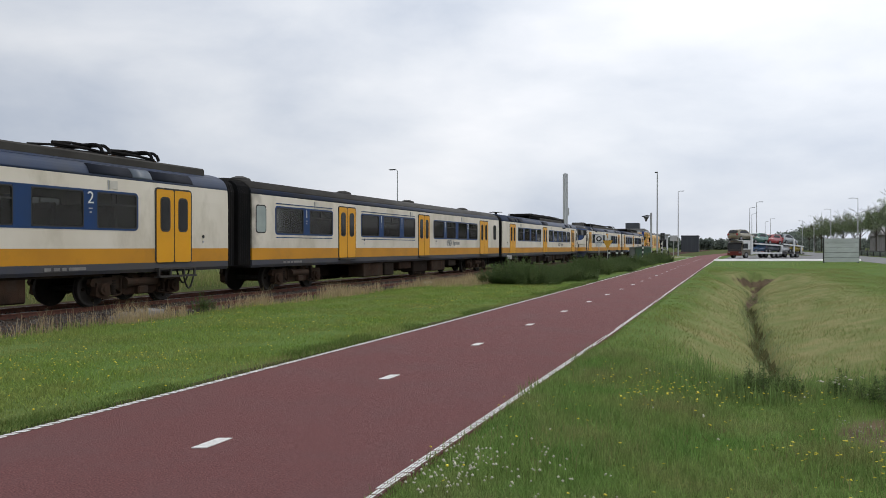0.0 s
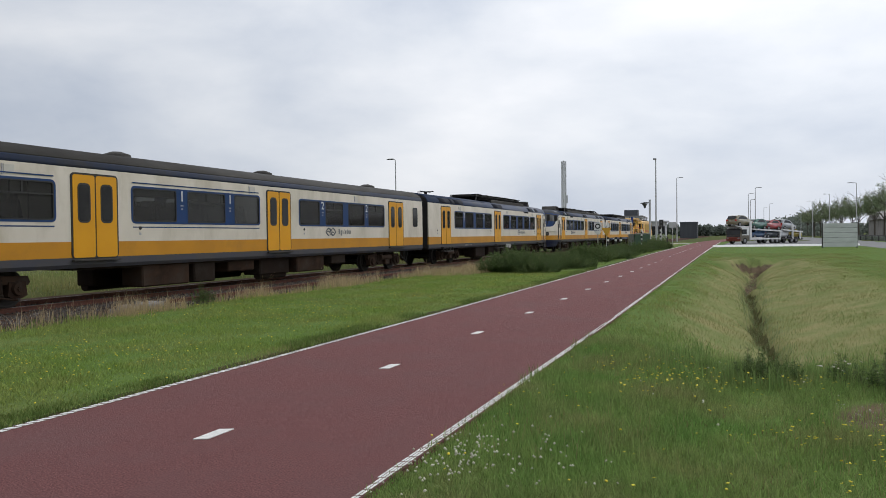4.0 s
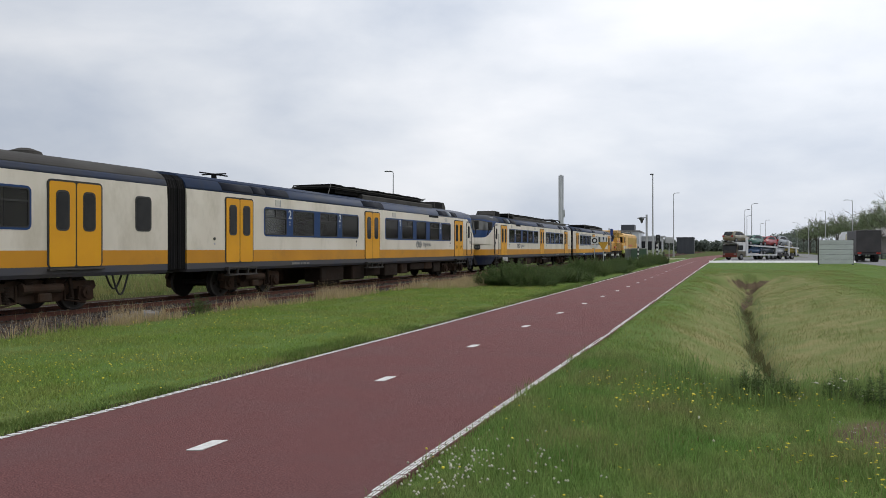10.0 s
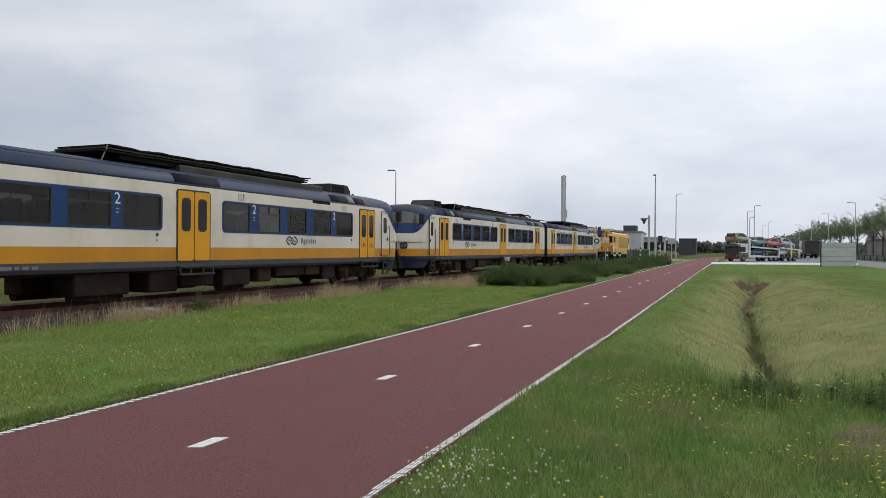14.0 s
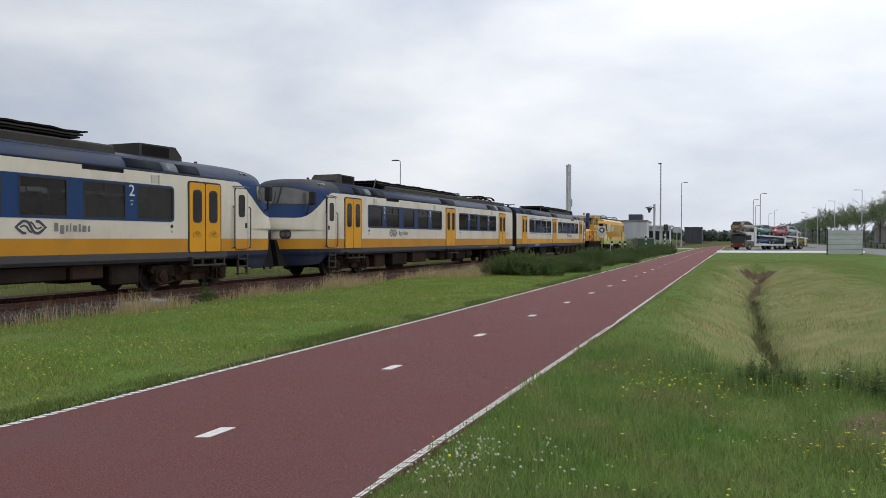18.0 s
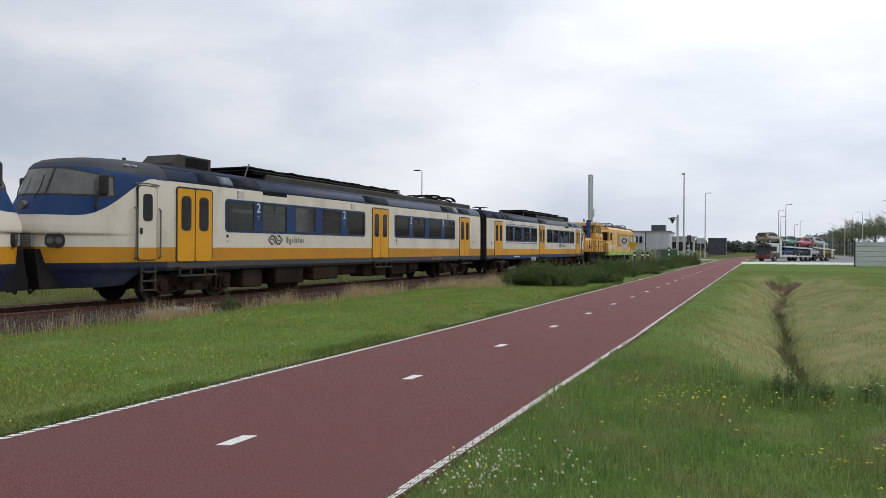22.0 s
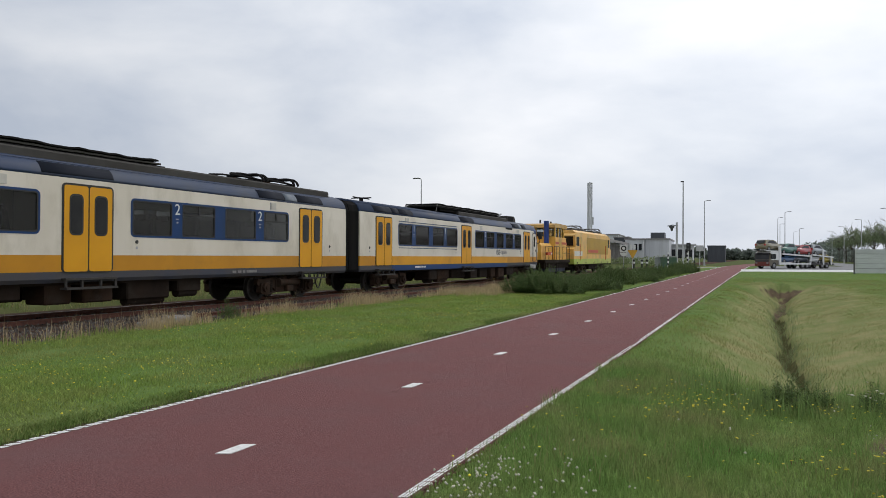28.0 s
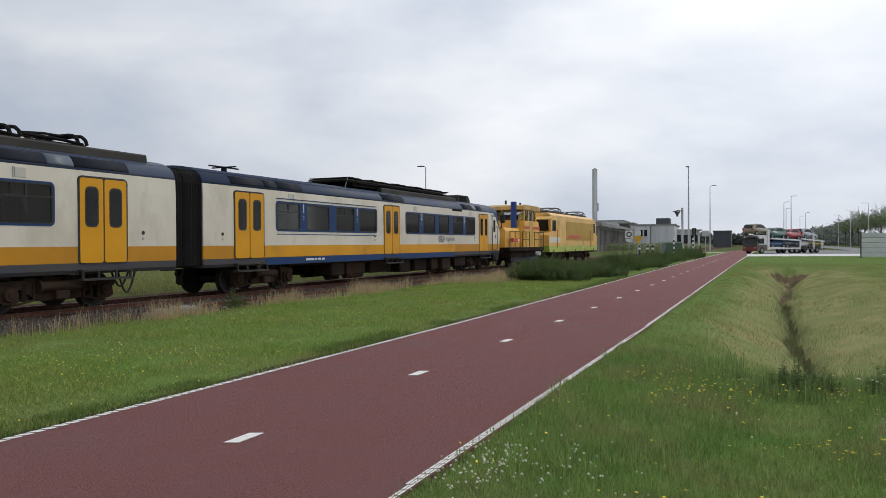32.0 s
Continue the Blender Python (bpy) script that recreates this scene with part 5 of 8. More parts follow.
def middle_car(seed):
    car = thing("train_car", "white middle train car with yellow doors and blue windows", "train car", group="cars of the train")
    car_body(car, 0.22, 26.95, "roof", "midedge", wall="sooty", split=3.52, openings=((1.52, 5.40), (7.70, 13.32), (15.66, 22.64)))
    for sx in (1, -1):
        for a, c in ((5.81, 7.25), (13.68, 15.13), (23.05, 24.65)):
            double_door(car, sx, a, c, hanging=False)
        side_window(car, sx, 1.52, 5.40, ((3.28, 3.70),), True, ((3.49, "1"),))
        side_window(car, sx, 7.70, 13.32, ((9.38, 9.83), (11.52, 11.97)), True, ((9.60, "1"), (11.75, "1")))
        side_window(car, sx, 15.66, 22.64, ((17.09, 17.51), (18.88, 19.31), (20.72, 21.07)), False, ((17.3, "2"), (20.9, "2")))
        logo(car, sx, 17.9)
        for y0, material in ((0.42, "paleglass"), (25.75, "glass")):
            bm = bm_new()
            prism(bm, rrect(y0, y0 + 0.58, 2.02, 2.98, 0.12), sx * 1.37, sx * 1.428)
            rim = part("window_rubber", bm, "rubber", car)
            bm = bm_new()
            prism(bm, rrect(y0 + 0.04, y0 + 0.54, 2.06, 2.94, 0.10), sx * 1.37, sx * 1.432)
            part("pane", bm, material, rim, "narrow end window pane")
        for y in (8.0, 16.0):
            side_bits(car, sx, y)
        for y in (4.2, 12.9, 20.0):
            vent_grille(car, sx, y)
        number_bars(car, sx, 2.0)
    for y in (1.4, 8.6, 15.4, 23.6):
        bm = bm_new()
        rod(bm, (0, y, 3.82), (0, y, 3.97), 0.42, 20, 0.37)
        rod(bm, (0, y, 3.97), (0, y, 4.05), 0.37, 20, 0.15)
        part("roof_vent", bm, "roof", car, "round roof ventilator")
    bogie(car, 3.3)
    bogie(car, 23.1)
    underfloor(car, 8.2, 19.6, seed)
    gangway(car, -0.40, 0.22)
    gangway(car, 26.95, 27.4, True)
    return car


def set_car(car, y_start, turned=False):
    CARS.append((car, y_start, turned))
    return car


set_car(end_car(False, True, False, 1, "white and yellow train car with folded roof pantographs"), -8.25)
set_car(middle_car(2), 19.6)
set_car(end_car(True, False, False, 3, "white and yellow driving car with a blue sloping nose"), 74.25, True)
set_car(end_car(False, True, False, 4, "white and yellow driving car with a grey-blue nose and pantographs"), 74.8)
set_car(end_car(True, False, True, 5, "freshly washed white driving car with first-class windows", True), 129.2, True)


# ---- the two locomotives ----
M["lyellow"] = mat("yellow_loco_paint", (0.68, 0.40, 0.055), (0.58, 0.33, 0.05), 0.8, 0.45, bump=0.05, dirt=(0.36, 0.24, 0.08), dirt_scale=0.8, dirt_at=0.62)
M["lorange"] = mat("orange_loco_paint", (0.84, 0.46, 0.075), (0.76, 0.40, 0.06), 0.8, 0.45, bump=0.05, dirt=(0.46, 0.24, 0.06), dirt_scale=0.8, dirt_at=0.62)
M["lroof"] = mat("tan_roof_paint", (0.62, 0.37, 0.11), (0.50, 0.30, 0.09), 0.8, 0.6, bump=0.05, dirt=(0.30, 0.19, 0.08), dirt_scale=0.8)
M["cabglass"] = pane_mat("clear_cab_glass", (0.86, 0.88, 0.88), 0.10)
M["lpale"] = mat("warm_yellow_paint", (0.80, 0.475, 0.12), (0.74, 0.42, 0.12), 0.8, 0.45, bump=0.05, dirt=(0.42, 0.32, 0.14), dirt_scale=0.8, dirt_at=0.62)
M["lgold"] = mat("golden_side_panel", (0.46, 0.27, 0.012), (0.40, 0.23, 0.012), 0.8, 0.5, bump=0.1)
M["lgreen"] = mat("lime_green_paint", (0.36, 0.50, 0.07), (0.56, 0.54, 0.13), 1.6, 0.45, bump=0.05, dirt=(0.30, 0.34, 0.10), dirt_scale=0.9)
M["lred"] = mat("red_stripe_paint", (0.55, 0.07, 0.02), (0.45, 0.06, 0.02), 1.0, 0.45, bump=0.05)
M["lblue"] = mat("blue_exhaust_paint", (0.012, 0.045, 0.24), (0.012, 0.04, 0.18), 1.0, 0.5, bump=0.05)
M["lwhite"] = mat("white_band_paint", (0.70, 0.68, 0.62), (0.60, 0.58, 0.52), 1.0, 0.5, bump=0.05)


def shunter():
    """A small orange diesel shunter with its cab at the near end."""
    car = thing("diesel_locomotive", "small orange and yellow diesel shunting locomotive with a blue exhaust", "locomotive", group="locomotives of the train")
    bm = bm_new()
    box(bm, -1.40, 1.40, 0.55, 8.0, 1.02, 1.28, 0.03)
    box(bm, -1.25, 1.25, 0.7, 7.8, 0.62, 1.02)
    part("frame", bm, "under", car, "dark chassis frame")
    # cab
    bm = bm_new()
    prism(bm, [(3.8, 1.28), (3.8, 3.05), (7.0, 3.05), (7.3, 2.2), (7.3, 1.28)], -1.28, 1.28)
    part("cab", bm, "lorange", car, "orange cab body")
    bm = bm_new()
    prism(bm, [(-1.0, 1.28), (-1.0, 2.35), (-0.85, 2.55), (0.85, 2.55), (1.0, 2.35), (1.0, 1.28)], 0.8, 3.8, "y")
    part("hood", bm, "lorange", car, "low orange engine hood")
    bm = bm_new()
    box(bm, -1.12, 1.12, 3.9, 6.4, 3.05, 3.12)
    part("cab_sill", bm, "lyellow", car)
    bm = bm_new()
    box(bm, -0.5, 0.3, 4.7, 5.5, 3.1, 3.5)
    part("cab_inside", bm, "under", car, "dark control desk in the cab")
    # pillars between the windows all round
    for s in (-1, 1):
        for y, lean in ((3.85, 0.05), (4.75, 0.0), (5.75, 0.0), (6.55, -0.42)):
            bm = bm_new()
            prism(bm, [(y, 3.04), (y + 0.14, 3.04), (y + 0.14 + lean, 3.80), (y + lean, 3.80)], *sorted((s * 1.16, s * 1.25)))
            part("pillar", bm, "lyellow", car, "yellow cab pillar")
        for k, (a, c) in enumerate(((4.0, 4.75), (4.89, 5.75), (5.89, 6.5))):
            bm = bm_new()
            box(bm, *sorted((s * 1.19, s * 1.21)), a, c, 3.06, 3.78)
            part("cab_window", bm, "cabglass", car, "pale see-through cab window")
        bm = bm_new()
        box(bm, *sorted((s * 1.26, s * 1.295)), 3.85, 7.25, 2.50, 2.68)
        part("red_stripe", bm, "lred", car, "red side stripe")
        bm = bm_new()
        box(bm, *sorted((s * 1.26, s * 1.40)), 1.2, 2.5, 1.62, 1.86)
        part("red_box", bm, "lred", car, "red equipment box with a white plate")
        bm = bm_new()
        box(bm, *sorted((s * 1.38, s * 1.405)), 2.15, 2.4, 1.66, 1.82)
        part("white_plate", bm, "lwhite", car)
        bm = bm_new()
        box(bm, *sorted((s * 1.2, s * 1.30)), 4.9, 5.6, 1.4, 3.0, 0.02)
        part("side_door", bm, "lyellow", car, "yellow cab side door")
        for a, c in ((0.6, 2.6), (3.1, 4.6), (5.7, 7.9)):
            bm = bm_new()
            for y in (a, (a + c) / 2, c):
                tube(bm, [(s * 1.38, y, 1.2), (s * 1.38, y, 2.3)], 0.024)
            tube(bm, [(s * 1.38, a, 2.3), (s * 1.38, c, 2.3)], 0.024)
            tube(bm, [(s * 1.38, a, 1.8), (s * 1.38, c, 1.8)], 0.02)
            part("handrail", bm, "rubber", car, "dark tubular handrail")
        for y in (0.9, 4.0, 7.3):
            bm = bm_new()
            for z in (0.35, 0.62, 0.88):
                box(bm, *sorted((s * 1.25, s * 1.45)), y - 0.25, y + 0.25, z, z + 0.03)
            for q in (-0.25, 0.23):
                box(bm, *sorted((s * 1.38, s * 1.41)), y + q, y + q + 0.03, 0.35, 1.05)
            part("step_ladder", bm, "under", car, "dark step ladder")
        bm = bm_new()
        box(bm, *sorted((s * 0.95, s * 1.2)), 1.2, 7.2, 0.30, 0.72, 0.03)
        part("axle_frame", bm, "navy", car)
    bm = bm_new()
    prism(bm, [(3.5, 3.80), (3.55, 4.02), (3.85, 4.13), (6.9, 4.11), (7.3, 3.98), (7.25, 3.78)], -1.32, 1.32)
    part("cab_roof", bm, "lroof", car, "overhanging tan-orange cab roof")
    for y, lean in ((3.92, 0.0), (6.45, 0.0)):
        bm = bm_new()
        box(bm, -1.15, 1.15, y - 0.01, y + 0.01, 3.06, 3.78)
        part("end_window", bm, "cabglass", car, "clear end window of the cab")
        for x in (-1.2, -0.35, 0.35, 1.2):
            bm = bm_new()
            box(bm, x - 0.06, x + 0.06, y - 0.05, y + 0.05, 3.04, 3.80)
            part("end_pillar", bm, "lyellow", car, "yellow cab pillar")
    bm = bm_new()
    rod(bm, (0.62, 3.55, 2.5), (0.62, 3.55, 4.32), 0.20, 12)
    part("exhaust", bm, "lblue", car, "upright dark blue exhaust stack")
    for y in (2.6, 5.6):
        bm = bm_new()
        rod(bm, (0.4, y, 4.1), (0.4, y, 4.36), 0.07, 8)
        part("horn", bm, "rubber", car)
    for y in (2.0, 4.3, 6.6):
        def axle(b):
            for s in (-1, 1):
                rod(b, (s * 0.68, 0, 0), (s * 0.82, 0, 0), 0.50, 24)
            rod(b, (-0.8, 0, 0), (0.8, 0, 0), 0.08, 8)
        ws = shared_part("shax", "wheelset", car, pose(0, y, 0.5), axle, "wheel", "steel wheels on their axle")
        WHEELS.append((ws, Vector((0, y, 0.5)), 0.5, 1))
    for y, d in ((0.55, -1), (8.0, 1)):
        for s in (-0.87, 0.87):
            bm = bm_new()
            rod(bm, (s, y, 1.05), (s, y + d * 0.45, 1.05), 0.09, 10)
            rod(bm, (s, y + d * 0.45, 1.05), (s, y + d * 0.5, 1.05), 0.22, 14)
            part("buffer", bm, "under", car, "dark round buffer")
    return car


def electric():
    """A yellow electric locomotive with a red bar and a lime green sill."""
    car = thing("electric_locomotive", "yellow and lime green electric locomotive with lowered pantographs", "locomotive", group="locomotives of the train")
    L = 16.2
    # ends lean in above the sill
    bm = bm_new()
    prism(bm, [(0.25, 0.87), (0.1, 1.34), (L - 0.1, 1.34), (L - 0.25, 0.87)], -1.46, 1.46)
    part("sill", bm, "lgreen", car, "lime green lower side")
    bm = bm_new()
    prism(bm, [(0.1, 1.34), (0.0, 2.15), (0.75, 2.4), (0.55, 3.35), (1.1, 3.62), (L - 1.1, 3.62), (L - 0.55, 3.35), (L - 0.75, 2.4), (L, 2.15), (L - 0.1, 1.34)], -1.45, 1.45)
    part("body", bm, "lpale", car, "pale yellow body")
    bm = bm_new()
    prism(bm, [(-1.40, 3.60), (-1.05, 3.84), (1.05, 3.84), (1.40, 3.60)], 1.0, L - 1.0, "y")
    part("roof", bm, "lpale", car, "pale yellow roof")
    for s in (-1, 1):
        bm = bm_new()
        box(bm, *sorted((s * 1.40, s * 1.468)), 5.0, L - 1.7, 1.75, 3.25)
        part("side_panel", bm, "lgold", car, "golden yellow side panel")
        bm = bm_new()
        box(bm, *sorted((s * 1.40, s * 1.474)), 5.5, 9.8, 1.90, 2.16)
        part("red_bar", bm, "lred", car, "red lettering bar")
        bm = bm_new()
        box(bm, *sorted((s * 1.40, s * 1.466)), 0.3, 3.2, 1.58, 2.0)
        part("white_band", bm, "lwhite", car, "white band by the cab")
        for y in (1.0, L - 2.0):
            bm = bm_new()
            prism(bm, rrect(y, y + 1.0, 2.45, 3.25, 0.08), *sorted((s * 1.40, s * 1.463)))
            part("cab_side_window", bm, "glass", car, "dark cab side window")
        for y in (2.3, L - 3.0):
            bm = bm_new()
            box(bm, *sorted((s * 1.40, s * 1.462)), y, y + 0.66, 1.3, 3.25)
            part("cab_door", bm, "lyellow", car, "narrow yellow crew door")
            bm = bm_new()
            tube(bm, [(s * 1.5, y - 0.12, 1.2), (s * 1.5, y - 0.12, 2.6)], 0.025)
            part("grab_rail", bm, "lred", car, "red grab rail")
        for k in range(5):
            bm = bm_new()
            y = 1.2 + k * 3.3
            box(bm, *sorted((s * 1.44, s * 1.49)), y, y + 0.12, 0.90, 1.05)
            part("jack_point", bm, "rubber", car)
    for y in (0.0, L):
        d = 1 if y == 0 else -1
        for a, c in ((-1.25, -0.06), (0.06, 1.25)):
            bm = bm_new()
            q = [(y + d * 0.70, 2.46), (y + d * 0.55, 3.27), (y + d * 0.50, 3.27), (y + d * 0.65, 2.46)]
            prism(bm, q, a, c)
            part("windscreen", bm, "glass", car, "dark cab windscreen")
        for s in (-0.87, 0.87):
            bm = bm_new()
            rod(bm, (s, y + d * 0.3, 1.05), (s, y - d * 0.3, 1.05), 0.10, 10)
            rod(bm, (s, y - d * 0.3, 1.05), (s, y - d * 0.34, 1.05), 0.24, 14)
            part("buffer", bm, "under", car, "dark round buffer")
    bm = bm_new()
    box(bm, -1.3, 1.3, 0.8, L - 0.8, 0.75, 1.02)
    box(bm, -1.2, 1.2, 6.8, 10.6, 0.35, 0.78, 0.04)
    part("underframe", bm, "under", car, "dark underframe")
    for y in (3.9, L - 3.9):
        bogie(car, y, 0.55, 2.8)
    for y in (4.3, 12.3):
        bm = bm_new()
        prism(bm, [(y - 1.9, 3.84), (y - 1.6, 4.02), (y + 1.6, 4.02), (y + 1.9, 3.84)], -0.9, 0.9)
        part("roof_hatch", bm, "roof", car)
        pantograph(car, y, 3.98, "steel", 2.1, 1.3)
    return car


set_car(shunter(), 129.05)
set_car(electric(), 138.05)


# ---- roads, board, lamps, signs ----
M["galv"] = mat("galvanised_steel", (0.50, 0.51, 0.52), (0.42, 0.43, 0.44), 2, 0.6, 0.15, bump=0.05, stretch=(1, 1, 0.2))
M["lampgrey"] = mat("dark_lamp_housing", (0.10, 0.105, 0.11), (0.07, 0.072, 0.075), 3, 0.5, bump=0.05)
M["board"] = mat("weathered_board", (0.54, 0.565, 0.545), (0.46, 0.485, 0.47), 2.5, 0.7, bump=0.1, rand=0.06, dirt=(0.38, 0.40, 0.38), dirt_scale=0.9, stretch=(0.4, 1, 2))
M["post"] = mat("dark_post", (0.05, 0.05, 0.05), (0.035, 0.034, 0.032), 4, 0.7, bump=0.2)
M["cabgreen"] = mat("green_cabinet_paint", (0.045, 0.10, 0.06), (0.06, 0.115, 0.07), 2, 0.55, bump=0.05, dirt=(0.09, 0.11, 0.07), dirt_scale=1.2)
M["cabtop"] = mat("pale_cabinet_roof", (0.33, 0.36, 0.33), (0.27, 0.30, 0.27), 2, 0.7, bump=0.1)
M["signwhite"] = mat("white_sign_face", (0.72, 0.72, 0.71), (0.64, 0.64, 0.63), 4, 0.5, bump=0.0)
M["signblack"] = mat("black_sign_print", (0.02, 0.02, 0.02), (0.03, 0.03, 0.03), 4, 0.5, bump=0.0)
M["signyellow"] = mat("yellow_sign_face", (0.66, 0.36, 0.03), (0.58, 0.31, 0.03), 4, 0.5, bump=0.0)
M["b_dark"] = mat("dark_cladding", (0.048, 0.053, 0.064), (0.066, 0.072, 0.083), 0.4, 0.6, bump=0.1, stretch=(8, 8, 0.3))
M["b_grey"] = mat("grey_sheet_cladding", (0.60, 0.61, 0.64), (0.53, 0.54, 0.57), 0.3, 0.6, bump=0.15, stretch=(8, 8, 0.3), dirt=(0.48, 0.49, 0.51), dirt_scale=0.15)
M["b_pale"] = mat("pale_plaster", (0.66, 0.67, 0.69), (0.58, 0.59, 0.61), 0.3, 0.8, bump=0.1, dirt=(0.42, 0.43, 0.45), dirt_scale=0.2)
M["b_brown"] = mat("brown_shed_cladding", (0.25, 0.232, 0.222), (0.20, 0.185, 0.178), 0.3, 0.8, bump=0.1, dirt=(0.10, 0.095, 0.09), dirt_scale=0.15)
M["b_roof"] = mat("grey_shed_roof", (0.27, 0.255, 0.25), (0.22, 0.21, 0.205), 0.3, 0.8, bump=0.15, stretch=(0.3, 6, 1))
M["chim"] = mat("chimney_steel", (0.62, 0.63, 0.65), (0.54, 0.55, 0.57), 0.5, 0.5, 0.2, bump=0.05, stretch=(1, 1, 0.1))
M["blackglass"] = mat("black_glass", (0.014, 0.015, 0.018), (0.024, 0.026, 0.029), 1, 0.12, bump=0.0, spec=0.3)

M["kerbwhite"] = mat("white_kerb_paint", (0.86, 0.85, 0.83), (0.80, 0.79, 0.77), 2, 0.8, bump=0.1)
# main road, a side road that joins it, and the kerb along its near edge
rv, rf = [], []
ry = np.arange(-60, 620, 6.0)
for y in ry:
    rv += [(12.2, float(y), float(rise(y)) * 0.0 + 0.125), (19.2, float(y), 0.125)]
rf = [(2 * i, 2 * i + 1, 2 * i + 3, 2 * i + 2) for i in range(len(ry) - 1)]
road = tagged(quads("road", rv, rf, "asphalt"), "grey asphalt road beside a row of trees", "road", kind="structure")
bm = bm_new()
prism(bm, [(-1.9, 85.8), (12.2, 91.2), (12.2, 140), (6.0, 150), (-1.0, 131)], 0.06, 0.135, "z")
side_road = tagged(part("side_road", bm, "asphalt"), "pale grey asphalt side road with a parked transporter", "road", kind="structure")
bm = bm_new()
rows = [[bm.verts.new((x + dx, y + dy, z)) for dx, dy, z in ((0, 0, 0.02), (0, 0.05, 0.14), (0, 0.25, 0.33), (0, 1.0, 0.33), (0, 1.05, 0.05))] for x, y in ((-2.5, 84.6), (12.4, 90.2))]
for i in range(4):
    bm.faces.new((rows[0][i], rows[1][i], rows[1][i + 1], rows[0][i + 1]))
tagged(part("kerb", bm, "kerbwhite"), "white concrete kerb along the side road", "kerb", kind="structure")
bm = bm_new()
prism(bm, [(-10.5, 112), (-6.6, 112), (-6.6, 113.6), (-10.5, 113.6)], 0.10, 0.17, "z")
tagged(part("crossing_slab", bm, "concrete"), "pale concrete slab beside the cycle path", "paving slab", kind="structure")


def notice_board(x, y, w, h, turn):
    b = thing("notice_board", "back of a grey boarded notice board on dark posts", "board", pose(x, y, 0.08, 0, 0, turn))
    n = 5
    for k in range(n):
        bm = bm_new()
        z0 = 0.12 + (h - 0.12) * k / n
        box(bm, -w / 2, w / 2, -0.03, 0.01, z0 + 0.012, z0 + (h - 0.12) / n - 0.012, 0.006)
        part("plank", bm, "board", b)
    bm = bm_new()
    box(bm, -w / 2 + 0.01, w / 2 - 0.01, 0.012, 0.03, 0.14, h - 0.02)
    part("panel", bm, "post", b)
    for s in (-1, 1):
        bm = bm_new()
        box(bm, s * w / 2 - 0.06, s * w / 2 + 0.06, 0.012, 0.14, -0.3, h + 0.08, 0.01)
        part("post", bm, "post", b, "dark upright post")
    return b


notice_board(9.1, 78.2, 3.25, 2.40, 21)


def street_lamp(x, y, h, arm, turn, name="street_lamp", r=0.085):
    """A tapered pole with a flat lamp head on a short arm."""
    lamp = thing(name, "tall grey steel street lamp with a flat head", "street lamp", pose(x, y, 0.0, 0, 0, turn), "street lamps")
    bm = bm_new()
    rod(bm, (0, 0, -0.2), (0, 0, h * 0.45), r, 10, r * 0.8)
    rod(bm, (0, 0, h * 0.45), (0, 0, h), r * 0.8, 10, r * 0.5)
    rod(bm, (0, 0, 0.0), (0, 0, 1.3), r * 1.35, 10)
    part("pole", bm, "galv", lamp, "grey tapered steel pole")
    if arm:
        bm = bm_new()
        tube(bm, [(0, 0, h - 0.02), (arm * 0.25, 0, h + 0.10), (arm, 0, h + 0.14)], r * 0.45)
        part("arm", bm, "galv", lamp)
    bm = bm_new()
    prism(bm, [(arm - 0.1, h + 0.11), (arm, h + 0.19), (arm + 0.5, h + 0.18), (arm + 0.65, h + 0.13), (arm + 0.55, h + 0.09)], -0.16, 0.16, "y")
    part("lamp_head", bm, "lampgrey", lamp, "flat dark lamp head")
    return lamp


street_lamp(-10.5, 142.6, 12.0, 0.5, 0, r=0.115)
street_lamp(-30.6, 63.2, 9.0, 0.2, 200)
for x, y, h in ((3.1, 145, 9.8), (2.2, 166, 9.8), (3.1, 197, 9.8), (8.6, 229, 9.8), (8.1, 259, 9.8)):
    street_lamp(x, y, h, 0.45, 0, r=0.105)
for y in (107, 146.5, 187, 227, 267):
    street_lamp(19.6, y, 10.2, 0.75, 180, r=0.105)

# tall mast by the crossing
mast = thing("light_mast", "tall slim grey light mast with a small head", "light mast", pose(-10.4, 103.8, 0))
bm = bm_new()
rod(bm, (0, 0, -0.2), (0, 0, 12.0), 0.13, 12, 0.075)
part("pole", bm, "galv", mast)
bm = bm_new()
box(bm, -0.34, 0.10, -0.12, 0.12, 11.90, 12.06, 0.03)
part("lamp_head", bm, "lampgrey", mast, "dark lamp head")

# shorter post with a hooded dark lamp on an arm
hood = thing("hooded_lamp", "grey post with a dark hooded lamp on an arm", "lamp post", pose(-10.75, 99.5, 0))
bm = bm_new()
rod(bm, (0, 0, -0.2), (0, 0, 6.2), 0.14, 10)
part("pole", bm, "galv", hood)
bm = bm_new()
tube(bm, [(0, 0, 5.75), (-0.5, -0.2, 5.85), (-1.15, -0.4, 5.7)], 0.06)
part("arm", bm, "lampgrey", hood)
bm = bm_new()
rod(bm, (-0.62, -0.25, 5.72), (-0.62, -0.25, 5.45), 0.38, 14, 0.30)
rod(bm, (-0.62, -0.25, 5.45), (-0.62, -0.25, 5.05), 0.22, 14, 0.10)
part("lamp_hood", bm, "lampgrey", hood, "dark hooded lamp")

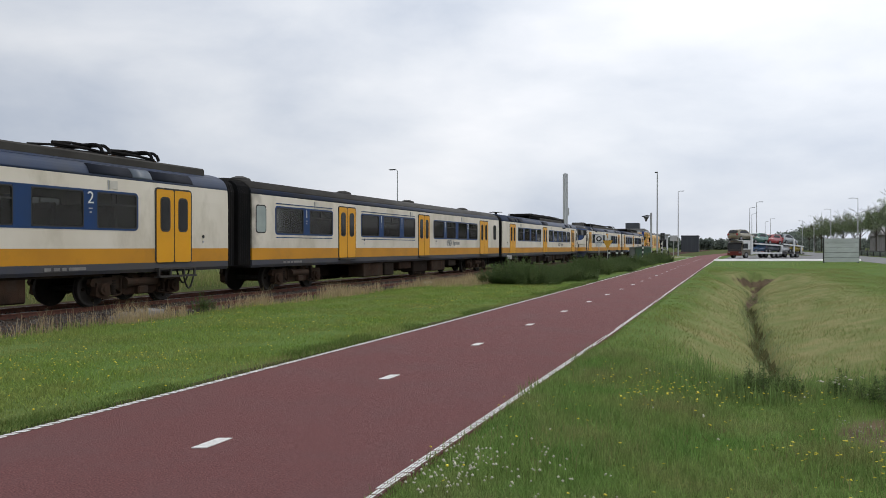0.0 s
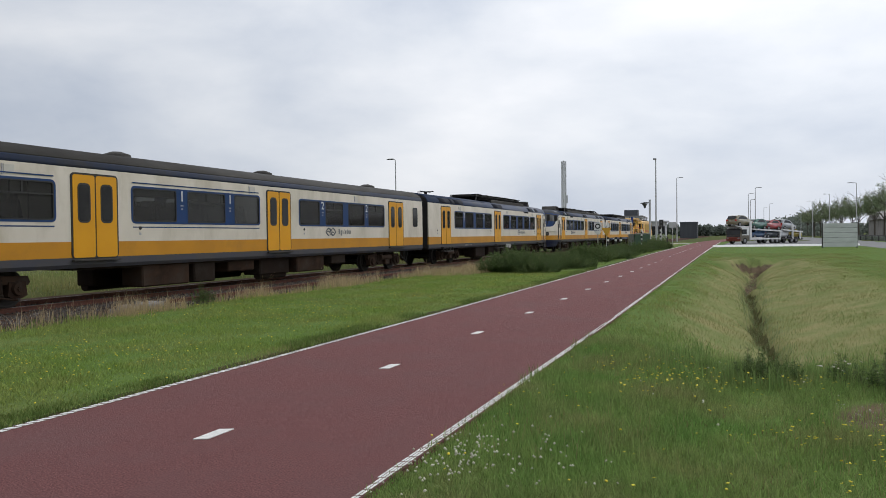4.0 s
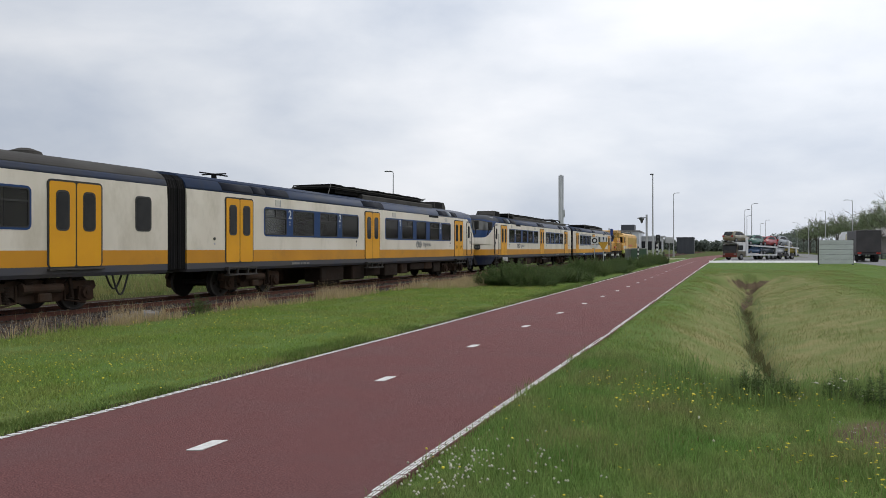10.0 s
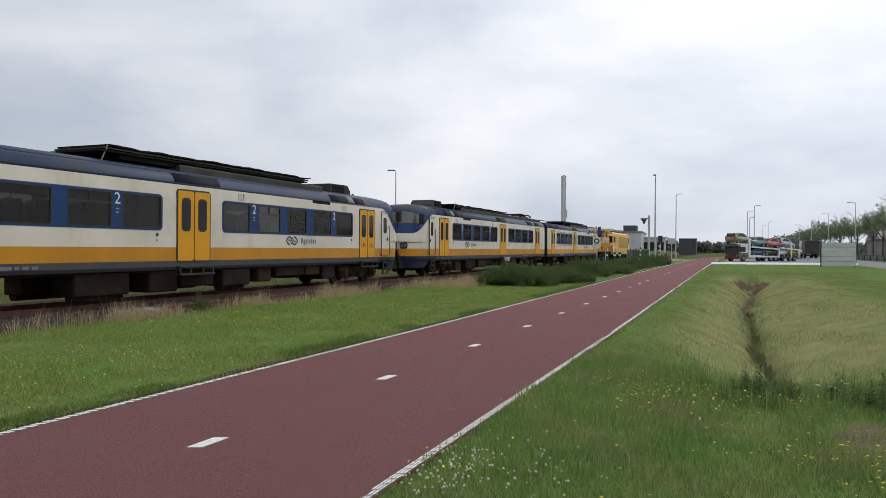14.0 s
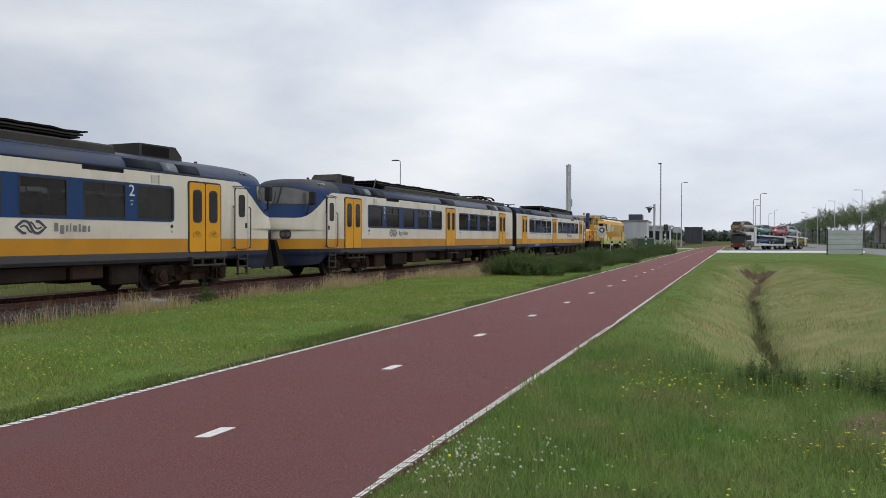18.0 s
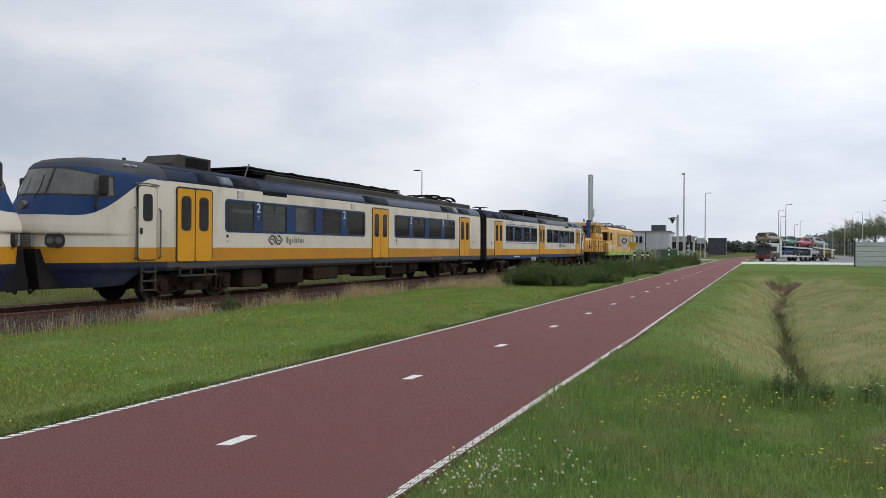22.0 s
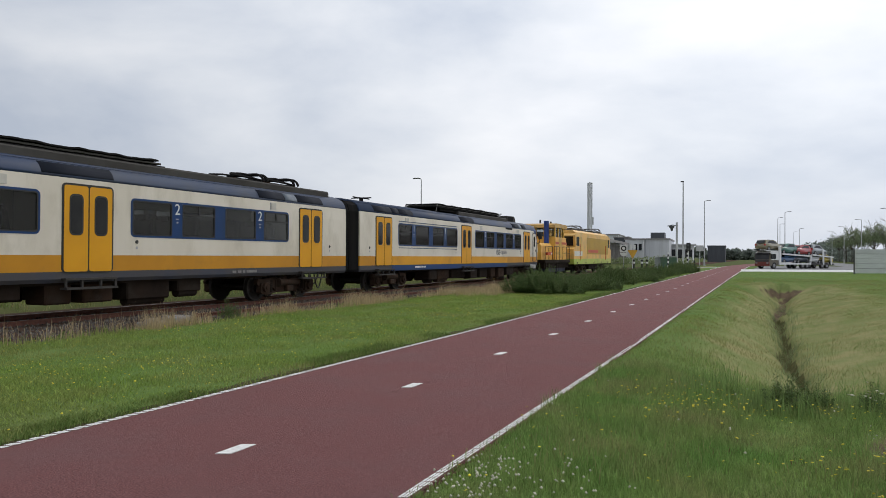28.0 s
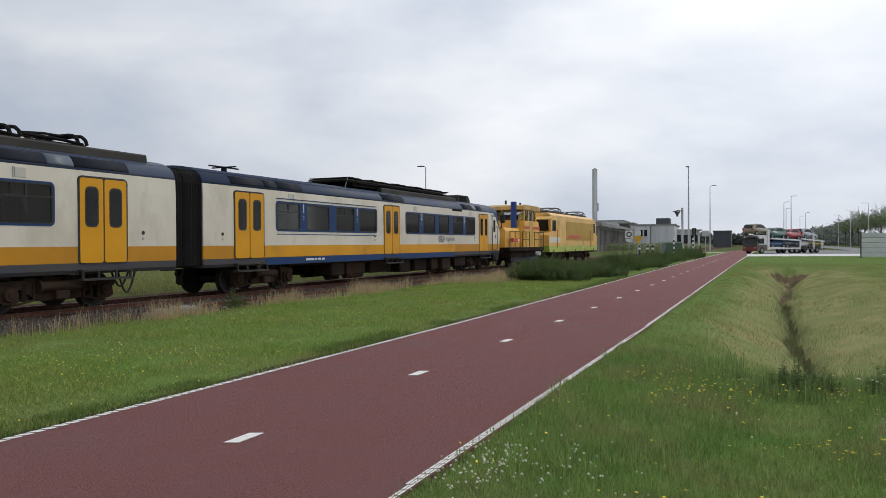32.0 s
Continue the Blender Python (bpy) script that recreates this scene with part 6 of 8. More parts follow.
# crossing posts, striped
for x, y in ((-9.6, 101.5), (-11.6, 97.5)):
    st = thing("striped_post", "black and white striped marker post by the crossing", "marker post", pose(x, y, 0), "striped posts")
    for k in range(8):
        bm = bm_new()
        rod(bm, (0, 0, k * 0.28), (0, 0, k * 0.28 + 0.28), 0.10, 10)
        part("band", bm, "signwhite" if k % 2 else "signblack", st)
sig = thing("crossing_signal", "dark level crossing signal on a post", "signal", pose(-9.75, 104.5, 0))
bm = bm_new()
rod(bm, (0, 0, 0), (0, 0, 3.5), 0.07, 10)
part("pole", bm, "galv", sig)
bm = bm_new()
box(bm, -0.28, 0.28, -0.12, 0.06, 2.5, 3.6, 0.04)
part("backboard", bm, "signblack", sig, "black signal backboard")
for z in (2.75, 3.25):
    bm = bm_new()
    rod(bm, (0, -0.22, z), (0, -0.10, z), 0.13, 12)
    part("lens", bm, "lampgrey", sig)
grey_sign = thing("road_sign", "back of a grey road sign on a post", "road sign", pose(-8.6, 108.5, 0, 0, 0, 10))
bm = bm_new()
rod(bm, (0, 0.06, 0), (0, 0.06, 3.3), 0.05, 8)
part("pole", bm, "galv", grey_sign)
bm = bm_new()
box(bm, -0.5, 0.5, -0.02, 0.02, 2.5, 3.3, 0.01)
part("plate", bm, "galv", grey_sign)
stub = thing("marker_stake", "thin dark wooden stake beside the cycle path", "stake", pose(-7.9, 92, 0))
bm = bm_new()
rod(bm, (0, 0, 0), (0, 0, 1.25), 0.09, 8, 0.08)
part("stake", bm, "post", stub)

# trackside signs: a round one, a square one and a yellow triangle
rs = thing("railway_sign", "round white railway sign with a black ring on a post", "railway sign", pose(-12.45, 70.2, 0, 0, 0, 10), "trackside signs")
bm = bm_new()
rod(bm, (0, 0.05, -0.3), (0, 0.05, 2.75), 0.04, 8)
part("pole", bm, "galv", rs)
bm = bm_new()
box(bm, -0.36, 0.36, -0.02, 0.02, 2.08, 2.80, 0.01)
part("plate", bm, "signwhite", rs)
bm = bm_new()
outer = [(0.26 * math.cos(k * math.pi / 12), 2.44 + 0.26 * math.sin(k * math.pi / 12)) for k in range(24)]
prism(bm, outer, -0.030, -0.022, "y")
part("ring", bm, "signblack", rs)
bm = bm_new()
prism(bm, [(x * 0.55, 2.44 + (z - 2.44) * 0.55) for x, z in outer], -0.038, -0.028, "y")
part("disc", bm, "signwhite", rs)
bm = bm_new()
prism(bm, [(0.34 * math.cos(math.pi + k * math.pi / 10), 2.02 + 0.34 * math.sin(math.pi + k * math.pi / 10)) for k in range(11)], -0.02, 0.02, "y")
part("lower_plate", bm, "signwhite", rs, "white half-round plate")
ts = thing("railway_sign", "yellow triangular railway sign pointing down on a post", "railway sign", pose(-11.75, 71.0, 0, 0, 0, 10), "trackside signs")
bm = bm_new()
rod(bm, (0, 0.05, -0.3), (0, 0.05, 2.5), 0.04, 8)
part("pole", bm, "galv", ts)
bm = bm_new()
prism(bm, [(-0.47, 2.28), (0.47, 2.28), (0.0, 1.42)], -0.02, 0.02, "y")
part("triangle", bm, "signyellow", ts)
bm = bm_new()
box(bm, -0.28, -0.06, -0.02, 0.02, 2.32, 2.80)
box(bm, 0.06, 0.28, -0.02, 0.02, 2.32, 2.80)
part("upper_plate", bm, "signwhite", ts)
for x in (-12.2, -11.4, -10.9):
    bd = thing("marker_bollard", "short dark bollard beside the signs", "bollard", pose(x, 74.5, 0), "bollards by the signs")
    bm = bm_new()
    rod(bm, (0, 0, -0.2), (0, 0, 1.35), 0.12, 10, 0.11)
    part("shaft", bm, "signblack", bd)
    bm = bm_new()
    rod(bm, (0, 0, 0.95), (0, 0, 1.15), 0.125, 10)
    part("band", bm, "signwhite", bd)

# relay cabinets
for x, y, w, h, material, label in ((-11.8, 99.5, 2.0, 1.6, "cabgreen", "green steel relay cabinet with a pale overhanging roof"), (-13.3, 100.5, 0.75, 1.5, "cabtop", "pale grey steel trackside cabinet")):
    cb = thing("relay_cabinet", label, "cabinet", pose(x, y, 0, 0, 0, 12), "relay cabinets")
    bm = bm_new()
    box(bm, -w / 2, w / 2, -0.45, 0.45, -0.1, h, 0.02)
    body = part("body", bm, material, cb)
    bm = bm_new()
    prism(bm, [(-w / 2 - 0.1, h), (-w / 2 - 0.1, h + 0.08), (0, h + 0.2), (w / 2 + 0.1, h + 0.08), (w / 2 + 0.1, h)], -0.55, 0.55, "y")
    part("roof", bm, "cabtop", cb, "pale overhanging roof")
    for s in (-1, 1):
        bm = bm_new()
        box(bm, *sorted((s * 0.02, s * (w / 2 - 0.06))), -0.475, -0.44, 0.1, h - 0.08, 0.005)
        part("door", bm, material, cb)
# white marker by the track
wm = thing("track_marker", "small white marker plate beside the track", "marker", pose(-13.9, 45.5, 0))
bm = bm_new()
rod(bm, (0, 0, -0.2), (0, 0, 1.0), 0.03, 6)
part("stake", bm, "post", wm)
bm = bm_new()
box(bm, -0.17, 0.17, -0.02, 0.02, 0.85, 1.10, 0.01)
part("plate", bm, "signwhite", wm)
# rubble and a white block beside the rails
rb = thing("rubble_heap", "low heap of pale broken concrete beside the track", "rubble", pose(-13.7, 13.6, -0.12))
rng = random.Random(5)
for k in range(16):
    bm = bm_new()
    s = rng.uniform(0.07, 0.17)
    x, y = rng.uniform(-0.25, 0.25), rng.uniform(-0.75, 0.75)
    box(bm, -s, s, -s * 0.8, s * 0.8, -0.06, 0.07, 0.02, m=pose(x, y, rng.uniform(0.02, 0.13), rng.uniform(-15, 15), rng.uniform(-15, 15), rng.uniform(0, 180)))
    part("chunk", bm, "rubble", rb)
wb = thing("concrete_block", "small white concrete block on the ballast shoulder", "concrete block", pose(-13.05, 30.1, -0.12, 0, 0, 14))
bm = bm_new()
box(bm, -0.16, 0.16, -0.30, 0.30, -0.05, 0.20, 0.03)
part("block", bm, "concrete", wb)

# ---- works buildings in the distance ----
def windows_row(parent, pts, z0, z1, w, face_y, n):
    for k in range(n):
        x = pts[0] + (pts[1] - pts[0]) * (k + 0.5) / n
        bm = bm_new()
        box(bm, x - w / 2, x + w / 2, face_y - 0.12, face_y + 0.05, z0, z1)
        part("window", bm, "blackglass", parent)


def block(name, label, x, y, w, d, h, material, turn=0, roof="b_roof", eave=0.3):
    b = thing(name, label, "building", pose(x, y, 0, 0, 0, turn))
    bm = bm_new()
    box(bm, -w / 2, w / 2, 0, d, -0.5, h)
    part("wall", bm, material, b)
    bm = bm_new()
    box(bm, -w / 2 - eave, w / 2 + eave, -eave, d + eave, h, h + 0.35)
    part("roof", bm, roof, b)
    return b


# open store with rows of posts
store = thing("open_store", "long open-sided store with a brown-grey roof and dark inside", "building", pose(-31.3, 150, 0, 0, 0, 94.85))
bm = bm_new()
prism(bm, [(-0.9, 4.9), (9, 6.6), (9.0, 6.8), (-0.9, 5.5)], -14, 66)
part("roof", bm, "b_roof", store, "low brown-grey sloping roof")
bm = bm_new()
box(bm, -13.5, 65.5, 1.2, 8.8, -0.5, 5.0)
part("back_wall", bm, "b_dark", store)
bm = bm_new()
box(bm, -13.5, 65.5, -0.1, 0.1, 4.3, 4.9)
part("fascia", bm, "b_brown", store)
bm = bm_new()
box(bm, -13.5, 65.5, -0.05, 0.2, -0.5, 1.1)
part("low_wall", bm, "b_brown", store)
for k in range(40):
    bm = bm_new()
    box(bm, -13.3 + k * 2.0, -12.9 + k * 2.0, -0.2, 0.16, -0.5, 4.4)
    part("column", bm, "b_brown", store)
g1 = block("works_office", "pale grey works building with two dark windows", -33.6, 206, 5.0, 22, 6.4, "b_pale", 4)
windows_row(g1, (-0.2, 2.2), 3.4, 5.2, 0.8, 0.0, 2)
g2 = block("works_hall", "pale grey ribbed sheet-clad works hall", -28.0, 210, 6.4, 30, 6.5, "b_grey", 4)
block("plant_box", "dark plant room on the roof of the works", -29.5, 222, 3.9, 8, 8.5, "b_dark", 4, "b_dark", 0.0)
block("far_hall", "pale factory hall behind the store", -53, 262, 9, 25, 9.4, "b_pale", 5)
block("far_hall", "dark low factory hall behind the store", -43, 238, 4.5, 12, 7.8, "b_dark", 5)
pav = block("flat_office", "low pale flat-roofed office with a dark window strip", -23.4, 226, 7.2, 14, 5.2, "b_pale", 4, "b_pale", 0.8)
windows_row(pav, (-3.5, 3.5), 1.2, 3.9, 1.9, 0.0, 3)
block("dark_shed", "dark clad shed beyond the crossing", -15.2, 258, 5.6, 18, 5.2, "b_dark", 2, "b_dark", 0.1)
hall = block("roadside_hall", "long brown-grey hall behind the roadside trees", 62, 196, 60, 40, 4.7, "b_brown", -4)
windows_row(hall, (-28, 28), 2.0, 3.1, 2.2, 0.0, 12)
bm = bm_new()
prism(bm, [(-1.2, 4.6), (14, 8.0), (41, 4.6)], -30.5, 30.5)
part("pitched_roof", bm, "b_roof", hall, "shallow pitched grey roof")

ch = thing("chimney", "tall slim grey steel factory chimney", "chimney", pose(-73, 326, 0, 0, 0, 15))
bm = bm_new()
box(bm, -0.5, 0.5, -0.3, 0.5, -0.5, 34.4)
part("core", bm, "b_dark", ch, "dark steel frame between the pipes")
for px, py, top in ((-0.72, 0.0, 35.0), (0.0, -0.45, 35.3), (0.72, 0.0, 35.0)):
    bm = bm_new()
    rod(bm, (px, py, -0.5), (px, py, top), 0.46, 14)
    part("pipe", bm, "chim", ch, "tall pale steel pipe")
bm = bm_new()
box(bm, 1.0, 1.7, -0.4, 0.4, 16, 19.5, 0.05)
part("service_box", bm, "galv", ch)
# low guard rail along the road
for k in range(14):
    gr = thing("bench_rail", "low dark rail fence beside the road", "fence", pose(20.4, 112 + 6 * k, 0.05), "roadside rail fence")
    bm = bm_new()
    for y in (0, 5.7):
        box(bm, -0.06, 0.06, y, y + 0.12, -0.2, 1.0)
    part("post", bm, "post", gr)
    bm = bm_new()
    box(bm, -0.05, 0.05, 0, 5.9, 0.82, 0.98)
    part("rail", bm, "post", gr)


# ---- road vehicles ----
M["tyre"] = mat("black_tyre", (0.022, 0.022, 0.022), (0.035, 0.034, 0.033), 6, 0.9, bump=0.2)
M["hub"] = mat("grey_wheel_rim", (0.30, 0.30, 0.31), (0.22, 0.22, 0.23), 4, 0.4, 0.6, bump=0.05)
M["t_white"] = mat("white_truck_paint", (0.74, 0.74, 0.73), (0.66, 0.66, 0.65), 1.5, 0.35, bump=0.02, dirt=(0.45, 0.44, 0.42), dirt_scale=1.2, dirt_at=0.7)
M["t_brown"] = mat("olive_brown_paint", (0.13, 0.11, 0.075), (0.10, 0.085, 0.06), 1.5, 0.35, bump=0.02)
M["t_red"] = mat("dark_red_paint", (0.18, 0.026, 0.016), (0.13, 0.022, 0.016), 1.5, 0.4, bump=0.02)
M["t_dark"] = mat("dark_curtain", (0.035, 0.032, 0.034), (0.055, 0.05, 0.05), 1.0, 0.6, bump=0.1, stretch=(1, 4, 1))
M["t_purple"] = mat("purple_print", (0.16, 0.03, 0.16), (0.12, 0.03, 0.13), 2, 0.5, bump=0.0)
M["t_lamp"] = mat("red_tail_lamp", (0.45, 0.02, 0.01), (0.35, 0.02, 0.01), 3, 0.3, bump=0.0)
for nm, c in (("green", (0.012, 0.10, 0.065)), ("red", (0.32, 0.018, 0.02)), ("silver", (0.34, 0.36, 0.38)), ("gold", (0.24, 0.21, 0.13)), ("blue", (0.05, 0.11, 0.22)), ("white", (0.66, 0.67, 0.68)), ("slate", (0.10, 0.12, 0.15)), ("maroon", (0.20, 0.02, 0.03)), ("yellow", (0.55, 0.42, 0.05))):
    M["c_" + nm] = mat("car_paint_" + nm, c, tuple(v * 0.85 for v in c), 2, 0.3, bump=0.0, coat=0.6)


def wheel_part(parent, x, y, z, r, w, key):
    ob = shared_part("whl" + key, "wheel", parent, pose(x, y, z), lambda b: (rod(b, (-w / 2, 0, 0), (w / 2, 0, 0), r, 20)), "tyre", "black tyre")
    rim = shared_part("rim" + key, "rim", ob, Matrix(), lambda b: rod(b, (-w / 2 - 0.012, 0, 0), (w / 2 + 0.012, 0, 0), r * 0.58, 12), "hub", "grey wheel rim")
    return ob


def small_car(paint, label, m, length=3.9):
    """A hatchback; its front points along +y."""
    c = thing("car", label, "car", m, "cars on the transporter")
    k = length / 3.9
    out = [(-1.92, 0.32), (-1.95, 0.62), (-1.88, 0.92), (-0.9, 0.95), (0.85, 0.93), (1.72, 0.78), (1.93, 0.58), (1.92, 0.30), (1.6, 0.24), (-1.6, 0.24)]
    bm = bm_new()
    prism(bm, [(y * k, z) for y, z in out], -0.82, 0.82)
    bmesh.ops.bevel(bm, geom=[e for e in bm.edges if abs(e.verts[0].co.x - e.verts[1].co.x) < 0.01], offset=0.07, segments=2, affect="EDGES")
    part("body", bm, paint, c, "", True)
    top = [(-1.86, 0.90), (-1.55, 1.36), (-1.2, 1.45), (0.05, 1.44), (0.45, 1.32), (1.05, 0.90)]
    bm = bm_new()
    lo = [bm.verts.new((0.80 if z < 1 else 0.64, y * k, z)) for y, z in top]
    hi = [bm.verts.new((-0.80 if z < 1 else -0.64, y * k, z)) for y, z in top]
    bm.faces.new(lo[::-1])
    bm.faces.new(hi)
    n = len(top)
    for i in range(n):
        bm.faces.new((lo[i], lo[(i + 1) % n], hi[(i + 1) % n], hi[i]))
    bmesh.ops.recalc_face_normals(bm, faces=bm.faces)
    part("cabin", bm, paint, c)
    for s in (-1, 1):
        bm = bm_new()
        q = [(-1.45, 0.97), (-1.25, 1.33), (-0.1, 1.35), (0.30, 1.25), (0.75, 0.97)]
        vs = [bm.verts.new((s * (0.795 - (z - 0.9) * 0.30), y * k, z)) for y, z in q]
        vs2 = [bm.verts.new((s * (0.775 - (z - 0.9) * 0.30), y * k, z)) for y, z in q]
        bm.faces.new(vs)
        bm.faces.new(vs2[::-1])
        for i in range(5):
            bm.faces.new((vs[i], vs2[i], vs2[(i + 1) % 5], vs[(i + 1) % 5]))
        bmesh.ops.recalc_face_normals(bm, faces=bm.faces)
        part("side_window", bm, "blackglass", c, "dark side window")
        bm = bm_new()
        box(bm, *sorted((s * 0.5, s * 0.8)), 1.80 * k, 1.93 * k, 0.56, 0.72, 0.03)
        part("headlight", bm, "hub", c)
        bm = bm_new()
        box(bm, *sorted((s * 0.55, s * 0.82)), -1.955 * k, -1.86 * k, 0.66, 0.90, 0.02)
        part("tail_light", bm, "t_lamp", c)
        for y in (-1.2, 1.2):
            wheel_part(c, s * 0.76, y * k, 0.29, 0.29, 0.18, "car")
    bm = bm_new()
    prism(bm, [(0.50, 1.30), (1.02, 0.94), (1.05, 0.95), (0.53, 1.32)], -0.62, 0.62)
    part("windscreen", bm, "blackglass", c, "dark windscreen")
    bm = bm_new()
    prism(bm, [(-1.84, 0.96), (-1.60, 1.33), (-1.63, 1.35), (-1.87, 0.97)], -0.60, 0.60)
    part("rear_window", bm, "blackglass", c)
    return c


TRUCK_WHEELS = []


def transporter(m):
    """A two-deck car transporter; its cab points along +y, and its middle is the origin."""
    t = thing("car_transporter", "car transporter with a white and dark red cab, loaded with cars", "lorry", m)
    # cab
    bm = bm_new()
    prism(bm, [(5.6, 0.55), (5.6, 2.5), (6.9, 2.55), (7.55, 2.35), (7.75, 1.45), (7.75, 0.9), (7.75, 0.45), (6.8, 0.45)], -1.2, 1.2)
    part("cab", bm, "t_brown", t, "dark brown cab body")
    bm = bm_new()
    box(bm, -1.215, 1.215, 5.58, 7.30, 1.30, 2.54)
    part("cab_side", bm, "t_white", t, "white upper cab side")
    bm = bm_new()
    prism(bm, [(5.7, 2.53), (5.9, 2.72), (7.2, 2.70), (7.62, 2.36), (7.5, 2.34), (5.7, 2.34)], -1.19, 1.19)
    part("cab_roof", bm, "t_white", t, "white cab roof")
    bm = bm_new()
    box(bm, -1.22, 1.22, 7.68, 7.80, 0.40, 1.02, 0.03)
    part("bumper", bm, "t_red", t, "dark red front bumper")
    bm = bm_new()
    box(bm, -1.16, 1.16, 7.72, 7.79, 1.05, 1.36, 0.02)
    part("grille", bm, "t_dark", t, "dark radiator grille")
    bm = bm_new()
    prism(bm, [(7.79, 1.40), (7.64, 2.34), (7.50, 2.34), (7.60, 1.40)], -1.14, 1.14)
    part("windscreen", bm, "blackglass", t, "dark windscreen")
    bm = bm_new()
    prism(bm, [(7.75, 2.24), (7.95, 2.20), (7.95, 2.26), (7.72, 2.36)], -1.12, 1.12)
    part("sun_visor", bm, "t_dark", t, "dark sun visor")
    for s in (-1, 1):
        bm = bm_new()
        prism(bm, [(6.2, 1.45), (6.2, 2.2), (7.2, 2.2), (7.4, 1.45)], *sorted((s * 1.19, s * 1.225)))
        part("side_window", bm, "blackglass", t, "dark cab window")
        bm = bm_new()
        box(bm, *sorted((s * 1.25, s * 1.45)), 7.35, 7.5, 1.6, 2.2, 0.03)
        part("mirror", bm, "rubber", t)
        bm = bm_new()
        box(bm, *sorted((s * 0.75, s * 1.1)), 7.76, 7.82, 0.75, 0.95, 0.02)
        part("headlight", bm, "hub", t)
        # frames: uprights and side beams
        for y, z1, wd in ((5.0, 3.35, 0.5), (-2.3, 2.0, 0.22), (-5.6, 2.9, 0.28), (-7.6, 1.8, 0.25)):
            bm = bm_new()
            box(bm, *sorted((s * 1.05, s * 1.27)), y, y + wd, 0.55, z1, 0.03)
            part("upright", bm, "t_white", t, "white deck upright")
        bm = bm_new()
        prism(bm, [(5.2, 0.62), (5.2, 0.95), (3.4, 0.98), (1.2, 0.85), (-2.2, 0.85), (-2.2, 0.62)], *sorted((s * 1.08, s * 1.26)))
        part("lower_beam", bm, "t_white", t, "white lower side beam")
        bm = bm_new()
        prism(bm, [(-2.4, 0.60), (-2.4, 0.85), (-8.0, 0.75), (-8.0, 0.5)], *sorted((s * 1.08, s * 1.26)))
        part("rear_beam", bm, "t_dark", t, "dark trailer side beam")
        bm = bm_new()
        prism(bm, [(5.4, 2.55), (8.3, 2.62), (8.3, 2.74), (5.4, 2.70)], *sorted((s * 0.95, s * 1.2)))
        part("front_deck_beam", bm, "t_white", t)
        bm = bm_new()
        prism(bm, [(4.6, 2.10), (4.6, 2.32), (-2.4, 2.02), (-2.4, 1.80)], *sorted((s * 1.0, s * 1.24)))
        part("upper_deck_beam", bm, "t_white", t, "white upper deck beam")
        bm = bm_new()
        prism(bm, [(-2.8, 2.02), (-2.8, 2.24), (-8.2, 1.85), (-8.2, 1.65)], *sorted((s * 1.0, s * 1.24)))
        part("rear_deck_beam", bm, "t_white", t, "white rear deck beam")
    for z, y0, y1, tilt in ((0.75, -2.2, 5.0, 0.0), (0.66, -8.0, -2.6, 0.0)):
        bm = bm_new()
        box(bm, -1.1, 1.1, y0, y1, z - 0.1, z)
        part("lower_deck", bm, "t_dark", t, "dark lower deck")
    for q in ([(5.4, 2.56), (8.3, 2.64), (8.3, 2.69), (5.4, 2.62)], [(4.6, 2.16), (4.6, 2.22), (-2.4, 1.92), (-2.4, 1.86)], [(-2.8, 2.08), (-2.8, 2.14), (-8.2, 1.76), (-8.2, 1.70)]):
        bm = bm_new()
        prism(bm, q, -1.0, 1.0)
        part("upper_deck", bm, "steel", t, "steel upper deck")
    bm = bm_new()
    box(bm, -0.9, 0.9, 5.05, 5.5, 0.5, 2.3, 0.03)
    part("ladder_frame", bm, "t_dark", t)
    for y in (6.6, -0.2, -1.35, -5.2, -6.4):
        for s in (-1, 1):
            TRUCK_WHEELS.append((wheel_part(t, s * 1.05, y, 0.48, 0.48, 0.32, "lorry"), Vector((s * 1.05, y, 0.48))))
    bm = bm_new()
    box(bm, -1.0, 1.0, -8.6, -7.9, 0.55, 0.65)
    part("ramp", bm, "t_dark", t)
    return t


psi = 36
TR = pose(3.6, 111.5, 0.135, 0, 0, 180 - psi) @ Matrix.Diagonal((0.9, 0.9, 0.9, 1))
TRUCK_LOAD = [(transporter(TR), TR)]
for paint, label, y, z, tilt, turn in (
        ("c_gold", "beige saloon car on the upper deck", 6.2, 2.62, 1.5, 180), ("c_green", "dark green hatchback on the upper deck", 2.7, 2.15, 2.5, 0),
        ("c_red", "bright red hatchback on the upper deck", -0.9, 2.0, 2.5, 0), ("c_silver", "silver hatchback on the upper deck", -5.0, 2.0, 4.0, 180),
        ("c_blue", "blue hatchback on the lower deck", 2.6, 0.75, 0, 0),
        ("c_slate", "dark grey hatchback on the lower deck", -0.8, 0.75, 0, 180), ("c_white", "silver-white hatchback on the lower deck", -3.6, 0.70, 0, 0), ("c_yellow", "yellow hatchback on the lower deck", -6.6, 0.68, 0, 180)):
    at = TR @ pose(0, y, z, tilt, 0, 0) @ pose(0, 0, 0, 0, 0, turn) @ Matrix.Diagonal((1.12, 1.12, 1.16, 1))
    TRUCK_LOAD.append((small_car(paint, label, at, 3.5 if y < -4 else 3.7), at))


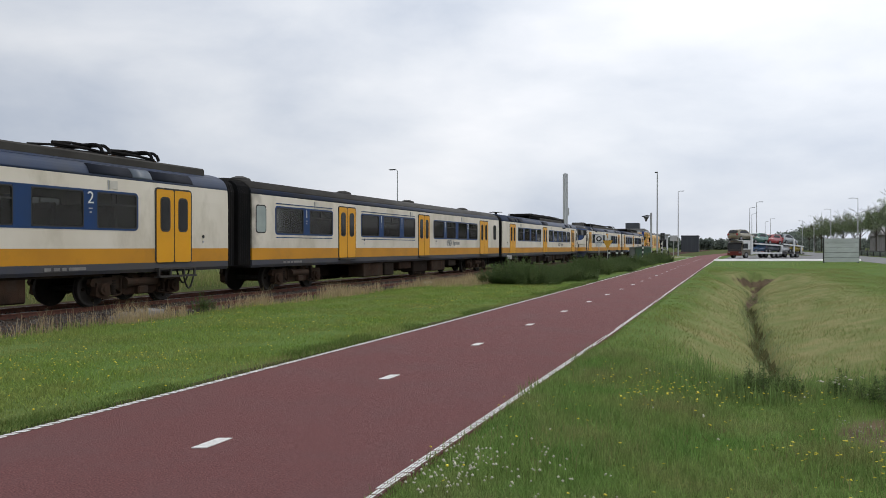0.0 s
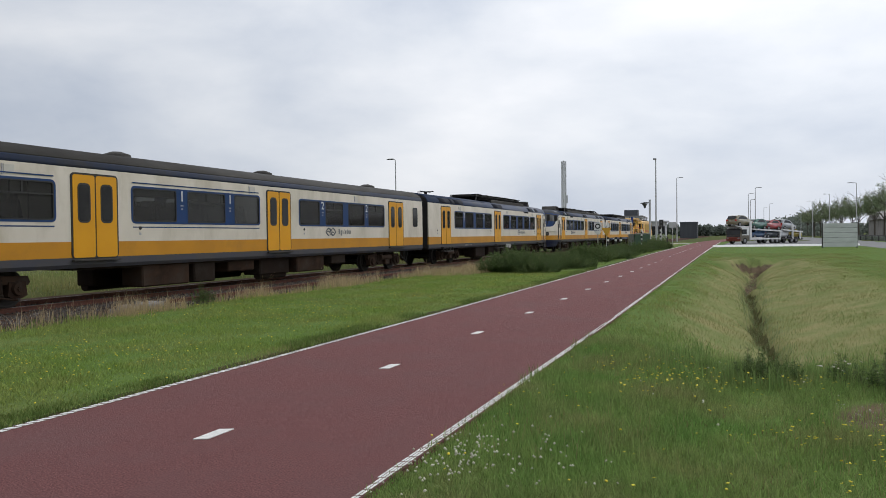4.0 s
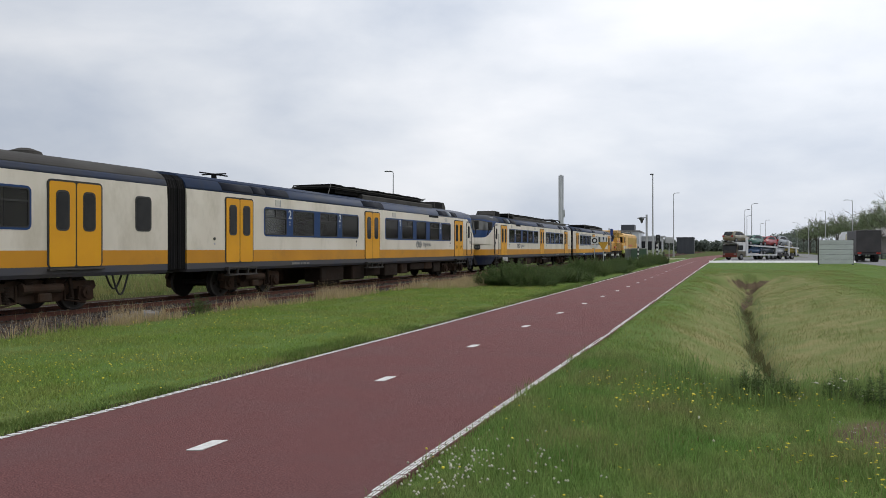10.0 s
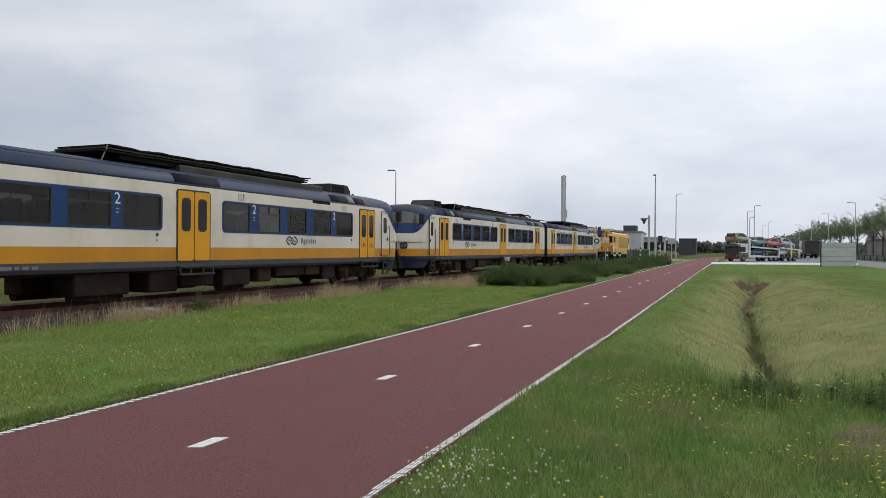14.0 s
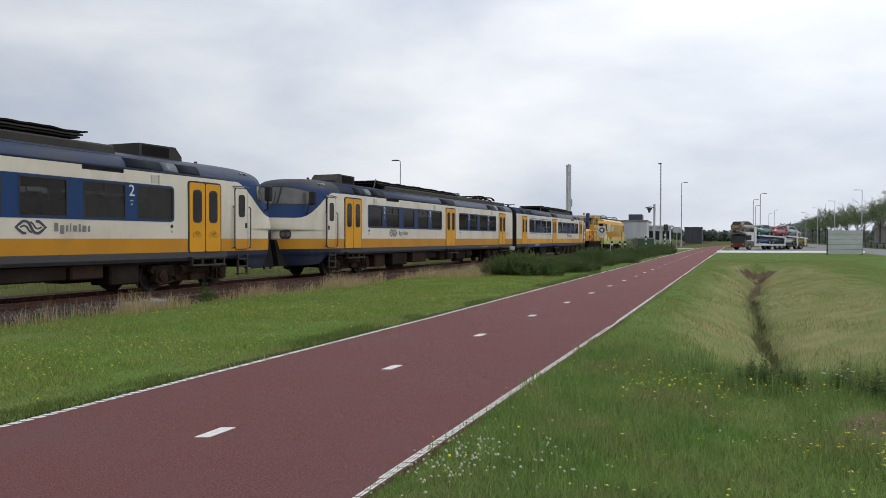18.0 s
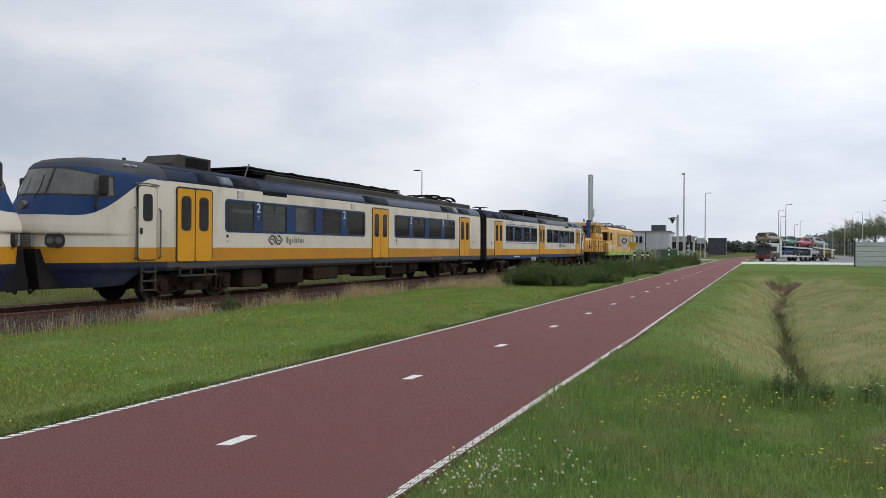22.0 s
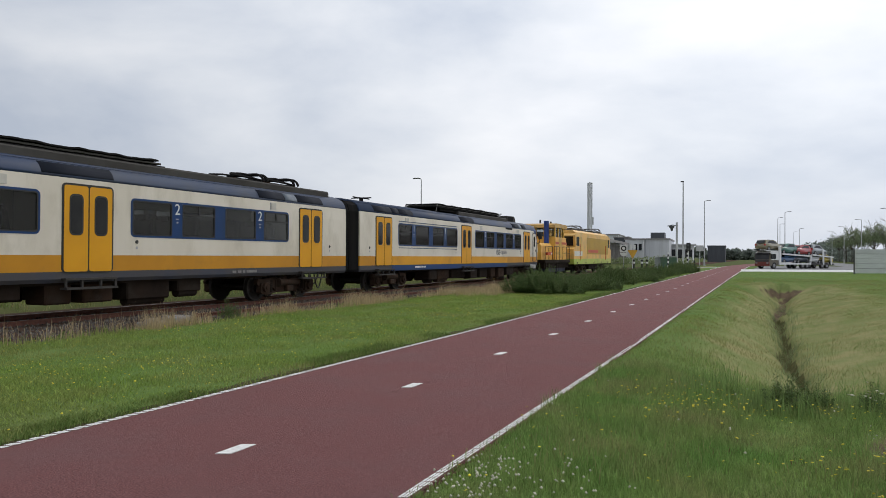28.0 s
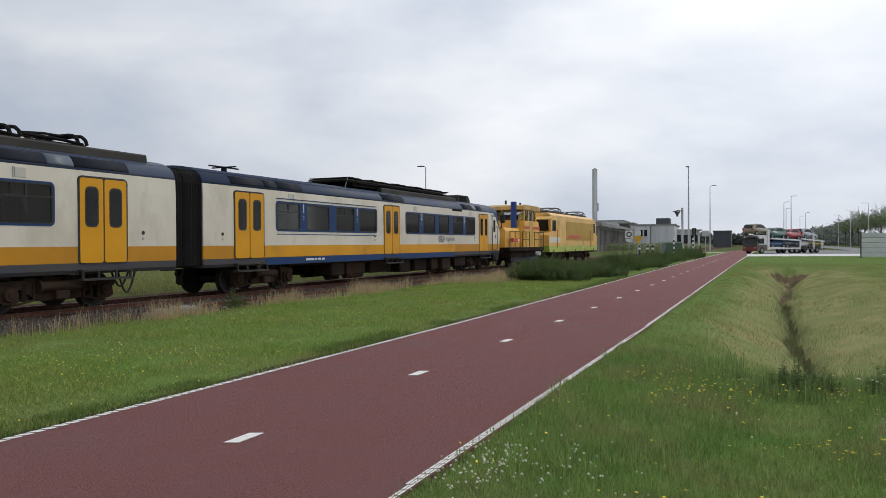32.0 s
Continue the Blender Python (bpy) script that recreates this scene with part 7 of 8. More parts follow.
def lorry():
    """An articulated lorry that drives along the road, its front at the origin, along +y."""
    t = thing("lorry", "white articulated lorry with a coloured trailer driving along the road", "lorry")
    bm = bm_new()
    prism(bm, [(-2.2, 0.6), (-2.2, 3.3), (-0.6, 3.4), (-0.15, 2.4), (0, 1.4), (0, 0.5), (-1.0, 0.5)], -1.22, 1.22)
    part("cab", bm, "t_white", t, "white cab")
    bm = bm_new()
    prism(bm, [(-0.02, 1.5), (-0.22, 2.45), (-0.18, 2.5), (0.02, 1.5)], -1.1, 1.1)
    part("windscreen", bm, "blackglass", t)
    for s in (-1, 1):
        bm = bm_new()
        box(bm, *sorted((s * 1.2, s * 1.235)), -1.4, -0.45, 1.5, 2.4)
        part("side_window", bm, "blackglass", t)
    bm = bm_new()
    box(bm, -1.25, 1.25, -15.5, -2.7, 1.1, 3.65, 0.04)
    part("trailer", bm, "t_dark", t, "dark curtain-sided trailer")
    bm = bm_new()
    box(bm, -1.262, 1.262, -8.2, -2.68, 1.25, 3.66)
    part("white_panel", bm, "t_white", t, "white front half of the trailer")
    for a, c, z0, z1, material in ((-8.1, -6.9, 1.6, 3.4, "c_yellow"), (-6.8, -5.9, 1.5, 2.6, "t_purple"), (-5.8, -5.0, 1.6, 2.7, "c_red")):
        bm = bm_new()
        for s in (-1, 1):
            prism(bm, rrect(a, c, z0, z1, 0.35), *sorted((s * 1.2, s * 1.27)))
        part("print_patch", bm, material, t, "round coloured print on the trailer")
    for s in (-0.95, 0.95):
        bm = bm_new()
        box(bm, s - 0.2, s + 0.2, -15.56, -15.48, 0.95, 1.1, 0.01)
        part("tail_lamp", bm, "t_lamp", t)
    bm = bm_new()
    box(bm, -1.2, 1.2, -15.4, -3.5, 0.85, 1.1)
    part("chassis", bm, "t_dark", t)
    for y in (-1.3, -4.2, -11.0, -12.3, -13.6):
        def axle(b):
            for s in (-1, 1):
                rod(b, (s * 0.85, 0, 0), (s * 1.2, 0, 0), 0.5, 18)
                rod(b, (s * 1.2, 0, 0), (s * 1.21, 0, 0), 0.28, 6, mi=1)
            rod(b, (-0.9, 0, 0), (0.9, 0, 0), 0.08, 6)
        ax = shared_part("lorryax", "axle", t, pose(0, y, 0.5), axle, ["tyre", "hub"], "black tyres on an axle")
        LORRY_AXLES.append((ax, Vector((0, y, 0.5))))
    return t


LORRY_AXLES = []
LORRY = lorry()


# ---- plants ----
M["grass"] = mat("grass_blades", (0.17, 0.295, 0.078), (0.25, 0.33, 0.105), 1.3, 0.7, bump=0.0, dirt=(0.32, 0.295, 0.14), dirt_scale=0.9, dirt_at=0.60, island=0.42, spec=0.08, leaf=0.35)
M["lawn"] = mat("short_grass_blades", (0.215, 0.315, 0.072), (0.295, 0.345, 0.10), 0.8, 0.75, bump=0.0, dirt=(0.27, 0.28, 0.11), dirt_scale=0.4, dirt_at=0.62, island=0.30, spec=0.06, leaf=0.35)
M["bankgreen"] = mat("bank_grass_blades", (0.265, 0.28, 0.105), (0.335, 0.305, 0.14), 0.5, 0.75, bump=0.0, dirt=(0.19, 0.265, 0.082), dirt_scale=0.3, dirt_at=0.53, island=0.16, spec=0.06, leaf=0.35)
M["dry"] = mat("dry_grass_blades", (0.33, 0.30, 0.145), (0.27, 0.27, 0.11), 0.9, 0.8, bump=0.0, island=0.18, spec=0.06, leaf=0.35)
M["withered"] = mat("withered_brown_blades", (0.21, 0.155, 0.085), (0.15, 0.115, 0.06), 2, 0.85, bump=0.0, island=0.3, spec=0.05, leaf=0.3)
M["straw"] = mat("straw_stalks", (0.52, 0.41, 0.25), (0.42, 0.33, 0.19), 1.5, 0.8, bump=0.0, island=0.25, spec=0.06, leaf=0.35)
M["leafdark"] = mat("dark_shrub_leaves", (0.08, 0.13, 0.045), (0.145, 0.195, 0.07), 1.2, 0.65, bump=0.0, island=0.4, spec=0.12, leaf=0.35)
# roadside crowns: leaf green lightened to stand in for haze
M["leafhaze"] = mat("haze_paled_tree_leaves", (0.15, 0.195, 0.105), (0.20, 0.235, 0.135), 0.8, 0.65, bump=0.0, island=0.4, spec=0.12, leaf=0.35)
M["weed"] = mat("weed_leaves", (0.16, 0.25, 0.075), (0.21, 0.29, 0.10), 1.5, 0.6, bump=0.0, island=0.35, spec=0.12, leaf=0.35)
M["stalk"] = mat("green_stalks", (0.10, 0.125, 0.05), (0.13, 0.12, 0.06), 4, 0.8, bump=0.0)
M["edgegreen"] = mat("dark_edge_blades", (0.12, 0.195, 0.050), (0.17, 0.22, 0.068), 1.3, 0.75, bump=0.0, island=0.3, spec=0.06, leaf=0.3)
M["reed"] = mat("pale_green_reeds", (0.24, 0.30, 0.14), (0.29, 0.33, 0.17), 1.5, 0.7, bump=0.0, island=0.25, spec=0.1, leaf=0.35)
M["bark"] = mat("grey_bark", (0.085, 0.07, 0.055), (0.05, 0.042, 0.034), 4, 0.9, bump=0.6, fine=30, stretch=(1, 1, 0.3))
M["yellowf"] = mat("yellow_petals", (0.80, 0.66, 0.04), (0.70, 0.54, 0.03), 9, 0.6, bump=0.0, island=0.15)
M["whitef"] = mat("white_clover", (0.58, 0.56, 0.45), (0.46, 0.44, 0.34), 9, 0.7, bump=0.0, island=0.15)
# distance haze is mixed into this leaf colour: paler and greyer
M["hazewood"] = mat("haze_paled_wood_leaves", (0.17, 0.20, 0.175), (0.21, 0.235, 0.20), 0.1, 0.8, bump=0.0, island=0.35, spec=0.06, leaf=0.35)
GRNG = np.random.default_rng(7)


def array_mesh(name, verts, tris, material):
    """A joined mesh of many triangles, filled in one go."""
    me = bpy.data.meshes.new(name)
    verts, tris = np.asarray(verts, np.float32), np.asarray(tris, np.int32)
    me.vertices.add(len(verts))
    me.vertices.foreach_set("co", verts.ravel())
    me.loops.add(tris.size)
    me.loops.foreach_set("vertex_index", tris.ravel())
    me.polygons.add(len(tris))
    me.polygons.foreach_set("loop_start", np.arange(0, tris.size, 3, dtype=np.int32))
    me.update(calc_edges=True)
    me.materials.append(M[material])
    return me


def drift(x, y, scale, seed):
    """A smooth uneven field between 0 and 1."""
    g = np.random.default_rng(seed)
    total = np.zeros(len(x))
    for k in range(7):
        a, f, p = g.uniform(0, 6.28), scale * g.uniform(0.5, 2.2), g.uniform(0, 6.28)
        total += np.sin((x * np.cos(a) + y * np.sin(a)) * f + p)
    return 1 / (1 + np.exp(-total * 0.9))


def blades(name, xy, h0, h1, width, material, label, category="grass", lean=0.45, zbase=None, mid=True):
    """Grass: one bent blade of three triangles at each place."""
    n = len(xy)
    x, y = xy[:, 0], xy[:, 1]
    z = height(x, y) - 0.01 if zbase is None else zbase(x, y)
    h = GRNG.uniform(h0, h1, n) * (0.75 + 0.5 * GRNG.random(n) ** 2) * (0.6 + 0.75 * drift(x, y, 2.4, 31))
    h = h * np.where(x > PATH_R, 0.5 + 0.5 * smooth_step(0.02, 0.45, x - PATH_R), 1.0)
    a = GRNG.uniform(0, 2 * np.pi, n)
    ca, sa = np.cos(a), np.sin(a)
    w = width * GRNG.uniform(0.6, 1.3, n)
    b = GRNG.uniform(0, 2 * np.pi, n)
    l = lean * h * GRNG.uniform(0.1, 1.0, n)
    lx, ly = np.cos(b) * l, np.sin(b) * l
    base = np.stack([x, y, z], 1)
    side = np.stack([ca * w, sa * w, 0 * w], 1)
    midp = base + np.stack([lx * 0.3, ly * 0.3, h * 0.6], 1)
    tip = base + np.stack([lx, ly, h * 0.96], 1)
    v = np.stack([base - side, base + side, midp - side * 0.75, midp + side * 0.75, tip], 1).reshape(-1, 3)
    k = np.arange(n)[:, None] * 5
    t = np.concatenate([k + np.array([[0, 1, 3]]), k + np.array([[0, 3, 2]]), k + np.array([[2, 3, 4]])], 1).reshape(-1, 3)
    ob = new(name, array_mesh(name, v, t, material))
    return tagged(ob, label, category, kind="stuff")


def spots(n, x0, x1, y0, y1, bias=1.0):
    y = y0 + (y1 - y0) * GRNG.random(n) ** bias
    return np.stack([GRNG.uniform(x0, x1, n), y], 1)


def tufts(n, x0, x1, y0, y1, per, spread, bias=1.0):
    c = spots(n, x0, x1, y0, y1, bias)
    return (c[:, None, :] + GRNG.normal(0, spread, (n, per, 2))).reshape(-1, 2)


def patchy(xy, scale, cut, seed):
    keep = np.array([noise.noise((p[0] * scale, p[1] * scale, seed)) > cut + GRNG.normal(0, 0.12) for p in xy])
    return xy[keep]


def off_ditch(xy):
    bare = (xy[:, 1] > 30) & (np.abs(ditch_run(xy[:, 0], xy[:, 1]) - 0.5) < 0.42) & (np.abs(xy[:, 0] - 0.7) < 1.9)
    xy = xy[~bare | (GRNG.random(len(xy)) < 0.25)]
    return xy[(carve(xy[:, 0], xy[:, 1]) < GRNG.normal(0.17, 0.06, len(xy))) | (GRNG.random(len(xy)) < 0.22)]


def fade(xy, y0, y1):
    """Thins out between two distances."""
    return xy[GRNG.random(len(xy)) > smooth_step(y0, y1, xy[:, 1])]


def in_view(xy):
    """Only the ground that the lie of the path leaves open to the eye."""
    return xy[(xy[:, 1] > -0.60 * xy[:, 0] - 0.8)]


def off_dirt(xy):
    d = ((xy[:, 0] - 1.5) / 0.85) ** 2 + ((xy[:, 1] - 7.25) / 0.85) ** 2
    return xy[(d > 0.95 + GRNG.normal(0, 0.15, len(xy))) | (GRNG.random(len(xy)) < 0.10)]


right_near = fade(np.concatenate([spots(125000, -2.2, 3.8, 3.8, 15.0, 1.15), tufts(8200, -2.2, 3.8, 3.8, 14.0, 12, 0.035, 1.1)]), 9.0, 15.0)
blades("verge_grass", off_dirt(off_ditch(right_near)), 0.06, 0.15, 0.0027, "grass", "lush green verge grass beside the cycle path", lean=0.8)
clumps = tufts(900, -2.0, 3.6, 3.9, 11.5, 16, 0.03, 1.0)
blades("long_grass", off_dirt(clumps[drift(clumps[:, 0], clumps[:, 1], 1.7, 5) > 0.5]), 0.14, 0.26, 0.0024, "grass", "longer arching tufts in the verge grass", lean=1.1)
low = tufts(500, -2.1, 3.4, 4.0, 11, 12, 0.07, 1.0)
blades("withered_grass", low[drift(low[:, 0], low[:, 1], 2.2, 9) > 0.68], 0.05, 0.12, 0.0026, "withered", "brown withered blades low in the verge", lean=1.6)
behind = np.concatenate([spots(26000, -2.2, 6.0, -9, 4.0), spots(12000, 3.8, 8.0, 4.0, 16.0)])
blades("verge_grass", behind, 0.05, 0.13, 0.007, "grass", "lush green verge grass beside the cycle path", lean=0.8)
blades("verge_grass", spots(22000, -12.3, PATH_L - 0.05, -9, 6.5), 0.03, 0.085, 0.008, "lawn", "short green grass between path and railway", lean=1.3)
edge = np.stack([PATH_R + np.abs(GRNG.normal(0.0, 0.05, 8000)) + 0.03, GRNG.uniform(3.8, 26, 8000)], 1)
blades("edge_grass", edge, 0.04, 0.09, 0.0026, "grass", "green grass growing over the path edge")
left = in_view(np.concatenate([spots(150000, -12.25, PATH_L - 0.03, 4, 31, 1.15), tufts(2600, -12.3, -6.1, 4, 31, 10, 0.06)]))
thin = (PATH_L - left[:, 0] < 0.22) & (GRNG.random(len(left)) < 0.65)
blades("verge_grass", left[~thin], 0.03, 0.085, 0.0046, "lawn", "short green grass between path and railway", lean=1.3)
blades("verge_grass", spots(20000, -12.3, PATH_L - 0.5, 28, 75, 1.3), 0.03, 0.08, 0.008, "lawn", "short green grass between path and railway")
over = tufts(1500, PATH_L - 0.42, PATH_L - 0.03, 4, 34, 14, 0.05, 1.1)
over = in_view(over[over[:, 0] < PATH_L - 0.01])
blades("edge_grass", over[drift(over[:, 0], over[:, 1], 1.1, 14) > 0.42], 0.05, 0.13, 0.0036, "edgegreen", "darker tufts leaning over the path edge", lean=1.2)
fringe = in_view(np.stack([PATH_L - 0.08 - np.abs(GRNG.normal(0.12, 0.16, 9000)), GRNG.uniform(4, 34, 9000)], 1))
blades("edge_grass", patchy(fringe, 1.1, -0.05, 6), 0.03, 0.09, 0.0035, "dry", "dry grass fringe along the path edge")
bank = off_ditch(spots(60000, -1.7, 6.0, 9.5, 56, 1.3))
blades("bank_grass", patchy(bank, 0.5, 0.10, 3), 0.03, 0.085, 0.0034, "dry", "dry yellowing grass on the ditch banks", lean=1.5)
blades("bank_grass", off_ditch(spots(120000, -2.2, 7.0, 9.0, 58, 1.3)), 0.03, 0.08, 0.0036, "bankgreen", "olive green grass on the ditch banks", lean=1.5)
shoulder = np.concatenate([off_ditch(spots(26000, -2.2, -0.8, 10, 60, 1.25)), spots(16000, 3.4, 8.0, 14, 60, 1.2)])
blades("bank_grass", patchy(shoulder, 0.5, -0.1, 12), 0.03, 0.075, 0.0036, "lawn", "green grass on the shoulders of the ditch")
blades("meadow_grass", spots(26000, 4.0, 13, 9, 79, 1.2), 0.02, 0.06, 0.007, "lawn", "mown green grass near the road")
blades("meadow_grass", spots(6000, -2.0, 12, 56, 79, 1.0), 0.02, 0.05, 0.009, "lawn", "mown green grass near the road")
blades("verge_dry_grass", off_dirt(patchy(spots(9000, -2.2, 3.6, 4, 12, 1.0), 0.6, 0.15, 5)), 0.08, 0.20, 0.0028, "dry", "dry blades among the verge grass")


blades("field_grass", tufts(2600, -30, -20.3, 2, 60, 12, 0.18, 1.2), 0.15, 0.45, 0.012, "bankgreen", "long olive grass beyond the railway", "grass", lean=0.7)
blades("field_grass", tufts(900, -26, -20.1, 2, 60, 9, 0.16, 1.2), 0.15, 0.40, 0.010, "dry", "dry stalks beyond the railway", "grass", lean=0.7)


def edge_z(x, y):
    return np.interp(x, [-14.75, -13.3, -12.4, -12.2], [-0.02, -0.09, -0.11, 0.0]) - 0.02


pale = tufts(240, -12.6, -10.2, 27, 40, 26, 0.16, 1.0)
blades("tall_dry_grass", pale, 0.15, 0.42, 0.006, "straw", "pale dry grass before the shrubs", lean=0.6)
tall = tufts(700, -13.2, -12.0, 7, 48, 32, 0.12, 1.1)
blades("tall_dry_grass", patchy(tall, 0.38, 0.04, 2), 0.18, 0.55, 0.0045, "straw", "tall straw-coloured grass along the ballast", lean=0.4, zbase=edge_z)
blades("track_grass", spots(9000, -13.1, -12.1, 8, 48, 1.2), 0.08, 0.22, 0.006, "lawn", "green tufts along the ballast edge", zbase=edge_z)


def leaf_cloud(centres, radii, count, size, squash=1.0):
    """Many small bent leaves round the given centres."""
    which = GRNG.integers(0, len(centres), count)
    d = GRNG.normal(0, 1, (count, 3))
    d /= np.linalg.norm(d, axis=1)[:, None]
    r = radii[which] * GRNG.random(count) ** 0.45
    p = centres[which] + d * r[:, None] * np.array([1, 1, squash])
    u = GRNG.normal(0, 1, (count, 3))
    u /= np.linalg.norm(u, axis=1)[:, None]
    w = np.cross(u, GRNG.normal(0, 1, (count, 3)))
    w /= np.linalg.norm(w, axis=1)[:, None]
    s = size * GRNG.uniform(0.6, 1.4, count)[:, None]
    v = np.stack([p - u * s, p + w * s * 0.55, p + u * s, p - w * s * 0.55], 1).reshape(-1, 3)
    k = np.arange(count)[:, None] * 4
    t = np.concatenate([k + np.array([[0, 1, 2]]), k + np.array([[0, 2, 3]])], 1).reshape(-1, 3)
    return v, t


def tree_parts(seed, h, spread, leaves, size):
    """Branch and leaf meshes of one kind of tree."""
    rng = random.Random(seed)
    bm = bm_new()
    tips = []

    def limb(a, d, length, r, level):
        p = a
        for k in range(3):
            q = p + d * (length / 3)
            rod(bm, p, q, r * (1 - 0.22 * k), 6 if level else 8, r * (1 - 0.22 * (k + 1)))
            p = q
            d = (d + Vector((rng.uniform(-0.2, 0.2), rng.uniform(-0.2, 0.2), rng.uniform(-0.05, 0.14)))).normalized()
            if level >= 1:
                tips.append(p)
        if level < 2:
            for k in range(rng.randint(3, 4)):
                w = rng.uniform(0, 6.28)
                nd = (d * rng.uniform(0.5, 0.9) + Vector((math.cos(w), math.sin(w), rng.uniform(0.0, 0.45))) * rng.uniform(0.5, 0.9)).normalized()
                limb(p - d * rng.uniform(0, length * 0.3), nd, length * rng.uniform(0.5, 0.72), r * 0.5, level + 1)
    trunk_h = h * 0.40
    rod(bm, Vector((0, 0, -0.2)), Vector((0, 0, trunk_h)), 0.15, 9, 0.11)
    for k in range(6):
        w = k * 1.05 + rng.uniform(-0.3, 0.3)
        limb(Vector((0, 0, trunk_h * rng.uniform(0.85, 1.05))), Vector((math.cos(w) * spread, math.sin(w) * spread, rng.uniform(0.7, 1.2))).normalized(), h * rng.uniform(0.26, 0.36), 0.07, 0)
    limb(Vector((0, 0, trunk_h)), Vector((0, 0, 1)), h * 0.40, 0.10, 0)
    me = bpy.data.meshes.new("trunk")
    bm.to_mesh(me)
    bm.free()
    me.materials.append(M["bark"])
    pts = np.array([tuple(p) for p in tips])
    pts[:, 2] *= h / max(pts[:, 2].max() + 0.4, 0.1)
    keep = GRNG.random(len(pts)) < 0.62
    pts = pts[keep]
    v, t = leaf_cloud(pts, GRNG.uniform(0.35, 0.8, len(pts)), leaves, size)
    return me, array_mesh("crown", v, t, "leafhaze")


TREES = [tree_parts(s, h, sp, n, 0.11) for s, h, sp, n in ((3, 9.6, 0.75, 3600), (8, 9.0, 0.85, 3200), (15, 10.2, 0.7, 3600))]
trng = random.Random(21)
for k in range(13):
    y = 134 + 13 * k
    tr = thing("tree", "slender roadside tree with an airy green crown paled for haze", "tree", pose(24.0 + trng.uniform(-0.8, 0.8), y, 0, 0, 0, trng.uniform(0, 360)), "roadside row of trees")
    tr.scale = (1, 1, trng.uniform(0.9, 1.1))
    for name, me in zip(("trunk", "crown"), TREES[k % 3]):
        o = new(name, me)
        o.parent = tr

scatter_stones("patch_pebbles", 160, 0.8, 2.2, 6.7, 7.9, 0.007, lambda x, y: ground_z(x, y) + 0.004, "rubble", "small pale pebbles on the bare patch")

# shrubs between the path and the track
SHRUBS = []


def herb_clump(stems, radius, tall, leaves, size):
    """Upright stems with narrow leaves all along, ragged at the top."""
    g = GRNG
    r, a = radius * np.sqrt(g.random(stems)), g.uniform(0, 2 * np.pi, stems)
    foot = np.stack([r * np.cos(a), r * np.sin(a), np.zeros(stems)], 1)
    h = tall * (1.05 - 0.55 * (r / radius) ** 2) * g.uniform(0.65, 1.12, stems)
    tip = foot + np.stack([foot[:, 0] * 0.18 + g.normal(0, 0.08, stems), foot[:, 1] * 0.18 + g.normal(0, 0.08, stems), h], 1)
    bm = bm_new()
    for p, q in zip(foot[:60], tip[:60]):
        rod(bm, (p[0], p[1], -0.1), tuple(q), 0.008, 4, 0.003)
    me = bpy.data.meshes.new("stem")
    bm.to_mesh(me)
    bm.free()
    me.materials.append(M["stalk"])
    which = g.integers(0, stems, leaves)
    f = g.uniform(0.08, 1.0, leaves)[:, None] ** 0.8
    p = foot[which] * (1 - f) + tip[which] * f
    w = g.uniform(0, 2 * np.pi, leaves)
    out = np.stack([np.cos(w), np.sin(w), g.uniform(0.15, 1.3, leaves)], 1)
    out /= np.linalg.norm(out, axis=1)[:, None]
    side = np.stack([-np.sin(w), np.cos(w), g.normal(0, 0.3, leaves)], 1)
    s = (size * g.uniform(0.6, 1.4, leaves))[:, None] * (1.15 - 0.55 * f)
    v = np.stack([p, p + out * s * 0.9 + side * s * 0.22, p + out * s * 2.0 - np.array([0, 0, 1]) * s * 0.35, p + out * s * 0.9 - side * s * 0.22], 1).reshape(-1, 3)
    k = np.arange(leaves)[:, None] * 4
    t = np.concatenate([k + np.array([[0, 1, 2]]), k + np.array([[0, 2, 3]])], 1).reshape(-1, 3)
    return me, array_mesh("leaves", v, t, "leafdark")


for s in range(5):
    SHRUBS.append(herb_clump(110, 1.05, 0.95, 7500, 0.055))
WEEDS = [herb_clump(26, 0.55, 0.85, 900, 0.075) for s in range(3)]
for k in range(76):
    f = k / 75
    y = 29.6 + 55 * f ** 1.25
    x = trng.uniform(-10.0 + 1.6 * f, -7.55 if f < 0.12 else -7.45)
    y = max(y, 29.6 + 0.55 * (-7.5 - x) * (f < 0.1))
    sh = thing("shrub", "dense dark green shrub beside the cycle path", "shrub", pose(x, y + trng.uniform(-0.5, 0.5), 0, 0, 0, trng.uniform(0, 360)), "shrubs along the railway")
    g = trng.uniform(0.8, 1.25)
    sh.scale = (g, g, g * trng.uniform(0.7, 1.0) * (0.85 + 0.3 * math.sin(f * 23) * (f > 0.04)) * (1.6 if k in (22, 23, 41) else 1.0))
    for name, me in zip(("stem", "leaves"), SHRUBS[k % 5]):
        o = tagged(new(name, me), kind="stuff")
        o.parent = sh

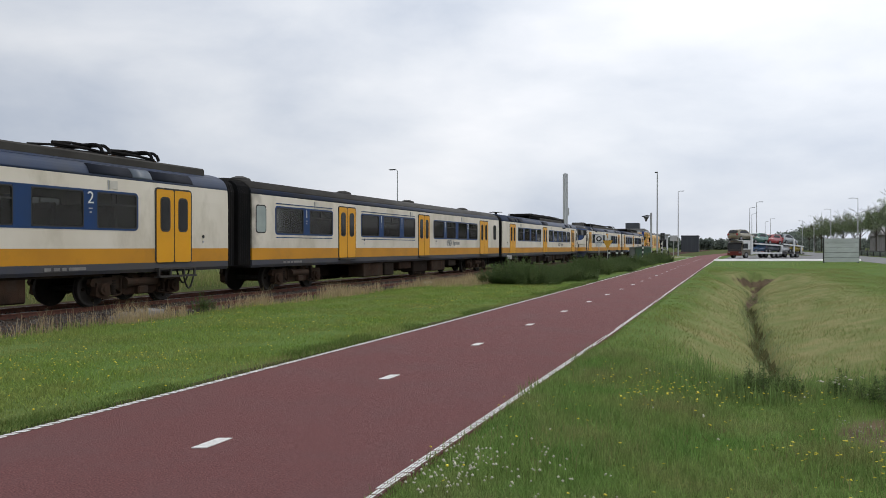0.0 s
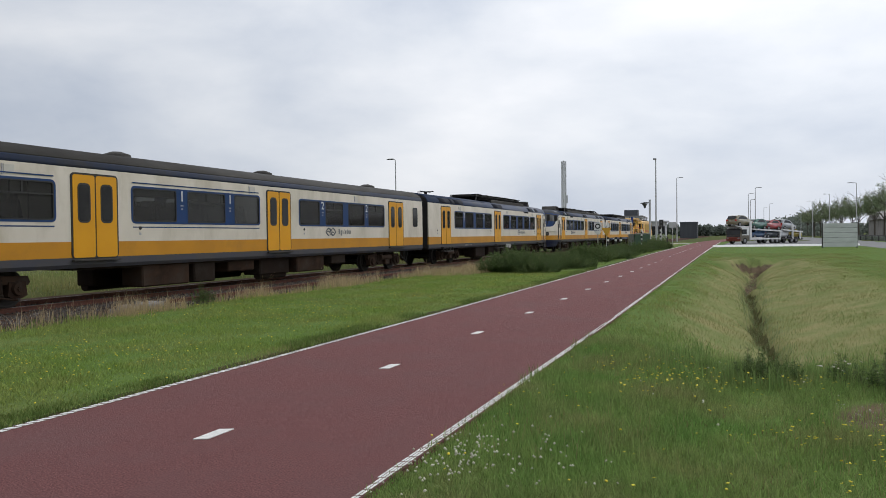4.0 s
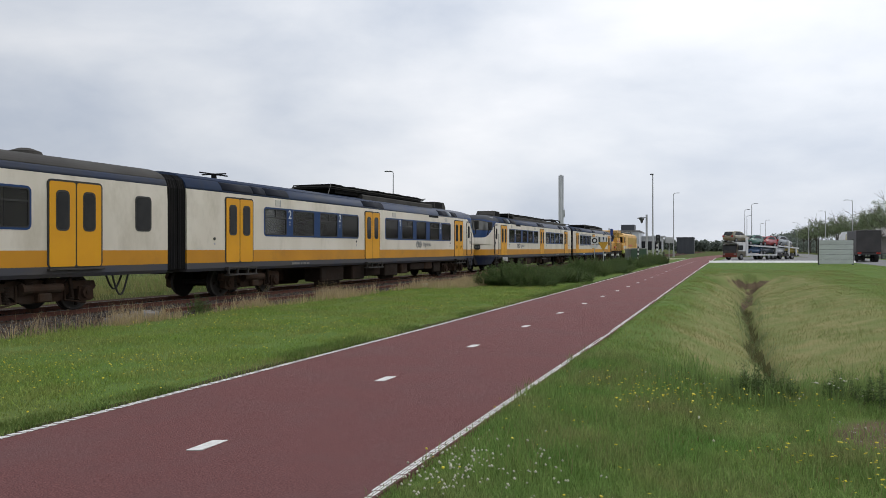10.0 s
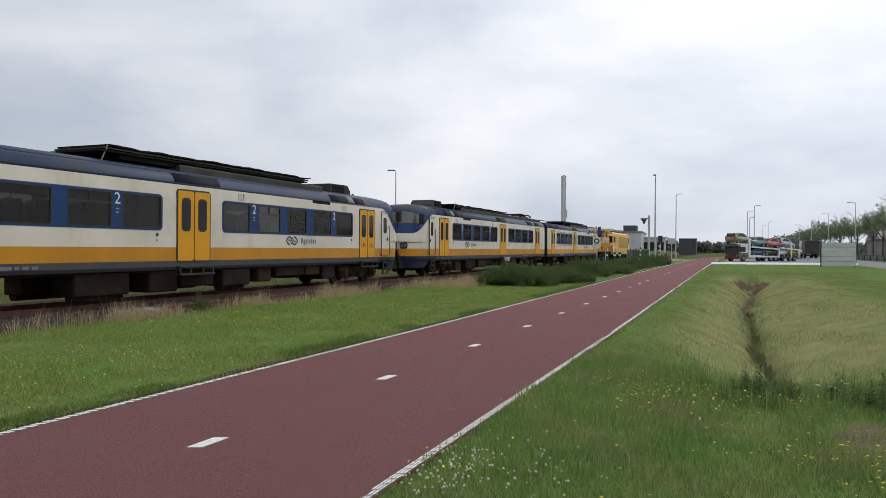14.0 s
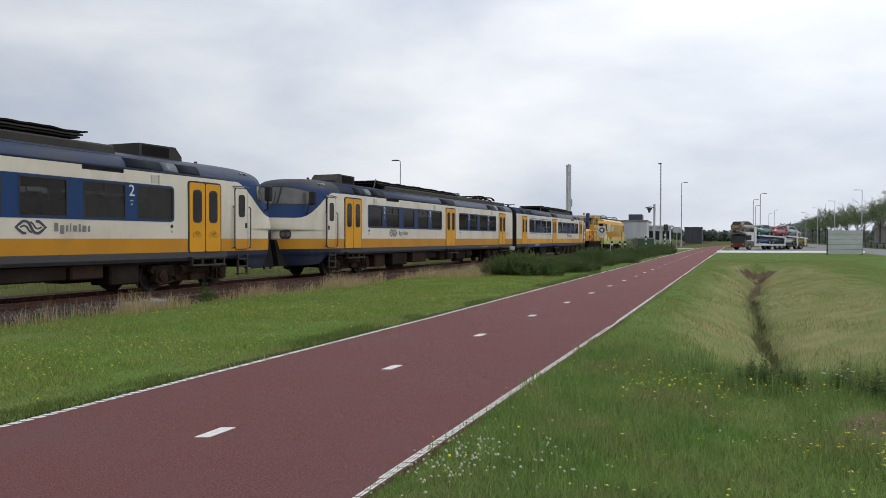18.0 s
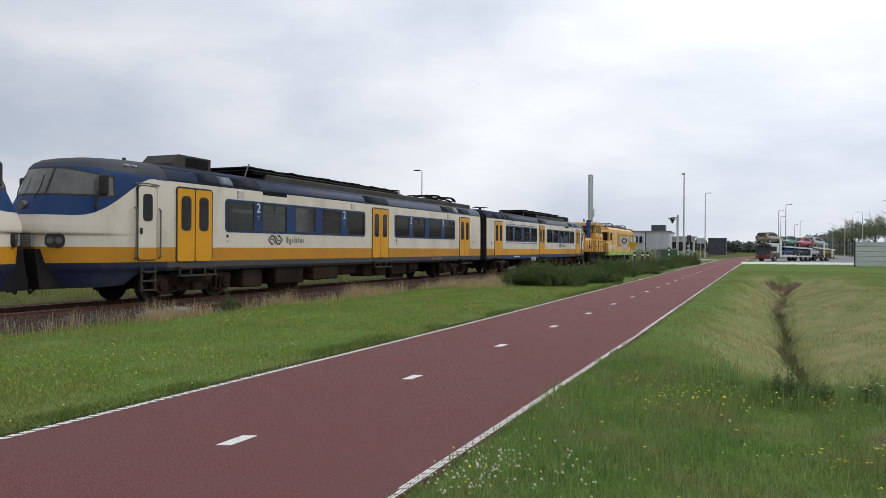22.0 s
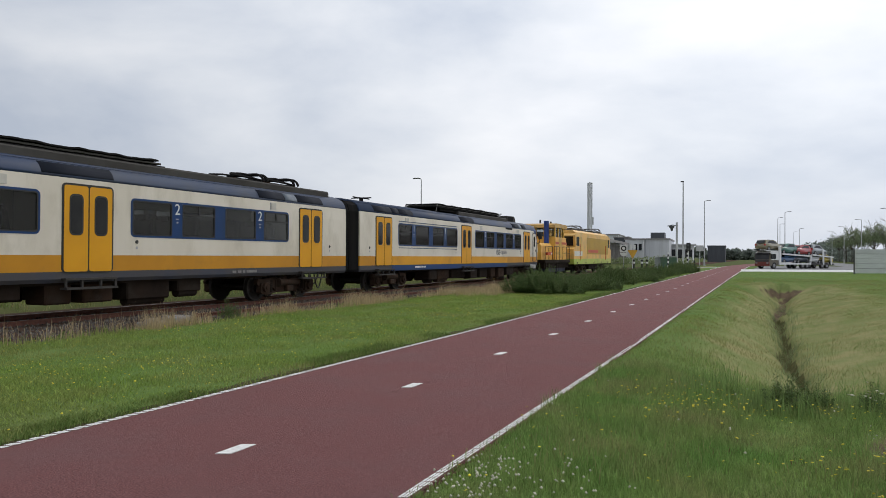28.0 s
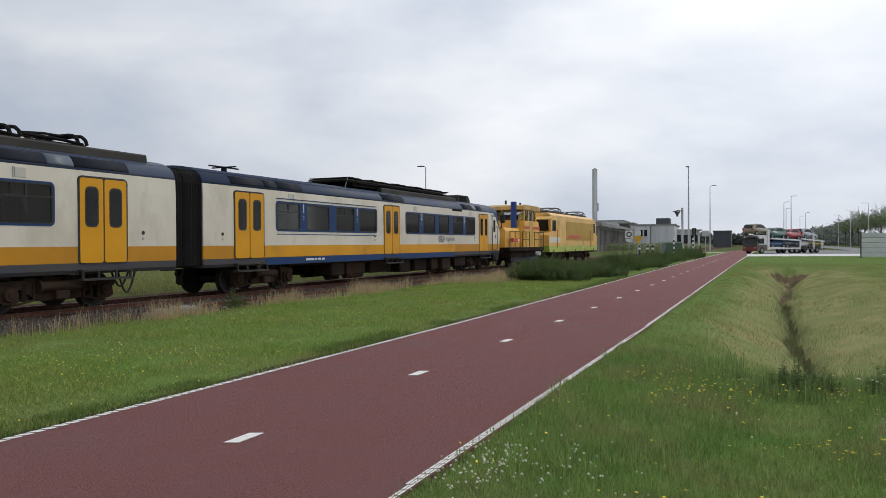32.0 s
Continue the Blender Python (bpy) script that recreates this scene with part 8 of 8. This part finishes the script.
# leafy weeds at the head of the ditch and by the ballast
for x, y, g in ((0.2, 8.7, 0.42), (0.42, 9.0, 0.36), (1.85, 8.4, 0.45), (1.05, 8.9, 0.36), (1.45, 8.6, 0.46), (1.7, 8.9, 0.40), (2.1, 9.3, 0.36), (0.55, 8.9, 0.24), (2.6, 9.6, 0.3), (-13.35, 15.5, 0.42), (-13.3, 15.8, 0.32), (-13.3, 23.0, 0.3), (-0.35, 9.2, 0.2)):
    wd = thing("weed", "leafy green weed at the edge of the ditch" if x > -5 else "leafy green weed beside the ballast", "weed", pose(x, y, ground_z(x, y) if x > -5 else -0.1, 0, 0, trng.uniform(0, 360)), "weeds")
    wd.scale = (g, g, g * (1.0 if x > -5 else 1.5))
    me_s, me_l = WEEDS[trng.randrange(3)]
    for name, me in (("stem", me_s), ("leaves", me_l)):
        o = tagged(new(name, me), kind="stuff")
        o.parent = wd
blades("ditch_reeds", np.concatenate([tufts(16, -0.15, 0.45, 8.2, 9.2, 60, 0.09), tufts(34, -1.0, 2.4, 8.4, 10.8, 40, 0.10)]), 0.16, 0.44, 0.0035, "weed", "tall green reeds at the head of the ditch", lean=0.5)
blades("ditch_reeds", tufts(130, 0.10, 1.0, 13, 44, 22, 0.10, 1.3), 0.08, 0.24, 0.004, "reed", "sparse green reeds in the ditch bottom", lean=0.5)


def flowers(name, xy, hz, r, material, label, ball=False):
    xy = xy[(xy[:, 0] > PATH_R + 0.04) | (xy[:, 0] < PATH_L - 0.06)]
    n = len(xy)
    x, y = xy[:, 0], xy[:, 1]
    z = height(x, y) + GRNG.uniform(hz[0], hz[1], n)
    vs, ts = [], []
    k = 6
    for i in range(n):
        b = len(vs)
        rr = r * GRNG.uniform(0.7, 1.25)
        c = np.array([x[i], y[i], z[i]])
        tilt = GRNG.normal(0, 0.25, 2)
        for j in range(k):
            w = 2 * math.pi * j / k
            dx, dy = math.cos(w) * rr, math.sin(w) * rr
            vs.append(c + (dx, dy, tilt[0] * dx + tilt[1] * dy))
        vs.append(c + (0, 0, rr * (0.95 if ball else 0.3)))
        vs.append(c - (0, 0, rr * (0.8 if ball else 0.15)))
        for j in range(k):
            ts += [(b + j, b + (j + 1) % k, b + k), (b + (j + 1) % k, b + j, b + k + 1)]
    return tagged(new(name, array_mesh(name, np.array(vs), np.array(ts), material)), label, "flowers", kind="stuff")


yf = np.concatenate([GRNG.normal((-0.60, 8.0), (0.42, 0.30), (95, 2)), GRNG.normal((-0.8, 8.6), (0.45, 0.5), (40, 2)), GRNG.normal((0.75, 6.0), (0.40, 0.35), (45, 2)), GRNG.normal((0.95, 5.3), (0.30, 0.3), (45, 2)), GRNG.normal((0.5, 8.1), (0.3, 0.2), (18, 2)), spots(110, -2.1, 2.5, 4.3, 10), np.array([(-2.12, 6.6), (-2.15, 6.85), (-2.10, 4.9), (-1.65, 5.6)])])
flowers("yellow_flowers", yf, (0.10, 0.18), 0.0125, "yellowf", "small yellow flowers in the verge grass")
flowers("yellow_flowers", in_view(np.concatenate([patchy(spots(3600, -12.4, -7.0, 6, 45, 1.1), 0.35, 0.0, 4), spots(420, -10, -6.1, 4, 24)])), (0.05, 0.11), 0.0125, "yellowf", "small yellow flowers between path and railway")
flowers("white_clover", np.concatenate([GRNG.normal((-1.88, 4.75), (0.16, 0.38), (105, 2)), GRNG.normal((-1.4, 4.8), (0.4, 0.4), (45, 2)), spots(30, -2.1, 2.0, 4.3, 10)]), (0.07, 0.14), 0.0110, "whitef", "white clover heads in the verge grass", True)
flowers("white_flowers", np.concatenate([GRNG.normal((1.1, 8.8), (0.14, 0.14), (14, 2)), spots(140, -13.1, -12.3, 10, 46, 1.2)]), (0.15, 0.35), 0.02, "whitef", "small white flower heads among tall grass")


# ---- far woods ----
def wood(name, pts, h, count, size, label, material="hazewood"):
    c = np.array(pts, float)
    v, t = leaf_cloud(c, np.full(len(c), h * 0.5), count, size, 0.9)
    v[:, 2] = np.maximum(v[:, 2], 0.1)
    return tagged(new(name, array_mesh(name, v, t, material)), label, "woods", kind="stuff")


# the woods' haze is painted, it comes from their pale leaf colour
wp = [(x, 430 + trng.uniform(-15, 25), trng.uniform(2.0, 4.6)) for x in np.arange(-60, 70, 3.0)]
wood("far_woods", wp, 7.5, 12000, 1.0, "line of far woods with haze in their leaf colour")
wp = [(30 + trng.uniform(-3, 6), y, trng.uniform(1.0, 2.6)) for y in np.arange(240, 420, 4.0)]
wood("roadside_wood", wp, 5.0, 5000, 0.45, "dense wood behind the roadside trees")
wp = [(trng.uniform(17, 26) + 0.02 * (y - 300), y, trng.uniform(2.5, 7.0)) for y in np.arange(300, 500, 3.0)]
wood("road_end_wood", wp, 6.5, 9000, 0.55, "tall trees where the road runs out of sight")
wp = [(x, 330 + trng.uniform(-20, 30), trng.uniform(1.5, 3.5)) for x in np.arange(-330, -80, 6.0)]
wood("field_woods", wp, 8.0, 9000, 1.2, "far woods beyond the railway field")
wp = [(x, 150 + trng.uniform(-3, 3), trng.uniform(0.4, 1.1)) for x in np.arange(-40, -13, 1.2)]
wood("rail_scrub", wp, 2.2, 5000, 0.16, "low green scrub beside the works", "reed")
wp = [(21.5 + trng.uniform(-0.4, 0.6), y, trng.uniform(0.2, 0.5)) for y in np.arange(105, 200, 1.5)]
wood("roadside_hedge", wp, 1.2, 8000, 0.10, "low green hedge along the road")


# ---- what moves ----
def motions():
    steps = [0.2 * k for k in range(161)]
    start = gone(0.0)
    for car, y0, turned in CARS:
        walk(car, [(t, pose(TRACK_X, y0 + g, RAIL_Z, 0, 0, 180 if turned else 0)) for t, g in GONE])
    for ws, at, radius, way in WHEELS:
        walk(ws, [(t, Matrix.Translation(at) @ pose(0, 0, 0, math.degrees(-way * (gone(t) - start) / radius))) for t in steps])
    # the loaded transporter pulls away at the end
    ahead = [(0.0, 0.0), (14.0, 0.0), (27.0, 0.0), (28.2, 0.0), (29.0, 0.5), (29.5, 0.95), (30.0, 1.4), (30.5, 1.9), (31.0, 2.5), (31.5, 3.1), (32.0, 3.7)]
    way = (TR.to_3x3() @ Vector((0, 1, 0))).normalized()
    for ob, at in TRUCK_LOAD:
        walk(ob, [(t, Matrix.Translation(way * s) @ at) for t, s in ahead])
    for ob, at in TRUCK_WHEELS:
        walk(ob, [(t, Matrix.Translation(at) @ pose(0, 0, 0, math.degrees(-float(np.interp(t, [a[0] for a in ahead], [a[1] for a in ahead])) / 0.432))) for t in [0.0, 28.0] + [28.2 + 0.1 * k for k in range(39)]])
    v = 17.5
    walk(LORRY, [(t, pose(14.3, 110 + v * (t - 10), 0.125)) for t in (0.0, 8.0, 16.0, 24.0, 32.0)])
    for ax, at in LORRY_AXLES:
        walk(ax, [(k / 30, Matrix.Translation(at) @ pose(0, 0, 0, math.degrees(-v * k / 30 / 0.5))) for k in range(961)])


motions()
